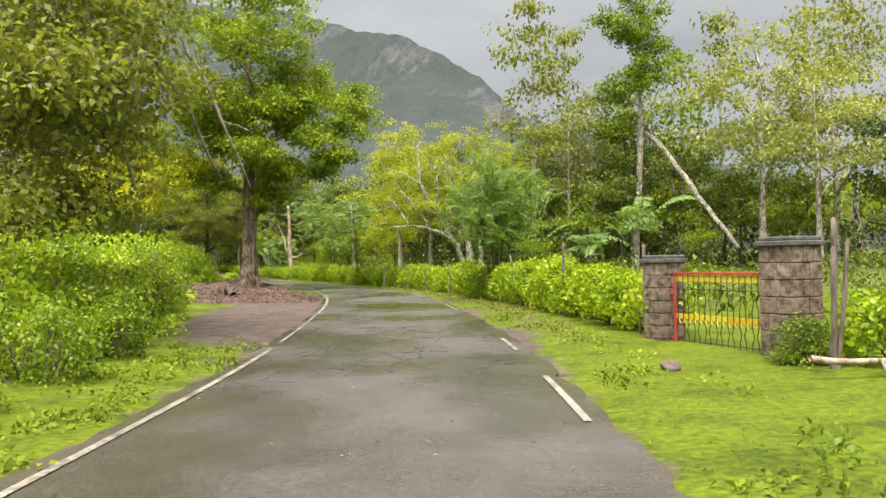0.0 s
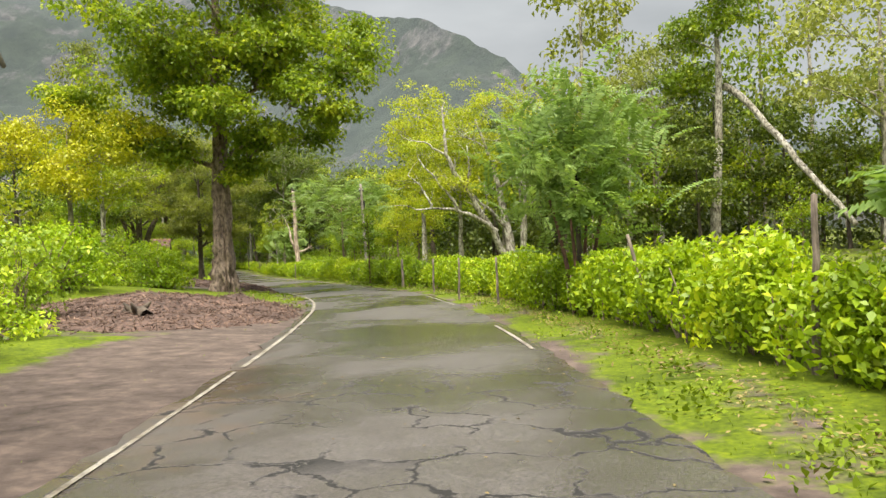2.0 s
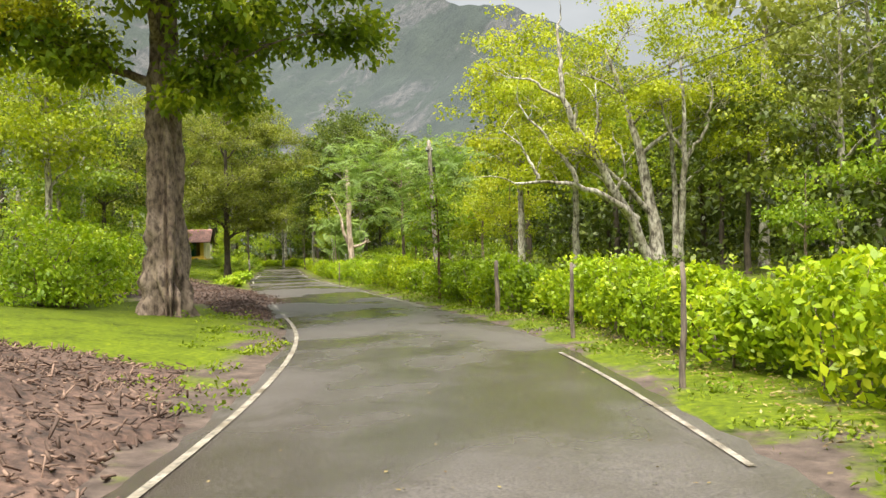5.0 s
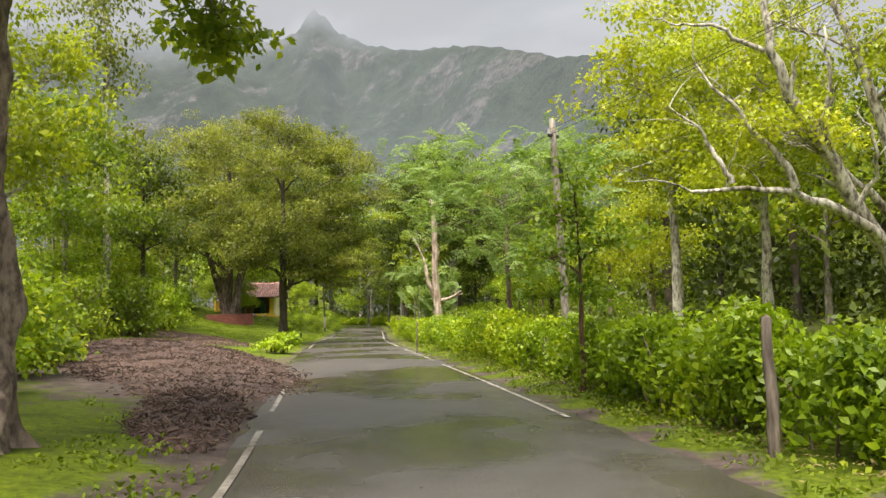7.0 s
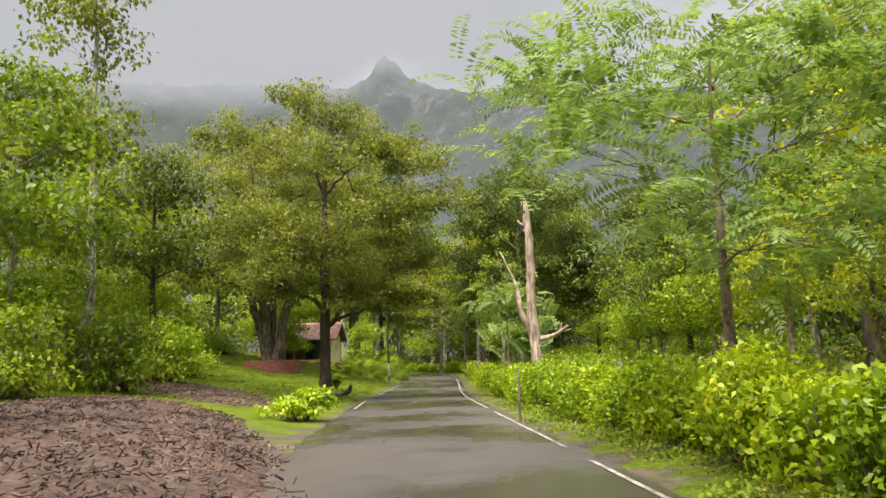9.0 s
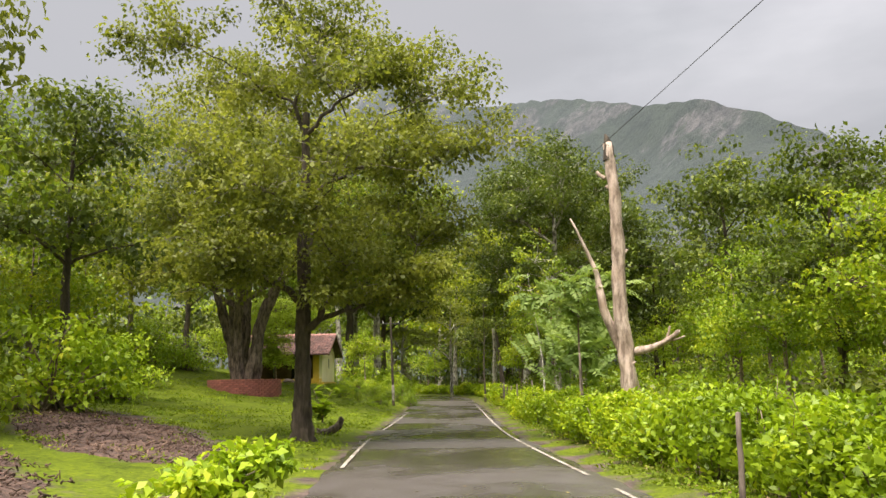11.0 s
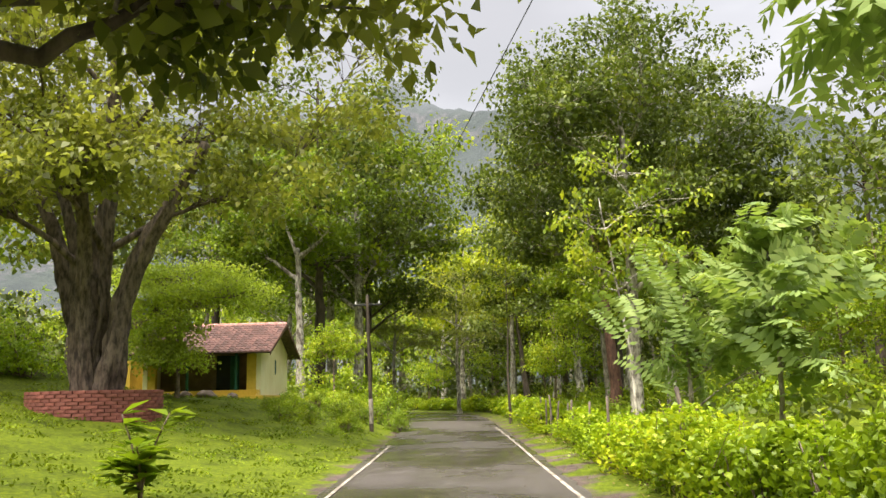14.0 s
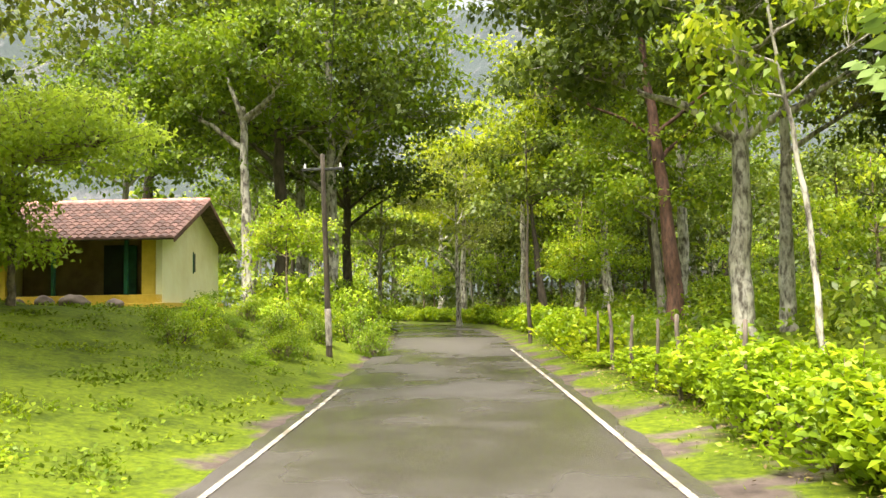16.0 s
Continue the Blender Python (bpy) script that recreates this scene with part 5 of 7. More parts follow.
# ---- named trees and saplings ----
tree("overhanging_tree", at_ground(-10.6, 18.6), 8, 10.0, 0.3,
     blob_ring(R, 6, 4.6, 3.4, 2.0, 1.6) + blob_ring(R, 6, 7.2, 3.8, 2.2, 1.7) + [(0.4, -1, 9.6, 2.6, 2.4, 1.6), (2.6, -1, 10.2, 2.2, 2.0, 1.4), (4.0, 0.4, 5.6, 1.7, 1.6, 1.4), (4.2, -0.6, 8.0, 1.6, 1.6, 1.3), (3.4, -3.6, 3.0, 1.4, 1.4, 1.2), (3.2, -1.6, 4.8, 1.5, 1.5, 1.3), (2.4, 0.6, 3.0, 1.5, 1.5, 1.2), (3.6, -2.8, 6.8, 1.5, 1.5, 1.3), (3.8, -4.2, 5.2, 1.4, 1.4, 1.3)],
     "leafy tree overhanging the road with bare dead branches", clumps=24, per=62, radius=0.85, size=0.17, core=60, fork=0.2, bark="bark_brown", leaf_mat="leaf_olive", group="roadside trees")


def hanging_limbs():
    """Dead limbs that slant down from the overhanging tree."""
    for i, (a, b) in enumerate([((-7.2, 19.5, 8.2), (-5.0, 21.0, 3.9)), ((-6.2, 21.5, 8.0), (-4.6, 22.5, 3.8)), ((-7.6, 18.6, 6.6), (-6.4, 18.8, 3.2))]):
        ob = thing("dead_limb", pose(0, 0, 0), "bare grey dead limb hanging from the tree", "branch", "dead limbs")
        rng = np.random.default_rng(400 + i)
        p = wobble(rng, bez(np.array(a), (np.array(a) + np.array(b)) / 2 + np.array([0.2, 0, 0.25]), np.array(b), 10), 0.05)
        t = Tubes()
        t.add(p, np.linspace(0.07, 0.03, 10), 6, 0.2)
        t.done("bough", "bark_grey", ob)
        for k in (3, 5, 7):
            t = Tubes()
            e = p[k] + np.array([rng.uniform(0.2, 0.9), rng.uniform(-0.3, 0.3), rng.uniform(-0.5, 0.3)])
            t.add(wobble(rng, bez(p[k], (p[k] + e) / 2 + np.array([0, 0, 0.1]), e, 5), 0.03), np.linspace(0.025, 0.008, 5), 4)
            t.done("twig", "bark_grey", ob)


hanging_limbs()
tree("flowering_tree", at_ground(-21.0, 55.5), 9, 8.2, 0.22,
     [(1.8, -0.8, 6.4, 2.2, 2.0, 1.2), (-1.8, -0.6, 6.6, 2.2, 2.0, 1.2), (0, 0.5, 8.0, 2.6, 2.2, 1.2), (3.4, 0, 7.6, 1.6, 1.6, 1.0), (-3.6, 0, 7.8, 1.8, 1.6, 1.0), (0.6, -1.6, 5.0, 1.6, 1.4, 0.9)],
     "small pale-limbed tree covered in golden-yellow blossom", clumps=24, per=76, radius=0.75, size=0.17, core=60, fork=0.15, bark="bark_grey", leaf_mat="leaf_gold", group="roadside trees")
tree("feathery_tree", at_ground(-10.4, 77.2), 10, 6.6, 0.13,
     [(-1.4, -0.6, 4.8, 1.8, 1.6, 1.1), (1.4, -0.2, 5.0, 1.8, 1.6, 1.1), (0.0, 0.8, 6.3, 1.9, 1.8, 1.1), (-2.2, 0.8, 6.4, 1.5, 1.4, 1.0), (2.0, 1.0, 6.6, 1.6, 1.5, 1.0), (0.4, -0.8, 3.2, 1.5, 1.4, 0.9)],
     "feathery-leaved tree leaning over the hedge", clumps=11, per=8, radius=1.7, size=0.2, pairs=17, slim=0.34, style="pinnate", fork=0.2, lift=0.4, bark="bark_brown", leaf_mat="leaf_feather", group="hedge trees")
tree("feathery_tree", at_ground(-24.6, 114.8), 12, 3.9, 0.08,
     [(-0.5, 0.1, 3.5, 0.2, 0.2, 0.2), (0.35, 0.1, 3.9, 0.2, 0.2, 0.2), (0.9, -0.2, 2.9, 0.3, 0.3, 0.2), (-0.2, -0.3, 2.7, 0.4, 0.4, 0.3), (0.5, 0.3, 2.1, 0.5, 0.5, 0.3), (0.0, -0.2, 1.5, 0.5, 0.5, 0.3), (1.4, 0.2, 2.0, 0.3, 0.3, 0.2)],
     "young tree with long upright pinnate leaves beside the hedge", clumps=5, per=3, radius=1.5, size=0.34, pairs=13, slim=0.34, sag=0.32, style="pinnate", fork=0.2, lift=1.1, bark="bark_grey", leaf_mat="leaf_frond", group="hedge trees")
tree("feathery_tree", at_ground(-22.7, 111.4), 41, 4.2, 0.07, [(-0.4, -0.3, 2.7, 0.4, 0.4, 0.4), (0.5, 0.1, 3.1, 0.4, 0.4, 0.4), (0, 0.2, 4.0, 0.4, 0.4, 0.3), (0.1, -0.2, 1.9, 0.5, 0.5, 0.3)],
     "young tree with long pale pinnate leaves beside the hedge", clumps=6, per=4, radius=1.5, size=0.36, pairs=12, slim=0.42, sag=0.4, style="pinnate", fork=0.2, lift=0.8, bark="bark_grey", leaf_mat="leaf_frond", group="hedge trees", flare=0.2)
tree("sapling", at_ground(-7.0, 67.0), 13, 4.2, 0.07,
     [(-0.6, 0, 2.9, 0.6, 0.6, 0.5), (0.6, 0.2, 3.2, 0.6, 0.6, 0.5), (0, -0.2, 4.3, 0.6, 0.6, 0.5), (0.1, 0.3, 2.2, 0.6, 0.6, 0.4), (-0.3, 0.1, 3.7, 0.5, 0.5, 0.4)],
     "slender sapling with reddish stems in the hedge", clumps=9, per=26, radius=0.40, size=0.15, fork=0.2, bark="bark_red", leaf_mat="leaf_bush", group="hedge trees", flare=0.1)
tree("sapling", at_ground(-20.8, 100.6), 14, 4.6, 0.07,
     [(-0.9, -0.3, 4.3, 0.6, 0.6, 0.3), (0.6, -0.3, 4.6, 0.6, 0.6, 0.4), (0, 0.4, 3.9, 0.7, 0.7, 0.4)],
     "tall thin sapling with drooping lime-green leaves", clumps=6, per=6, radius=0.95, size=0.27, pairs=11, slim=0.36, sag=0.75, style="pinnate", fork=0.6, bark="bark_brown", leaf_mat="leaf_frond", group="hedge trees", flare=0.1)
tree("leaning_pale_tree", at_ground(-26.4, 119.5), 15, 7.6, 0.06,
     [(-1.2, 0, 6.6, 1.2, 1.2, 1.1), (0.6, 0.2, 7.2, 1.3, 1.2, 1.1), (-0.4, -0.5, 8.2, 1.2, 1.2, 0.9), (0.9, -0.3, 5.4, 0.9, 0.9, 0.7), (-0.9, 0.2, 4.7, 0.7, 0.7, 0.6), (0.3, -0.2, 5.9, 0.8, 0.8, 0.6), (-1.5, 0, 5.5, 0.7, 0.7, 0.6)],
     "thin pale leaning tree with hanging leaves at the hedge", clumps=9, per=30, radius=0.55, size=0.17, fork=0.35, bend=(-0.9, 0.2), bark="bark_pale", leaf_mat="leaf_broad", style="wispy", group="hedge trees", flare=0.2, taper=0.7)
tree("pale_limbed_tree", at_ground(-27.6, 128.5), 18, 15.0, 0.29,
     blob_ring(R, 7, 8.6, 3.8, 2.0, 1.4) + blob_ring(R, 8, 11.2, 4.4, 2.3, 1.6) + blob_ring(R, 6, 13.6, 3.4, 2.2, 1.6) + [(0.4, 0, 16.0, 2.2, 2.2, 1.4), (-3.6, -1.0, 7.0, 1.6, 1.5, 1.0), (3.6, -0.6, 6.8, 1.6, 1.5, 1.1), (-5.6, 0, 9.6, 1.8, 1.8, 1.2), (5.4, 0.4, 8.4, 1.8, 1.7, 1.3), (5.0, 0.2, 10.6, 1.6, 1.6, 1.2)],
     "dense tree with pale forked limbs and dark glossy leaves", clumps=20, per=58, radius=0.85, size=0.21, core=110, fork=0.36, bark="bark_pale", leaf_mat="leaf_dark", group="hedge trees", limb_r=0.7, flare=0.3, taper=0.7, kink=1.8)
tree("pale_limbed_tree", at_ground(-26.5, 131.0), 19, 10.6, 0.24,
     [(-1.3, 0, 7.6, 1.4, 1.3, 1.0), (1.5, 0.2, 8.0, 1.5, 1.4, 1.0), (0.2, 0.3, 9.8, 1.6, 1.5, 1.1), (2.2, -0.4, 6.2, 1.2, 1.1, 0.8)],
     "smaller pale forked tree with hanging olive leaves", clumps=18, per=46, radius=0.7, size=0.18, fork=0.24, bark="bark_pale", leaf_mat="leaf_olive", style="wispy", group="hedge trees", limb_r=0.7, flare=0.3)
tree("brown_trunk_tree", at_ground(-30.3, 140.2), 16, 17, 0.36,
     blob_ring(R, 5, 9.5, 4.4, 2.6, 1.9) + blob_ring(R, 5, 13.2, 4.4, 3.0, 2.1) + blob_ring(R, 3, 16.5, 2.6, 2.8, 1.9),
     "tree with reddish-brown trunk and dark crown", clumps=22, per=50, radius=0.95, size=0.28, fork=0.3, bend=(-1.5, 0), bark="bark_red", leaf_mat="leaf_dark", group="hedge trees", flare=0.3)
tree("white_trunk_tree", at_ground(-48.5, 137.5), 24, 9.6, 0.31,
     blob_ring(R, 5, 11.0, 3.2, 2.0, 1.3) + blob_ring(R, 4, 13.4, 2.6, 2.2, 1.4) + [(-2.6, -0.6, 9.4, 1.2, 1.1, 0.8)],
     "tree with stout white forked trunk behind the hut", clumps=16, per=48, radius=0.9, size=0.25, core=70, fork=0.62, bend=(-0.3, 0), bark="bark_pale", leaf_mat="leaf_broad", group="garden trees", flare=0.3, limb_r=0.9, taper=0.5, kink=2.0)
tall = tree("tall_pale_tree", at_ground(19.0, 79.5), 25, 27.0, 0.46,
     blob_ring(R, 5, 16.0, 2.6, 1.9, 1.5, 0.7) + blob_ring(R, 5, 20.5, 2.6, 2.1, 1.6, 0.5) + blob_ring(R, 4, 24.0, 2.0, 2.0, 1.7) + [(0, 0, 27.0, 1.6, 1.6, 1.6), (-2.6, 0, 13.4, 1.5, 1.5, 1.1)],
     "tall pale-trunked tree with a broken hanging limb", clumps=14, per=44, radius=0.9, size=0.3, core=50, fork=0.5, bend=(1.6, 0.6), bark="bark_pale", leaf_mat="leaf_broad", group="forest trees", flare=0.2, limb_r=0.4)
hang = Tubes()
hang.add(wobble(np.random.default_rng(26), bez(np.array([1.2, 0.4, 13.6]), np.array([3.6, -0.4, 11.4]), np.array([7.4, -7.6, 2.0]), 14), 0.06), np.linspace(0.30, 0.20, 14), 8, 0.25)
hang.done("broken_limb", "bark_pale", tall, "bleached limb torn down from the fork")
tree("dark_forked_tree", at_ground(-39.4, 155.5), 27, 9.0, 0.30,
     [(-2.0, 0, 8.0, 1.9, 1.8, 1.3), (1.9, 0.2, 8.4, 1.9, 1.8, 1.3), (0, 0.3, 10.6, 2.2, 2.0, 1.4), (-3.0, -0.3, 10.4, 1.7, 1.6, 1.1), (3.2, 0.2, 10.8, 1.7, 1.6, 1.1)],
     "dark tree with forked leaning trunk past the bend", clumps=16, per=40, radius=0.8, size=0.26, core=60, fork=0.2, bark="bark_dark", leaf_mat="leaf_dark", group="hedge trees", flare=0.4, limb_r=0.75, bend=(-0.8, 0))
tree("slim_dark_tree", at_ground(-35.6, 137.5), 17, 8.5, 0.09,
     [(-1.0, 0, 5.2, 1.2, 1.2, 0.8), (1.0, 0.2, 6.0, 1.2, 1.2, 0.8), (0, 0, 7.6, 1.4, 1.3, 0.9)], "slim dark-stemmed tree beside the bend", clumps=14, per=36, radius=0.6, size=0.2, fork=0.35, bark="bark_dark", leaf_mat="leaf_dark", group="hedge trees", flare=0.1)


def dead_tree():
    ob = thing("dead_tree", at_ground(-18.95, 99.6, 0, 1, 0.15), "bleached dead tree trunk without bark or leaves", "tree", "hedge trees")
    rng = np.random.default_rng(31)
    t = Tubes()
    k = np.linspace(0, 1, 40)
    pts = wobble(rng, np.stack([-0.62 * k - 0.1 * np.sin(k * 5), 0 * k, 9.0 * k], 1), 0.012)
    t.add(pts, 0.29 - 0.14 * k + 0.06 * np.exp(-k * 14), 18, 0.3, 0.0, 0.18)
    t.done("trunk", "dead_wood", ob)
    t = Tubes()
    t.add(wobble(rng, bez(np.array([-0.15, 0, 2.2]), np.array([-0.75, 0, 3.1]), np.array([-1.0, -0.1, 4.6]), 9), 0.03), np.linspace(0.17, 0.115, 9), 9, 0.25)
    t.add(wobble(rng, bez(np.array([-1.0, -0.1, 4.6]), np.array([-1.15, -0.1, 5.6]), np.array([-1.75, -0.2, 6.7]), 7), 0.03), np.linspace(0.10, 0.025, 7), 7, 0.3)
    t.done("side_stem", "dead_wood", ob, "broken forked side stem")
    t = Tubes()
    t.add(wobble(rng, bez(np.array([0.0, 0, 2.6]), np.array([0.55, -0.1, 2.62]), np.array([1.25, -0.2, 3.15]), 8), 0.02), np.linspace(0.13, 0.06, 8), 8, 0.25)
    t.add(bez(np.array([0.8, -0.1, 2.8]), np.array([0.95, -0.1, 3.0]), np.array([1.0, -0.2, 3.3]), 5), np.linspace(0.06, 0.025, 5), 6)
    t.add(bez(np.array([0.95, -0.15, 2.9]), np.array([1.2, -0.15, 2.9]), np.array([1.4, -0.2, 3.0]), 5), np.linspace(0.05, 0.02, 5), 6)
    t.done("broken_branch", "dead_wood", ob)
    t = Tubes()
    t.add(np.array([pts[-1] + (0.0, 0, -0.55), pts[-1] + (0.03, 0, -0.1), pts[-1] + (-0.02, 0, 0.18), pts[-1] + (-0.06, 0, 0.3)]), [0.165, 0.155, 0.09, 0.03], 9, 0.5)
    t.done("broken_tip", "bark_dark", ob, "dark splintered tip")
    for z, a in ((7.6, 0.4), (7.9, 2.4), (5.4, 0.2), (1.2, 3.0)):
        t = Tubes()
        c = np.array([-0.083 * z, 0, z])
        t.add(np.stack([c, c + np.array([math.cos(a) * 0.22, 0.02, 0.12]), c + np.array([math.cos(a) * 0.34, 0.03, 0.25])]), [0.07, 0.055, 0.04], 7, 0.3)
        t.done("stub", "dead_wood", ob)


dead_tree()


# ---- gate and pillars ----
def pillar(x, y, z, w, h, turn, label):
    ob = thing("gate_pillar", pose(x, y, z, 0, 0, turn), label, "pillar", "gate pillars")
    rng = random.Random(int(h * 100))
    core = bmesh.new()
    box_bm(core, (w - 0.05, w - 0.05, h - 0.16), pose(0, 0, (h - 0.16) / 2), 0.02)
    part("core", core, "stone_pillar", ob)
    rows = 7
    rh = (h - 0.16) / rows
    for r in range(rows):
        cuts = [0, rng.uniform(0.35, 0.65), 1] if r % 2 else [0, rng.uniform(0.25, 0.4), rng.uniform(0.6, 0.75), 1]
        for face in range(4):
            for a, b in zip(cuts, cuts[1:]):
                bm = bmesh.new()
                ln = (b - a) * w - 0.010
                box_bm(bm, (ln, 0.05, rh - 0.010), pose((a + b) / 2 * w - w / 2, -w / 2 + rng.uniform(-0.006, 0.006), rh * (r + 0.5)), 0.012)
                bmesh.ops.rotate(bm, verts=bm.verts, cent=(0, 0, 0), matrix=Matrix.Rotation(face * math.pi / 2, 3, "Z"))
                part("stone", bm, "stone_pillar", ob)
    cap = bmesh.new()
    box_bm(cap, (w + 0.12, w + 0.12, 0.09), pose(0, 0, h - 0.12), 0.015)
    box_bm(cap, (w + 0.04, w + 0.04, 0.08), pose(0, 0, h - 0.04), 0.02)
    part("cap", cap, "pillar_cap", ob, "dark weathered concrete cap")
    return ob


pillar(5.76, 16.15, -0.42, 0.60, 2.0, -64, "weathered stone gate pillar with concrete cap")
pillar(7.15, 13.0, -0.35, 0.70, 2.2, -64, "taller weathered stone gate pillar beside the hedge")


def gate():
    a, b = np.array([5.86, 15.72]), np.array([6.86, 13.5])
    turn = math.degrees(math.atan2(b[1] - a[1], b[0] - a[0]))
    ln, h = float(np.linalg.norm(b - a)), 1.62
    ob = thing("iron_gate", pose(a[0], a[1], -0.42, 0, 0, turn), "closed yellow-painted iron gate with red frame and zigzag bars", "gate")
    bars = [("frame_stile", (0.05, 0.04, h), (0.025, 0, h / 2), "gate_red"), ("frame_stile", (0.05, 0.04, h), (ln - 0.025, 0, h / 2), "gate_red"),
            ("frame_rail", (ln, 0.04, 0.05), (ln / 2, 0, h), "gate_red"), ("mid_rail", (ln - 0.1, 0.012, 0.10), (ln / 2, 0.02, h * 0.46), "gate_yellow"),
            ("top_band", (ln - 0.1, 0.012, 0.13), (ln / 2, 0.02, h * 0.935), "gate_yellow"), ("cross_rod", (ln - 0.1, 0.014, 0.014), (ln / 2, 0, 1.30), "steel_dark"),
            ("cross_rod", (ln - 0.1, 0.014, 0.014), (ln / 2, 0, 0.26), "steel_dark"), ("bottom_rail", (ln - 0.1, 0.03, 0.04), (ln / 2, 0, 0.08), "steel_dark")]
    for n, s, c, mt in bars:
        part(n, box_bm(bmesh.new(), s, pose(*c), 0.004), mt, ob)
    n = 15
    for k in range(n):
        x = 0.12 + (ln - 0.24) * k / (n - 1)
        s = 0.04 * (1 if k % 2 else -1)
        t = Tubes()
        t.add([(x, 0, 0.08), (x, 0, 0.34), (x + s, 0, 0.44), (x + s, 0, 0.50), (x, 0, 0.60), (x, 0, 0.95), (x + s, 0, 1.06), (x + s, 0, 1.12), (x, 0, 1.22), (x, 0, 1.58)], [0.009] * 10, 5)
        t.done("bar", "steel_dark", ob, "dark wavy iron bar")
        if k < n - 1:
            # a yellow scallop hangs from the middle band between each two bars
            w, arc = (ln - 0.24) / (n - 1), np.linspace(math.pi, 2 * math.pi, 7)
            t = Tubes()
            t.add([(x + w * (0.5 + 0.45 * math.cos(a)), 0.012, h * 0.46 - 0.05 + 0.09 * math.sin(a)) for a in arc], [0.013] * 7, 5)
            t.done("scallop", "gate_yellow", ob, "yellow painted scallop")
    post_box = part("gate_post", box_bm(bmesh.new(), (0.13, 0.13, h + 0.08), pose(ln + 0.12, 0.02, h / 2), 0.01), "gate_red", ob, "red gate post with yellow bands")
    for z, tall in ((h - 0.02, 0.16), (h * 0.52, 0.17)):
        part("band", box_bm(bmesh.new(), (0.138, 0.138, tall), pose(ln + 0.12, 0.02, z), 0.008), "gate_yellow", post_box, "yellow painted band")
    for x, z in ((0.05, 1.2), (0.05, 0.3)):
        part("hinge", box_bm(bmesh.new(), (0.16, 0.03, 0.05), pose(x - 0.08, 0, z), 0.006), "gate_red", ob)


gate()


def post(x, y, h, r, lean, seed, label="weathered grey wooden fence post", mat_name="post_wood", sink=0.1):
    ob = thing("fence_post", at_ground(x, y, 0, 1, sink), label, "post", "fence posts")
    rng = np.random.default_rng(seed)
    t = Tubes()
    k = np.linspace(0, 1, 7)
    t.add(wobble(rng, np.stack([lean[0] * k * h, lean[1] * k * h, h * k], 1), 0.012), r * (1 - 0.25 * k), 7, 0.4)
    t.done("shaft", mat_name, ob)
    return ob


def posts():
    for i, (x, y, h, r, lx, ly) in enumerate([(-1.9, 52.9, 1.7, 0.055, 0, 0), (-4.1, 60.0, 1.7, 0.085, -0.01, 0), (-0.5, 46.5, 1.75, 0.05, 0.02, 0), (1.0, 41.5, 1.7, 0.05, -0.02, 0), 
                                              (-24.3, 108.2, 1.85, 0.05, -0.03, 0.02), (-26.3, 112.9, 1.7, 0.045, 0.02, 0), (-27.6, 117.6, 1.5, 0.045, 0.03, 0), (-28.6, 120.3, 1.5, 0.05, -0.02, 0), (-29.2, 122.0, 1.35, 0.04, 0.06, 0),
                                              (-29.8, 123.5, 1.4, 0.045, 0.02, 0), (-30.5, 125.4, 1.6, 0.05, -0.04, 0), (-31.2, 127.3, 1.4, 0.04, 0.03, 0), (-31.8, 129, 1.5, 0.045, 0, 0), (-20.5, 98.6, 2.6, 0.04, 0.02, 0),
                                              (5.9, 18.6, 2.1, 0.06, 0, 0), (4.6, 24.0, 2.3, 0.06, 0.03, 0), (3.9, 29.8, 2.0, 0.05, -0.25, 0.05), (6.95, 11.0, 1.9, 0.06, 0.02, 0), (7.0, 11.0, 2.0, 0.045, 0.10, 0), (8.0, 13.3, 2.4, 0.07, 0.02, 0), (-16.05, 84.6, 1.55, 0.04, 0.02, 0)]):
        post(x, y, h, r, (lx, ly), 300 + i)


posts()


def fallen_branch():
    ob = thing("fallen_branch", at_ground(6.6, 10.0, -8, 1, -0.3), "dry grey fallen branch lying against the hedge", "branch")
    t = Tubes()
    rng = np.random.default_rng(9)
    t.add(wobble(rng, bez(np.array([-0.4, 0, 0.0]), np.array([0.6, 0.1, 0.05]), np.array([1.9, 0.1, -0.1]), 9), 0.02), np.linspace(0.045, 0.03, 9), 7, 0.3)
    t.add([(0.5, 0, 0.0), (0.6, -0.05, -0.25), (0.65, -0.06, -0.4)], [0.03, 0.025, 0.02], 6)
    t.done("limb", "dead_wood", ob)


def boulder(x, y, s, seed, label):
    bm = bmesh.new()
    bmesh.ops.create_icosphere(bm, subdivisions=3, radius=1)
    for v in bm.verts:
        v.co *= 1 + 0.25 * noise.noise(v.co * 1.4 + Vector((seed, 0, 0))) + 0.06 * noise.noise(v.co * 5)
        v.co = Vector((v.co.x * s, v.co.y * s * 0.8, v.co.z * s * 0.6))
    me = bpy.data.meshes.new("boulder")
    bm.to_mesh(me)
    bm.free()
    for p in me.polygons:
        p.use_smooth = True
    me.materials.append(MATS["rock_boulder"])
    ob = new("boulder", me)
    ob.matrix_world = at_ground(x, y, seed * 40, 1, -s * 0.2)
    tagged(ob, label, "stone")


fallen_branch()
boulder(4.7, 11.6, 0.2, 2, "reddish boulder half sunk in the grass verge")
for x, y, size, turn in ((-46.6, 124.4, 0.34, 4), (-45.6, 124.5, 0.42, 5), (-47.5, 124.2, 0.26, 6), (-44.6, 125.0, 0.30, 7)):
    boulder(x, y, size, turn, "wet grey step stone before the veranda")


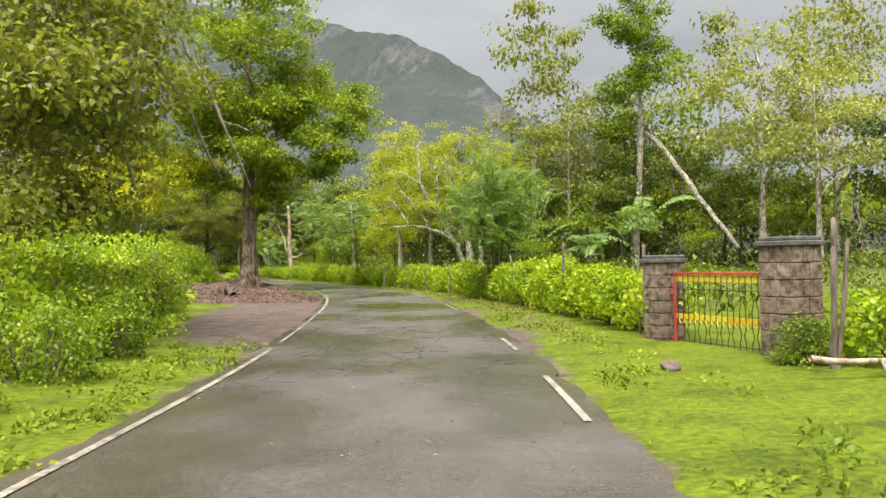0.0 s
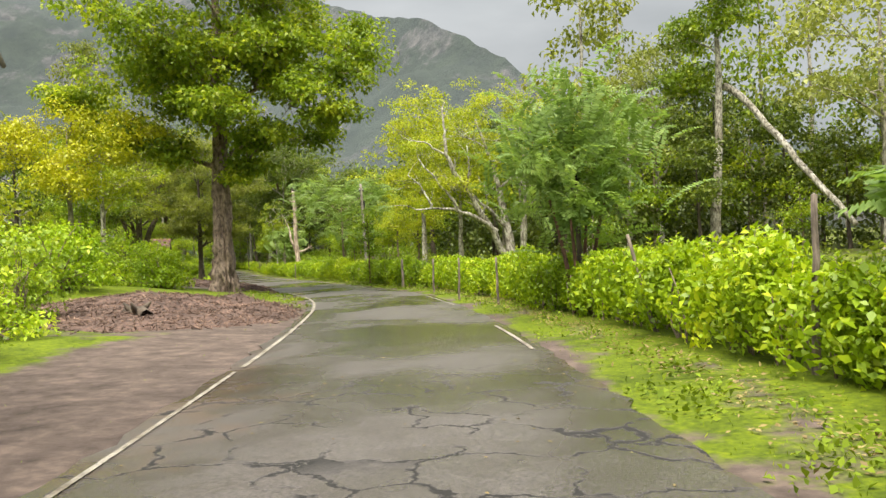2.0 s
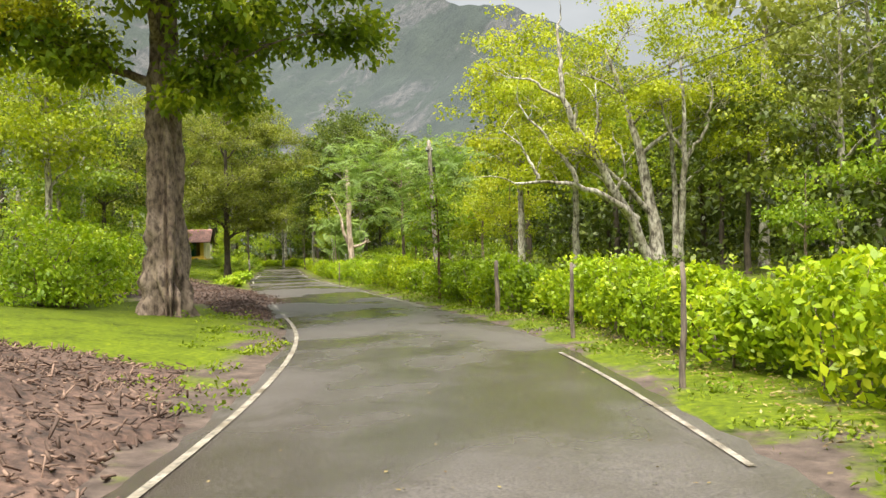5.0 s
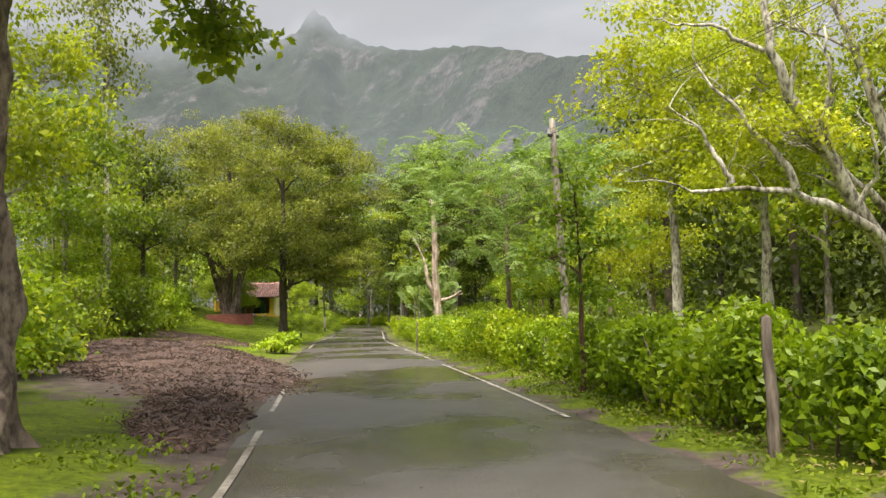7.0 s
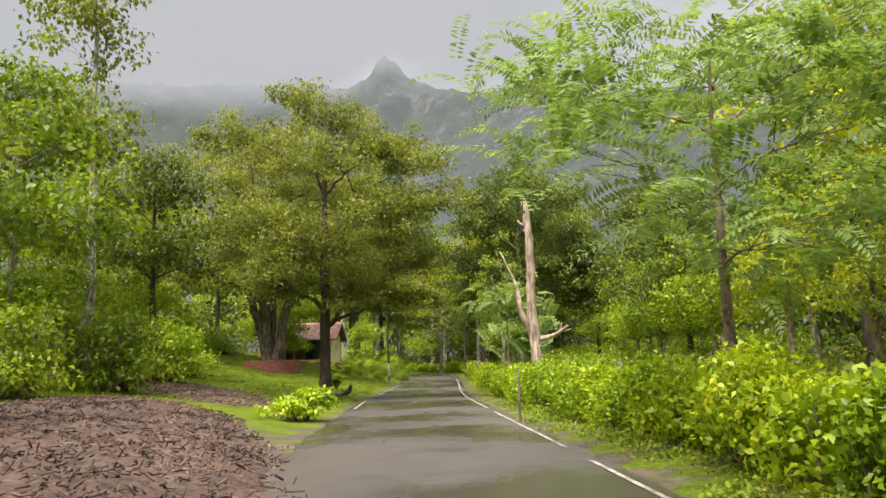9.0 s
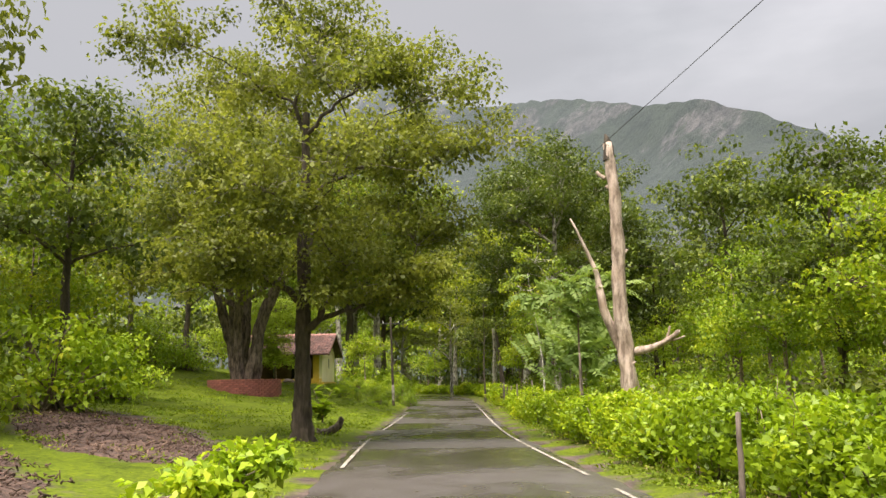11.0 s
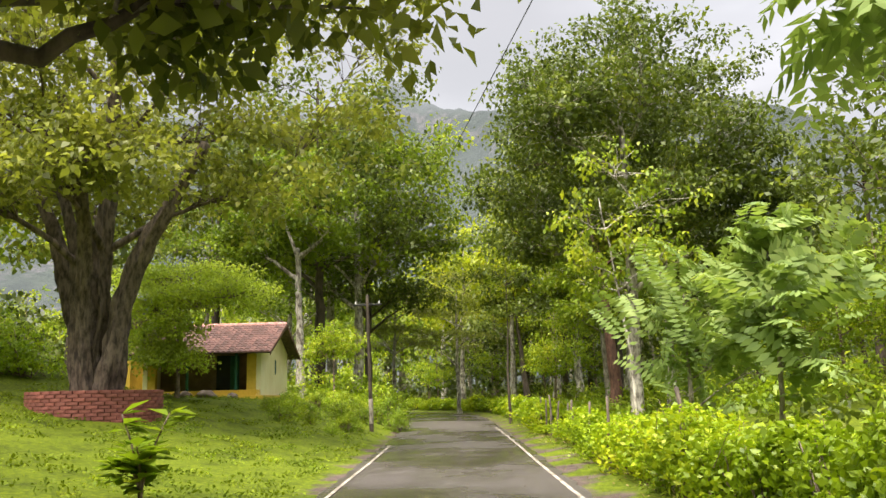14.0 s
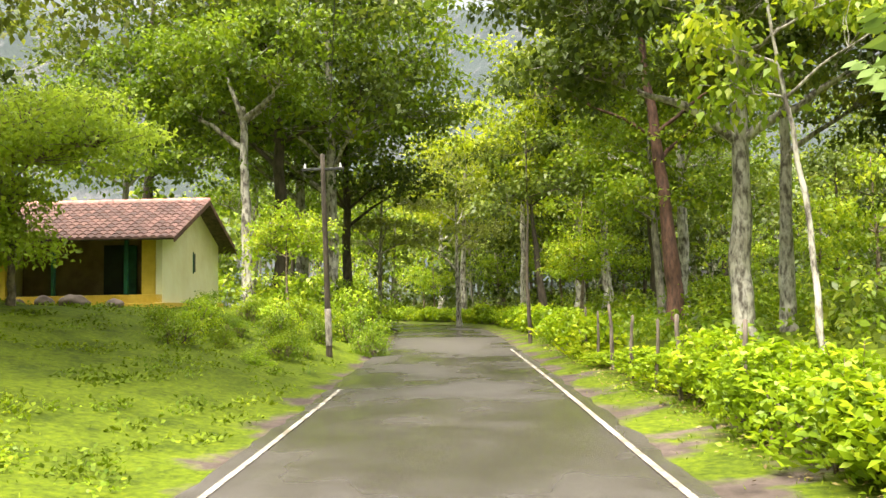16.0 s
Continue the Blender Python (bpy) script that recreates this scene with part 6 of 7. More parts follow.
# ---- utility poles and wires ----
def utility_pole(name, m, h, r, label, arm, painted):
    ob = thing(name, m, label, "utility pole", "utility poles")
    t = Tubes()
    k = np.linspace(0, 1, 10)
    t.add(np.stack([0 * k, 0 * k, h * k], 1), r * (1 - 0.3 * k), 10, 0.12)
    t.done("shaft", "bark_dark" if painted else "pole_grey", ob)
    crossarm = part("crossarm", box_bm(bmesh.new(), (arm, 0.08, 0.08), pose(0, 0, h - 0.45), 0.01), "steel_dark", ob)
    for x in (-arm * 0.42, 0.0, arm * 0.42):
        bm = bmesh.new()
        bmesh.ops.create_cone(bm, cap_ends=True, segments=10, radius1=0.045, radius2=0.025, depth=0.14, matrix=pose(x, 0, h - 0.34))
        part("insulator", bm, "white_wash", crossarm)
    if painted:
        t = Tubes()
        t.add(np.stack([0 * k[:4], 0 * k[:4], 0.35 + 1.1 * np.linspace(0, 1, 4)], 1), [r * 1.02] * 4, 10)
        t.done("painted_band", "pole_grey", ob, "faded whitewashed band")
    else:
        part("fuse_box", box_bm(bmesh.new(), (0.2, 0.18, 0.55), pose(0.18, 0, h - 1.45), 0.02), "steel_dark", ob)
        part("stay_bracket", box_bm(bmesh.new(), (0.35, 0.05, 0.05), pose(0, 0, h - 1.3), 0.008), "steel_dark", ob)
    return ob


utility_pole("utility_pole", pose(-7.9, 72.5, -0.4, 0, -3.8, 66), 7.15, 0.125, "grey wooden utility pole leaning beside the hedge", 0.5, False)
utility_pole("utility_pole", pose(-39.5, 128.4, 0.1, 0, -1.5, 20), 6.2, 0.10, "slim dark utility pole with whitewashed band on the bank", 1.3, True)


def wire(a, b, sag, seed):
    k = np.linspace(0, 1, 24)[:, None]
    p = np.array(a) * (1 - k) + np.array(b) * k
    p[:, 2] -= sag * 4 * (k * (1 - k))[:, 0]
    t = Tubes()
    t.add(p, [0.007] * 24, 4)
    tagged(t.done("power_line", "wire"), "thin black overhead power line between two poles", "wire", "power lines")


wire((-8.3, 72.2, 6.35), (-39.5, 128.4, 5.95), 0.35, 1)
for dx in (-0.12, 0.12):
    wire((-8.4 + dx, 72.2, 6.35 + dx), (9 + dx, 46, 7.2), 0.5, 2)


# ---- the hut ----
def hut():
    turn = math.degrees(math.atan2(1.34, 3.88))
    # local axes: x along the front to the corner at the road, y to the back; corner at (0, 0)
    ob = thing("hut", pose(-44.1, 126.43, 1.84, 0, 0, turn), "small yellow plastered hut with red tiled roof and open veranda", "house")
    W, D, H = 5.4, 5.6, 2.15
    B = lambda n, s, c, mt, par=ob, bev=0.01, lab="": part(n, box_bm(bmesh.new(), s, pose(*c), bev), mt, par, lab)
    B("plinth", (W + 0.3, D + 0.3, 1.3), (-W / 2, D / 2, -0.65), "ochre_paint", lab="ochre-painted low plinth")
    B("veranda_kerb", (W, 0.22, 0.26), (-W / 2, 0.11, 0.13), "ochre_paint")
    # side wall with a slit window and its gable
    bm = bmesh.new()
    prof = [(0, 0), (D, 0), (D, H), (D / 2, H + 1.24), (0, H)]
    for x in (0.0, -0.2):
        bm.faces.new([bm.verts.new((x, y, z)) for y, z in prof])
    bm.verts.ensure_lookup_table()
    for k in range(5):
        bm.faces.new([bm.verts[k], bm.verts[(k + 1) % 5], bm.verts[5 + (k + 1) % 5], bm.verts[5 + k]])
    bmesh.ops.recalc_face_normals(bm, faces=bm.faces)
    side = part("side_wall", bm, "plaster_yellow", ob, "pale yellow plastered gable wall")
    B("window_slit", (0.03, 0.16, 0.62), (0.006, 2.9, 1.35), "dark_door", side, 0.0)
    B("window_frame", (0.03, 0.05, 0.72), (0.012, 2.79, 1.35), "green_paint", side, 0.0)
    B("far_side_wall", (0.2, D, H), (-W + 0.1, D / 2, H / 2), "plaster_yellow")
    B("back_wall", (W - 0.44, 0.2, H), (-W / 2, D - 0.1, H / 2), "plaster_yellow")
    B("corner_pier", (0.42, 0.24, H - 0.005), (-0.43, 0.13, H / 2), "ochre_paint")
    B("corner_pier", (0.36, 0.24, H - 0.005), (-W + 0.39, 0.13, H / 2), "ochre_paint")
    inner = B("veranda_wall", (W - 0.44, 0.16, H), (-W / 2, 1.7, H / 2), "inner_wall", lab="brown painted veranda wall")
    B("doorway", (1.0, 0.04, 1.9), (-2.0, 1.6, 0.95), "dark_door", inner, 0.0, "dark open doorway")
    B("door_leaf", (0.42, 0.05, 1.86), (-1.62, 1.55, 0.94), "green_paint", inner, 0.005)
    B("veranda_floor", (W - 0.44, 1.4, 0.06), (-W / 2, 0.93, 0.05), "inner_wall", bev=0.0)
    for x in (-1.15, -3.4):
        B("veranda_post", (0.11, 0.11, H), (x, 0.12, H / 2 + 0.002), "green_paint")
    B("lintel", (W - 0.85, 0.14, 0.16), (-W / 2 - 0.02, 0.12, H - 0.1), "dark_door")
    # roof: two slopes of tiles laid in rows
    over, x1, x2 = 0.55, 0.55, -W - 0.5
    for sgn in (1, -1):
        slope = math.hypot(D / 2 + over, 1.24 + over * 0.5)
        ang = math.atan2(1.24 + over * 0.5, D / 2 + over)
        base = pose(0, -over if sgn > 0 else D + over, H + 0.04 - over * 0.5, 0, 0, 0 if sgn > 0 else 180)
        bm = bmesh.new()
        box_bm(bm, (x1 - x2, slope, 0.05), base @ pose(((x1 + x2) / 2) if sgn > 0 else -((x1 + x2) / 2), slope / 2 * math.cos(ang), slope / 2 * math.sin(ang) - 0.03, math.degrees(ang)))
        boarding = part("roof_boarding", bm, "bark_dark", ob)
        nx, rows = 26, 12
        wd, step = (x1 - x2) / nx, slope / rows
        shape = [(0.0, 0.0), (0.25, 0.04), (0.5, 0.055), (0.75, 0.04), (1.0, 0.0)]
        v = [(wd * u, -0.03 * math.cos(ang), -0.03 * math.sin(ang) + w + 0.045) for u, w in shape]
        v += [(wd * u, step * math.cos(ang), step * math.sin(ang) + w * 0.8 + 0.012) for u, w in shape]
        v += [(wd * u, -0.03 * math.cos(ang), -0.03 * math.sin(ang) + 0.004) for u in (0, 1)]
        f = [(k, k + 1, k + 6, k + 5) for k in range(4)] + [(0, 10, 11, 4, 3, 2, 1)]
        tile = bpy.data.meshes.new("tile")
        tile.from_pydata(v, [], f)
        tile.materials.append(MATS["roof_tile"])
        if sgn > 0:
            for r in range(rows):
                for c in range(nx):
                    o = new("tile", tile)
                    o.parent = boarding
                    o.matrix_basis = base @ pose(x2 + wd * c, step * r * math.cos(ang), step * r * math.sin(ang) + 0.014 * noise.noise((c * 1.7, r * 2.3, 1.0)), 0, 0, 1.2 * noise.noise((c * 2.1, r * 1.3, 4.0)))
        else:
            vv = np.concatenate([np.array(v) + np.array([-x1 + wd * c, step * r * math.cos(ang), step * r * math.sin(ang)]) for r in range(rows) for c in range(nx)])
            ff = [tuple(k + 12 * q for k in face) for q in range(nx * rows) for face in f]
            back = bpy.data.meshes.new("back_tiles")
            back.from_pydata([tuple(base @ Vector(q)) for q in vv], [], ff)
            back.materials.append(MATS["roof_tile"])
            o = new("back_tiles", back)
            o.parent = ob
            tagged(o, "weathered red clay tiles", kind="stuff")
    n = 14
    for k in range(n):
        bm = bmesh.new()
        ln = (x1 - x2) / n
        bmesh.ops.create_cone(bm, cap_ends=True, segments=10, radius1=0.13, radius2=0.115, depth=ln * 1.04, matrix=pose(x2 + ln * (k + 0.5), D / 2, H + 1.28, 0, 90, 0))
        part("ridge_cap", bm, "ridge_tile", ob, smooth=True)
    for sgn in (1, -1):
        ang = math.degrees(math.atan2(1.24 + over * 0.5, D / 2 + over))
        c = pose(0.56, D / 2 - sgn * (D / 4 + over / 2), H + 0.47, sgn * ang, 0, 0)
        part("bargeboard", box_bm(bmesh.new(), (0.03, 3.75, 0.16), c, 0.005), "bark_red", ob)
    # low wing beyond the veranda
    B("wing_wall", (0.2, 2.2, 1.7), (-W - 0.8, 1.4, 0.85), "ochre_paint")


hut()


def brick_ring():
    cx, cy = -42.9, 115.2
    z = ground_z(cx + 1, cy - 2.5)
    ob = thing("brick_tree_ring", pose(cx, cy, z - 0.15), "low round red brick wall encircling the old tree", "wall")
    r, courses, n = 2.0, 9, 36
    core = bmesh.new()
    bmesh.ops.create_cone(core, cap_ends=True, segments=48, radius1=r - 0.03, radius2=r - 0.03, depth=0.98, matrix=pose(0, 0, 0.49))
    part("mortar_core", core, "mortar_red", ob, "reddish mortar and soil")
    bm = bmesh.new()
    box_bm(bm, (2 * math.pi * r / n - 0.018, 0.1, 0.098), Matrix(), 0.008)
    first = part("brick", bm, "brick_red", ob)
    rng = random.Random(3)
    for c in range(courses):
        for k in range(n):
            a = 2 * math.pi * (k + 0.5 * (c % 2)) / n
            if math.sin(a) > 0.55:
                continue
            o = first if (c == 0 and k == 0) else new("brick", first.data)
            o.parent = ob
            q = r + rng.uniform(-0.01, 0.02)
            o.matrix_basis = pose(math.cos(a) * q, math.sin(a) * q, 0.06 + c * 0.112, 0, 0, math.degrees(a) + 90)


brick_ring()


# ---- heaps of wood chips and bark ----
def heap(name, cx, cy, rx, ry, turn, h, chips, seed, label):
    rng = np.random.default_rng(seed)
    n = 60
    u = np.linspace(-1.15, 1.15, n)
    X, Y = np.meshgrid(u, u)
    c, s = math.cos(turn), math.sin(turn)
    wx, wy = cx + X * rx * c - Y * ry * s, cy + X * rx * s + Y * ry * c
    rr = np.sqrt(X ** 2 + Y ** 2)
    lump = np.array([noise.fractal((a * 0.55, b * 0.55, seed), 1.0, 2.0, 4) for a, b in zip(wx.ravel(), wy.ravel())]).reshape(n, n)
    prof = np.clip(1 - rr ** 2 * (1 + 0.25 * lump), -0.4, 1)
    gz = land(wx, wy).reshape(n, n)
    Z = gz + h * np.clip(prof, 0, 1) ** 0.8 * (0.75 + 0.85 * lump) + np.where(prof <= 0.02, -0.15, 0.0)
    v = np.stack([wx.ravel(), wy.ravel(), Z.ravel()], 1)
    i, j = np.meshgrid(np.arange(n - 1), np.arange(n - 1), indexing="ij")
    a = i * n + j
    f = np.stack([a, a + 1, a + 1 + n, a + n], -1).reshape(-1, 4)
    ob = tagged(mesh_ob(name, v, f, "mulch", smooth=True), label, "debris heap", kind="stuff")
    # splinters, joined
    k = rng.integers(0, n - 1, (chips * 2, 2))
    k = k[prof[k[:, 0], k[:, 1]] > -0.05][:chips]
    fx, fy = rng.random(len(k)), rng.random(len(k))
    p = np.stack([wx[k[:, 0], k[:, 1]] + (fx - 0.5) * 2.3 * rx / n, wy[k[:, 0], k[:, 1]] + (fy - 0.5) * 2.3 * ry / n, np.maximum(Z[k[:, 0], k[:, 1]], gz[k[:, 0], k[:, 1]]) + rng.uniform(0.0, 0.07, len(k))], 1)
    d = unit(rng.normal(size=(len(k), 3)) * np.array([1, 1, 0.55]))
    up = unit(rng.normal(size=(len(k), 3)) * 0.5 + np.array([0, 0, 1]))
    side = unit(np.cross(d, up))
    up = np.cross(side, d)
    L, W, T = 0.04 + 0.21 * rng.random((len(k), 1)) ** 2.2, rng.uniform(0.010, 0.045, (len(k), 1)), rng.uniform(0.006, 0.025, (len(k), 1))
    cor = []
    for sx in (-1, 1):
        for sy, sz in ((-1, -1), (1, -1), (1, 1), (-1, 1)):
            cor.append(p + d * L * 0.5 * sx + side * W * 0.5 * sy * (1 if sx < 0 else 0.6) + up * T * 0.5 * sz)
    v = np.stack(cor, 1).reshape(-1, 3)
    q = np.array([[0, 1, 2, 3], [4, 7, 6, 5], [0, 4, 5, 1], [1, 5, 6, 2], [2, 6, 7, 3], [3, 7, 4, 0]])
    f = (np.arange(len(k))[:, None, None] * 8 + q[None]).reshape(-1, 4)
    tagged(mesh_ob("wood_chips", v, f, "chips", ob), "loose reddish bark chips and splinters", kind="stuff")
    return ob


heap("bark_heap", -10.3, 41.2, 4.5, 7.8, 0.24, 0.55, 6000, 1, "long heap of reddish bark chips beside the road")
heap("bark_heap", -32.4, 93.2, 6.5, 2.3, 2.5, 0.16, 2300, 3, "low spread of dark wood chips at the lawn edge")
heap("bark_heap", -13.75, 63.2, 4.7, 0.95, 2.06, 0.24, 1700, 4, "near end of the wood-chip heap beside the road")
heap("bark_heap", -22.8, 76.0, 14.5, 3.7, 2.242, 0.42, 8500, 2, "broad heap of dark wood chips on muddy ground")


def stump(x, y, s, label, seed):
    ob = thing("log_stump", at_ground(x, y, seed * 50, 1, -0.12), label, "log")
    t = Tubes()
    rng = np.random.default_rng(seed)
    t.add(wobble(rng, np.array([(-0.5, 0, 0.1), (-0.2, 0, 0.16), (0.1, 0.05, 0.2), (0.45, 0.05, 0.3)]) * s, 0.02), np.array([0.2, 0.22, 0.2, 0.16]) * s, 9, 0.5)
    t.done("body", "bark_dark", ob)
    for a in (0.5, 2.2, 4.0):
        t = Tubes()
        t.add(np.array([(0, 0, 0.2), (math.cos(a) * 0.3, math.sin(a) * 0.3, 0.4), (math.cos(a) * 0.4, math.sin(a) * 0.45, 0.55)]) * s, np.array([0.1, 0.07, 0.03]) * s, 6, 0.4)
        t.done("root", "bark_dark", ob)


stump(-9.3, 36.4, 0.9, "dark broken stump lying on the bark heap", 3)
log = thing("log", at_ground(-29.4, 100.6, 12, 1, 0.02), "bent grey-brown log lying on the grass beside the tree", "log")
body = Tubes()
body.add(wobble(np.random.default_rng(5), bez(np.array([-0.62, -0.05, 0.05]), np.array([0.06, 0.0, 0.10]), np.array([0.20, 0.05, 0.62]), 12), 0.02), np.array([0.15, 0.145, 0.14, 0.135, 0.13, 0.13, 0.125, 0.12, 0.12, 0.115, 0.11, 0.10]), 12, 0.35)
body.done("body", "bark_fig", log)
snag = Tubes()
snag.add(np.array([(-0.35, 0.0, 0.06), (-0.5, -0.12, 0.2), (-0.62, -0.16, 0.30)]), np.array([0.06, 0.045, 0.02]), 7, 0.3)
snag.done("branch_stub", "bark_fig", log)


def broadleaf_plant(x, y, s, seed, label, mat_name="leaf_lime", n=26, leaf_len=0.42):
    ob = thing("broadleaf_plant", at_ground(x, y, 0, s, 0.02), label, "plant", "broadleaf plants")
    rng = np.random.default_rng(seed)
    t = Tubes()
    tips = []
    for k in range(5):
        a = rng.uniform(0, 6.28)
        e = np.array([math.cos(a) * 0.28, math.sin(a) * 0.28, rng.uniform(0.45, 1.0)])
        t.add(bez(np.zeros(3), np.array([0, 0, 0.4]), e, 5), np.linspace(0.02, 0.008, 5), 5)
        tips.append(e)
    t.done("stem", "bark_brown", ob)
    p = np.array(tips)[rng.integers(0, 5, n)] * (0.12 + 0.9 * rng.random((n, 1)) ** 0.6)
    a = rng.uniform(0, 6.28, n)
    d = np.stack([np.cos(a), np.sin(a), rng.uniform(-0.25, 0.6, n)], 1)
    for i in range(n):
        s1 = leaf_len * rng.uniform(0.6, 1.1)
        v = leaf_quads(p[i:i + 1], d[i:i + 1], np.array([[0, 0, 1.0]]), np.array([s1]), np.array([s1 * 0.66]), 0.15)
        mesh_ob("leaf", v, quads_of(v), mat_name, ob)


broadleaf_plant(-32.3, 105.0, 1.45, 1, "young shrub with broad leaves on the grass", "leaf_bush", 120, 0.33)
bush("low_shrub", at_ground(-23.3, 84.9, 0, 1), 61, [(0, 0, 0.35, 1.0, 0.8, 0.35), (0.6, 0.4, 0.5, 0.7, 0.6, 0.45)], "low lime-green shrub on a grass patch", "leaf_lime", 20, 30, 0.3, 0.16)
# shrub in front of the hut's roof, and a rounded tree beside it
tree("rounded_tree", at_ground(-45.1, 121.9, 0, 1.12), 21, 4.4, 0.1, [(-1.2, 0, 3.3, 1.5, 1.4, 0.9), (0.9, 0, 3.4, 1.4, 1.3, 0.8), (2.2, 0.3, 3.6, 1.3, 1.2, 0.8), (0.2, -0.4, 2.4, 1.0, 0.9, 0.7), (-0.8, -0.3, 1.6, 0.9, 0.8, 0.6), (0.2, -0.3, 1.3, 0.9, 0.9, 0.6), (0, 0.4, 4.3, 1.6, 1.5, 0.8), (-2.4, 0.2, 2.9, 1.4, 1.2, 1.0), (-3.4, 0.2, 2.2, 1.2, 1.2, 1.0), (-1.6, 0.4, 4.4, 1.3, 1.2, 0.8)],
     "soft light-green small tree before the hut", leaf_mat="leaf_soft", clumps=30, per=60, radius=0.55, size=0.13, fork=0.3, bark="bark_brown", group="garden trees", flare=0.2)
tree("rounded_tree", at_ground(-44.5, 134.2), 22, 4.0, 0.08, [(-0.8, 0, 3.2, 1.2, 1.1, 0.8), (0.8, 0, 3.4, 1.2, 1.1, 0.8), (0, 0.2, 4.1, 1.2, 1.1, 0.7)],
     "small round light-green tree beside the hut", leaf_mat="leaf_bush", clumps=26, per=44, radius=0.42, size=0.13, core=90, fork=0.35, bark="bark_brown", group="garden trees", flare=0.2)


# ---- far woods, undergrowth, grass, litter ----
def far_woods():
    rng = np.random.default_rng(77)
    groups, trunks = ([], []), Tubes()
    spots = []
    while len(spots) < 760:
        x, y = (rng.uniform(-190, 150), rng.uniform(20, 330)) if len(spots) < 460 else (rng.uniform(-140, -25), rng.uniform(178, 300))
        d, yy = beside(np.array([x]), np.array([y]))
        if abs(d[0]) < 42 and y < 178 or abs(d[0]) < 12 or math.hypot(x, y) < 45:
            continue
        spots.append((x, y))
    z = land(np.array([s[0] for s in spots]), np.array([s[1] for s in spots]))
    for (x, y), g in zip(spots, z):
        h = rng.uniform(9, 16)
        g = g + max(0, y - 178) * 0.13
        trunks.add([(x, y, g - 2), (x + rng.normal() * 0.3, y, g + h * 0.45), (x, y, g + h * 0.75)], [0.2, 0.15, 0.08], 4)
        c = np.array([x, y, g + h * 0.62]) + rng.normal(size=(15, 3)) * np.array([1.9, 1.9, h * 0.19])
        groups[int(rng.random() < 0.45)].append(c)
    ob = tagged(trunks.done("far_woods", "bark_grey"), "distant dense green woods at the mountain foot", "woods", kind="stuff")
    for pts, lm in zip(groups, ("leaf_dark", "leaf_broad")):
        v = clump_leaves(rng, np.concatenate(pts), 5, 1.5, 1.25)
        mesh_ob("far_canopy", v, quads_of(v), lm, ob)


far_woods()


def undergrowth():
    """Low shrubs and saplings between the trunks."""
    rng = np.random.default_rng(78)
    c = []
    while len(c) < 1500:
        y = rng.uniform(8, 200)
        right = rng.random() < 0.62
        off = rng.uniform(8, 55) if right else rng.uniform(15, 55)
        (x, yy), _ = along(min(y, 170), -off if right else off)
        yy += max(0, y - 170)
        if -54 < x < -36 and 106 < yy < 136 or (not right and 62 < yy < 92 and off < 20):
            continue
        if abs(beside(np.array([x]), np.array([yy]))[0][0]) < 7:
            continue
        c.append((x, yy))
    c = np.array(c)
    z = land(c[:, 0], c[:, 1])
    h = rng.uniform(0.3, 1.7, len(c))
    p = np.stack([c[:, 0], c[:, 1], z + h * 0.5], 1)
    pp = np.repeat(p, 3, axis=0) + rng.normal(size=(len(p) * 3, 3)) * np.array([0.7, 0.7, 0.35])
    v = clump_leaves(rng, pp, 18, 0.75, 0.26)
    # bank of shrubs behind the far hedge
    y = rng.uniform(96, 165, 420)
    off = rng.uniform(9, 40, 420)
    i = np.searchsorted(LINE[:, 1], y).clip(0, len(LINE) - 1)
    b = LINE[i] - NORM[i] * off[:, None]
    b = np.stack([b[:, 0], b[:, 1], land(b[:, 0], b[:, 1]) + rng.uniform(0.1, 1.0, 420) + off * 0.03], 1)
    y = rng.uniform(134, 158, 130)
    i = np.searchsorted(LINE[:, 1], y).clip(0, len(LINE) - 1)
    c2 = LINE[i] + NORM[i] * rng.uniform(4.5, 13, 130)[:, None]
    b = np.concatenate([b, np.stack([c2[:, 0], c2[:, 1], land(c2[:, 0], c2[:, 1]) + rng.uniform(0.1, 2.2, 130)], 1)])
    y = rng.uniform(120, 165, 260)
    i = np.searchsorted(LINE[:, 1], y).clip(0, len(LINE) - 1)
    c3 = LINE[i] - NORM[i] * rng.uniform(6.2, 18, 260)[:, None]
    b = np.concatenate([b, np.stack([c3[:, 0], c3[:, 1], land(c3[:, 0], c3[:, 1]) + rng.uniform(0.1, 0.6, 260)], 1)])
    bank = clump_leaves(rng, b, 44, 0.9, 0.21)
    # thicket that closes the view deep in the wood
    q = []
    while len(q) < 1500:
        y = rng.uniform(15, 178)
        off = rng.choice([-1, 1]) * rng.uniform(38, 62)
        (x, yy), _ = along(y, off)
        if abs(beside(np.array([x]), np.array([yy]))[0][0]) > 30 and not (x > 0 and yy < 64):
            q.append((x, yy))
    while len(q) < 1950:
        y = rng.uniform(66, 114)
        (x, yy), _ = along(y, -rng.uniform(22, 42))
        q.append((x, yy))
    while len(q) < 2250:
        x, yy = rng.uniform(-80, 5), rng.uniform(166, 202)
        if abs(beside(np.array([x]), np.array([yy]))[0][0]) > 6.5:
            q.append((x, yy))
    tall = len(q)
    while len(q) < 2480:
        x, yy = rng.uniform(-85, 0), rng.uniform(168, 186)
        if abs(beside(np.array([x]), np.array([yy]))[0][0]) > 7.5:
            q.append((x, yy))
    while len(q) < 2820:
        y = rng.uniform(84, 150)
        (x, yy), _ = along(y, rng.uniform(19, 40))
        if not (-56 < x < -38 and 108 < yy < 136):
            q.append((x, yy))
    q = np.array(q)
    zq = land(q[:, 0], q[:, 1])
    qq = np.stack([q[:, 0], q[:, 1], zq + rng.uniform(0.2, 4.6, len(q))], 1)
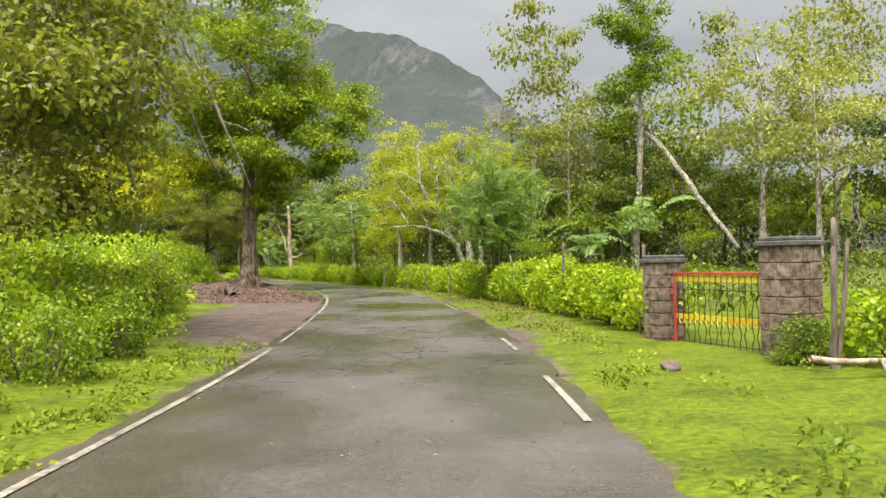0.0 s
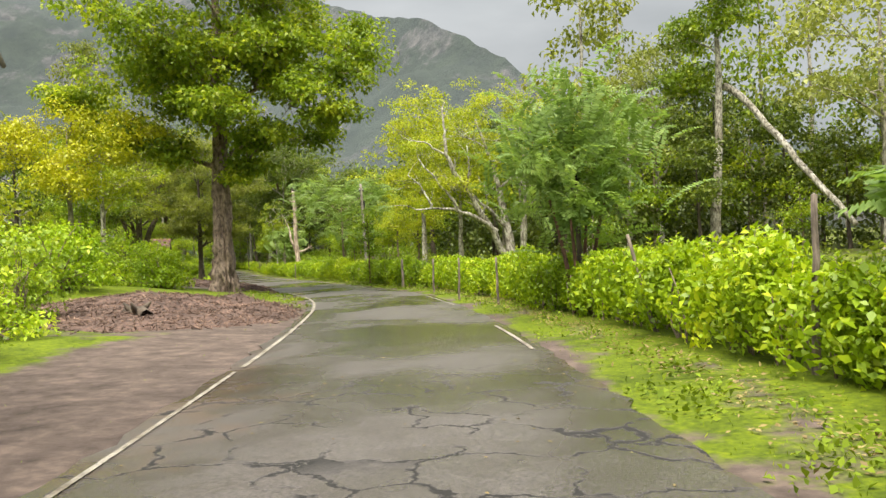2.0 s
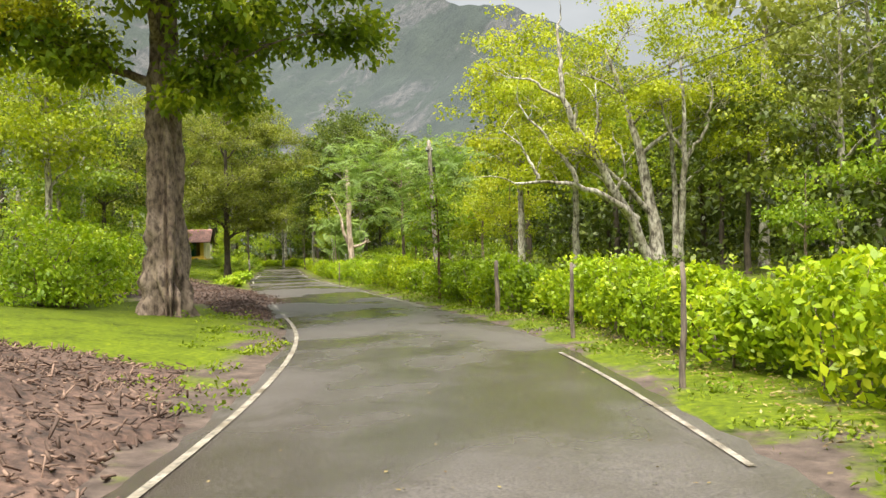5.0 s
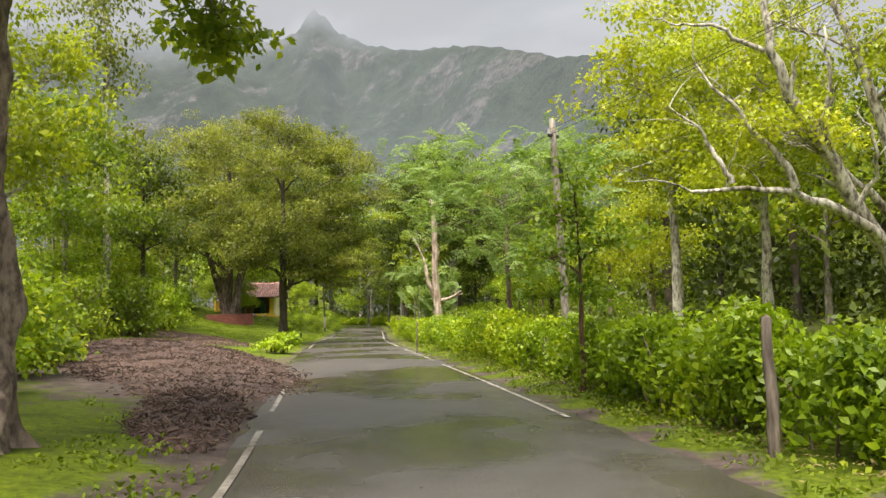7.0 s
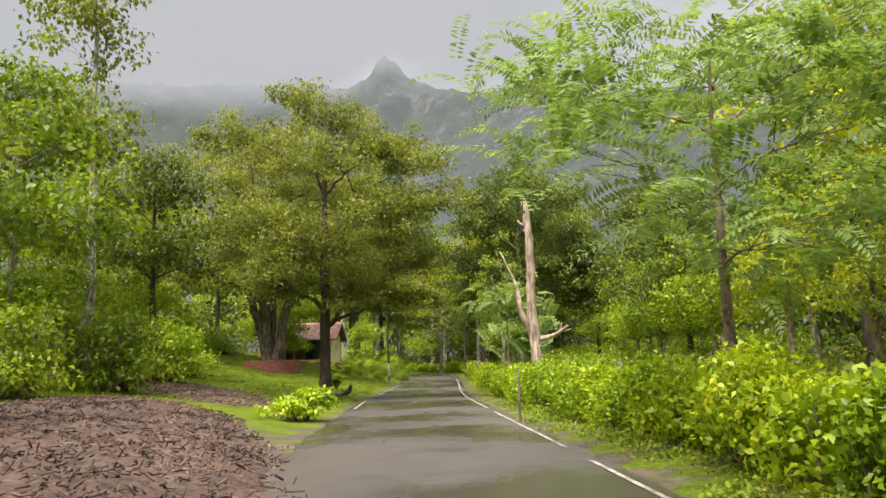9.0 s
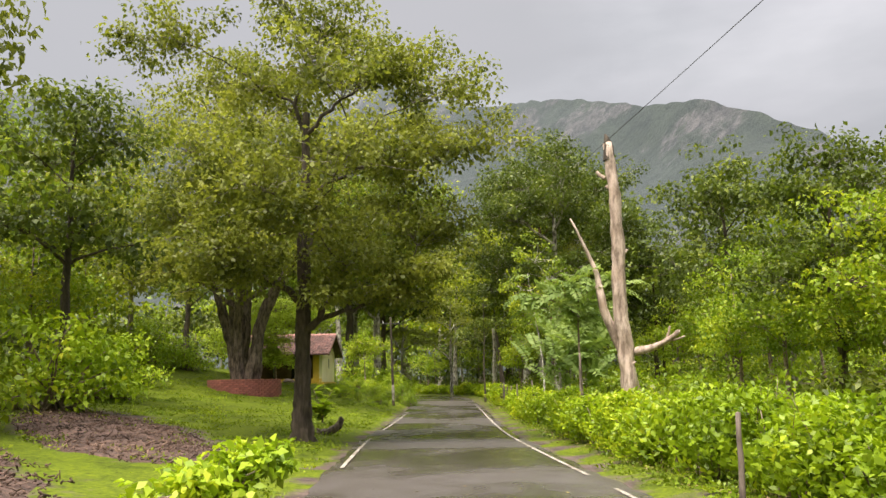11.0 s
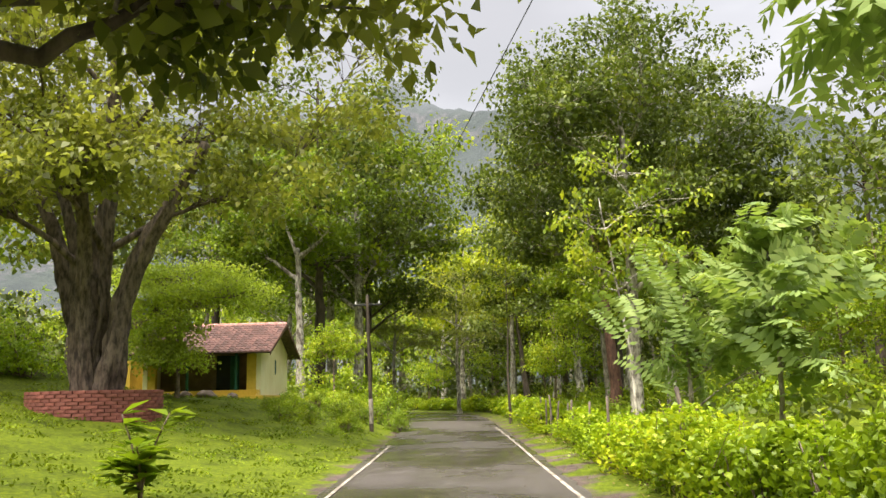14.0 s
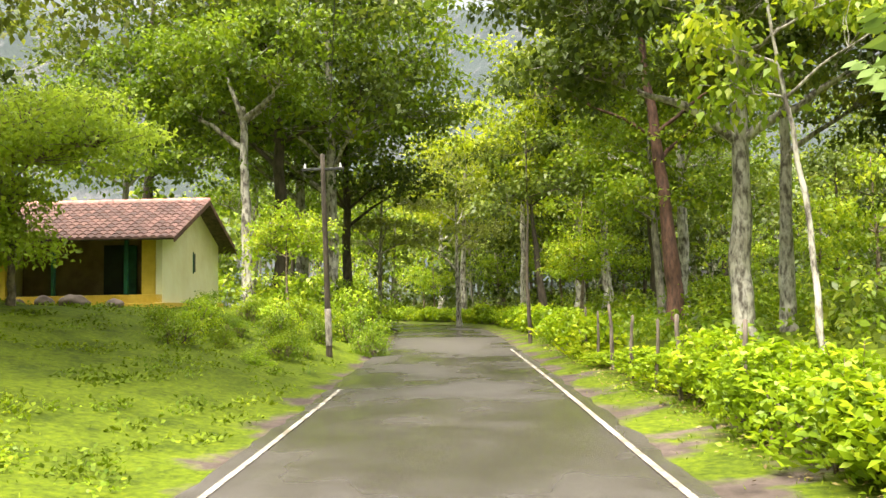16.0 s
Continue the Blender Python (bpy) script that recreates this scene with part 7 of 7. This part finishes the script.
    qq[tall:2480, 2] += rng.uniform(0, 4.0, 2480 - tall)
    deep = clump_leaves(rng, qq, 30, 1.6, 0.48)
    # the deep wood's shade is in the colour of these leaves
    tagged(mesh_ob("undergrowth", deep, quads_of(deep), "leaf_shade"), "dense thicket deep in the wood, leaves coloured as if in shade", "undergrowth", kind="stuff")
    tagged(mesh_ob("undergrowth", v, quads_of(v), "leaf_dark"), "leafy dark green undergrowth between the forest trunks", "undergrowth", kind="stuff")
    tagged(mesh_ob("undergrowth", bank, quads_of(bank), "leaf_bush"), "leafy bright green shrubs on the bank behind the hedge", "undergrowth", kind="stuff")


undergrowth()


def grass():
    rng = np.random.default_rng(79)
    n = 30000
    y = rng.uniform(1, 150, n)
    side = rng.random(n) < 0.6
    off = np.where(side, 2.75 + rng.random(n) ** 1.4 * 13, -(2.75 + rng.random(n) ** 1.2 * 2.6))
    i = np.searchsorted(LINE[:, 1], y).clip(0, len(LINE) - 1)
    xy = LINE[i] + NORM[i] * off[:, None] + rng.normal(size=(n, 2)) * 0.15
    x, yy = xy[:, 0], xy[:, 1]
    bare = (side & (yy > 17) & (yy < 52) & (off < 9.5) & (rng.random(n) < 0.93)) | (side & (yy > 64) & (yy < 87) & (rng.random(n) < 0.85))
    bare |= (np.abs(off) < 3.2) & (rng.random(n) < 0.6)
    x, yy = x[~bare], yy[~bare]
    z = land(x, yy)
    m = len(x)
    s = rng.uniform(0.025, 0.07, m)
    a = rng.uniform(0, 6.28, m)
    d = np.stack([np.cos(a) * 0.6, np.sin(a) * 0.6, np.ones(m)], 1)
    v = leaf_quads(np.stack([x, yy, z - 0.01], 1), d, unit(rng.normal(size=(m, 3))), s, s * 0.22, 0.1)
    tagged(mesh_ob("grass", v, quads_of(v), "grass_blade"), "short bright wet grass on the verges", "grass", kind="stuff")


def lawn_tufts():
    """Low leafy tufts that roughen the lawn and the verges."""
    rng = np.random.default_rng(84)
    y = np.concatenate([rng.uniform(92, 128, 620), rng.uniform(1, 92, 500)])
    off = np.concatenate([rng.uniform(2.9, 15, 620), np.where(rng.random(500) < 0.5, -rng.uniform(3.0, 4.2, 500), rng.uniform(2.9, 4.6, 500))])
    i = np.searchsorted(LINE[:, 1], y).clip(0, len(LINE) - 1)
    b = LINE[i] + NORM[i] * off[:, None]
    keep = ~((off < 0) & (b[:, 1] < 60) & (rng.random(len(off)) < 0.7) | (off > 0) & (b[:, 1] > 17) & (b[:, 1] < 44) | (off > 0) & (b[:, 1] > 64) & (b[:, 1] < 86))
    b = b[keep]
    p = np.stack([b[:, 0], b[:, 1], land(b[:, 0], b[:, 1]) + 0.02], 1)
    v = clump_leaves(rng, p, 34, 0.42, 0.085, flat=0.16, droop=-0.3)
    tagged(mesh_ob("lawn_tufts", v, quads_of(v), "grass_blade"), "low bright tufts of leafy grass on the lawn", "grass", kind="stuff")


lawn_tufts()


def weeds():
    rng = np.random.default_rng(83)
    c = []
    while len(c) < 330:
        y = rng.uniform(4, 140)
        right = rng.random() < 0.78
        off = -rng.uniform(3.6, 4.8) if right else rng.uniform(3.0, 6.0)
        (x, yy), _ = along(y, off)
        if right and yy < 60 and rng.random() < 0.75:
            continue
        if not right and (17 < yy < 53 and off < 9.5 or 63 < yy < 88):
            continue
        c.append((x, yy))
    c = np.array(c)
    p = np.stack([c[:, 0], c[:, 1], land(c[:, 0], c[:, 1]) + 0.06], 1)
    v = clump_leaves(rng, p, 26, 0.26, 0.08, flat=0.5, droop=0.0)
    y = rng.uniform(96, 128, 48)
    i = np.searchsorted(LINE[:, 1], y).clip(0, len(LINE) - 1)
    b = LINE[i] + NORM[i] * rng.uniform(3.2, 13, 48)[:, None]
    v = np.concatenate([v, clump_leaves(rng, np.stack([b[:, 0], b[:, 1], land(b[:, 0], b[:, 1]) + 0.03], 1), 60, 0.5, 0.075, flat=0.14, droop=0.0)])
    tagged(mesh_ob("weeds", v, quads_of(v), "leaf_bush"), "small leafy weeds growing in the verge", "weeds", kind="stuff")


def litter():
    """Cut leaves and twigs along the hedge's foot, scraps on the road."""
    rng = np.random.default_rng(80)
    n = 11000
    y = rng.uniform(15, 135, n)
    off = -(4.1 + rng.normal(size=n) * 0.36)
    i = np.searchsorted(LINE[:, 1], y).clip(0, len(LINE) - 1)
    xy = LINE[i] + NORM[i] * off[:, None]
    m2 = 900
    y2 = rng.uniform(0, 110, m2)
    i2 = np.searchsorted(LINE[:, 1], y2).clip(0, len(LINE) - 1)
    o2 = rng.uniform(-2.7, 2.7, m2)
    xy2 = LINE[i2] + NORM[i2] * o2[:, None]
    z = np.concatenate([land(xy[:, 0], xy[:, 1]) + 0.03 + rng.random(n) * 0.06, road_z(y2) + 0.055 * (1 - (o2 / 2.8) ** 2) + 0.008])
    xy = np.concatenate([xy, xy2])
    m = len(xy)
    d = rng.normal(size=(m, 3)) * np.array([1, 1, 0.25])
    s = np.concatenate([rng.uniform(0.035, 0.10, n), rng.uniform(0.025, 0.07, m2)])
    d[n:, 2] = 0
    v = leaf_quads(np.concatenate([xy, z[:, None]], 1), d, unit(rng.normal(size=(m, 3)) * 0.3 + np.array([0, 0, 1])), s, s * 0.45, 0.1)
    tagged(mesh_ob("leaf_litter", v, quads_of(v), "leaf_litter"), "scattered cut leaves and twigs along the hedge foot", "leaf litter", kind="stuff")


grass()
weeds()
litter()
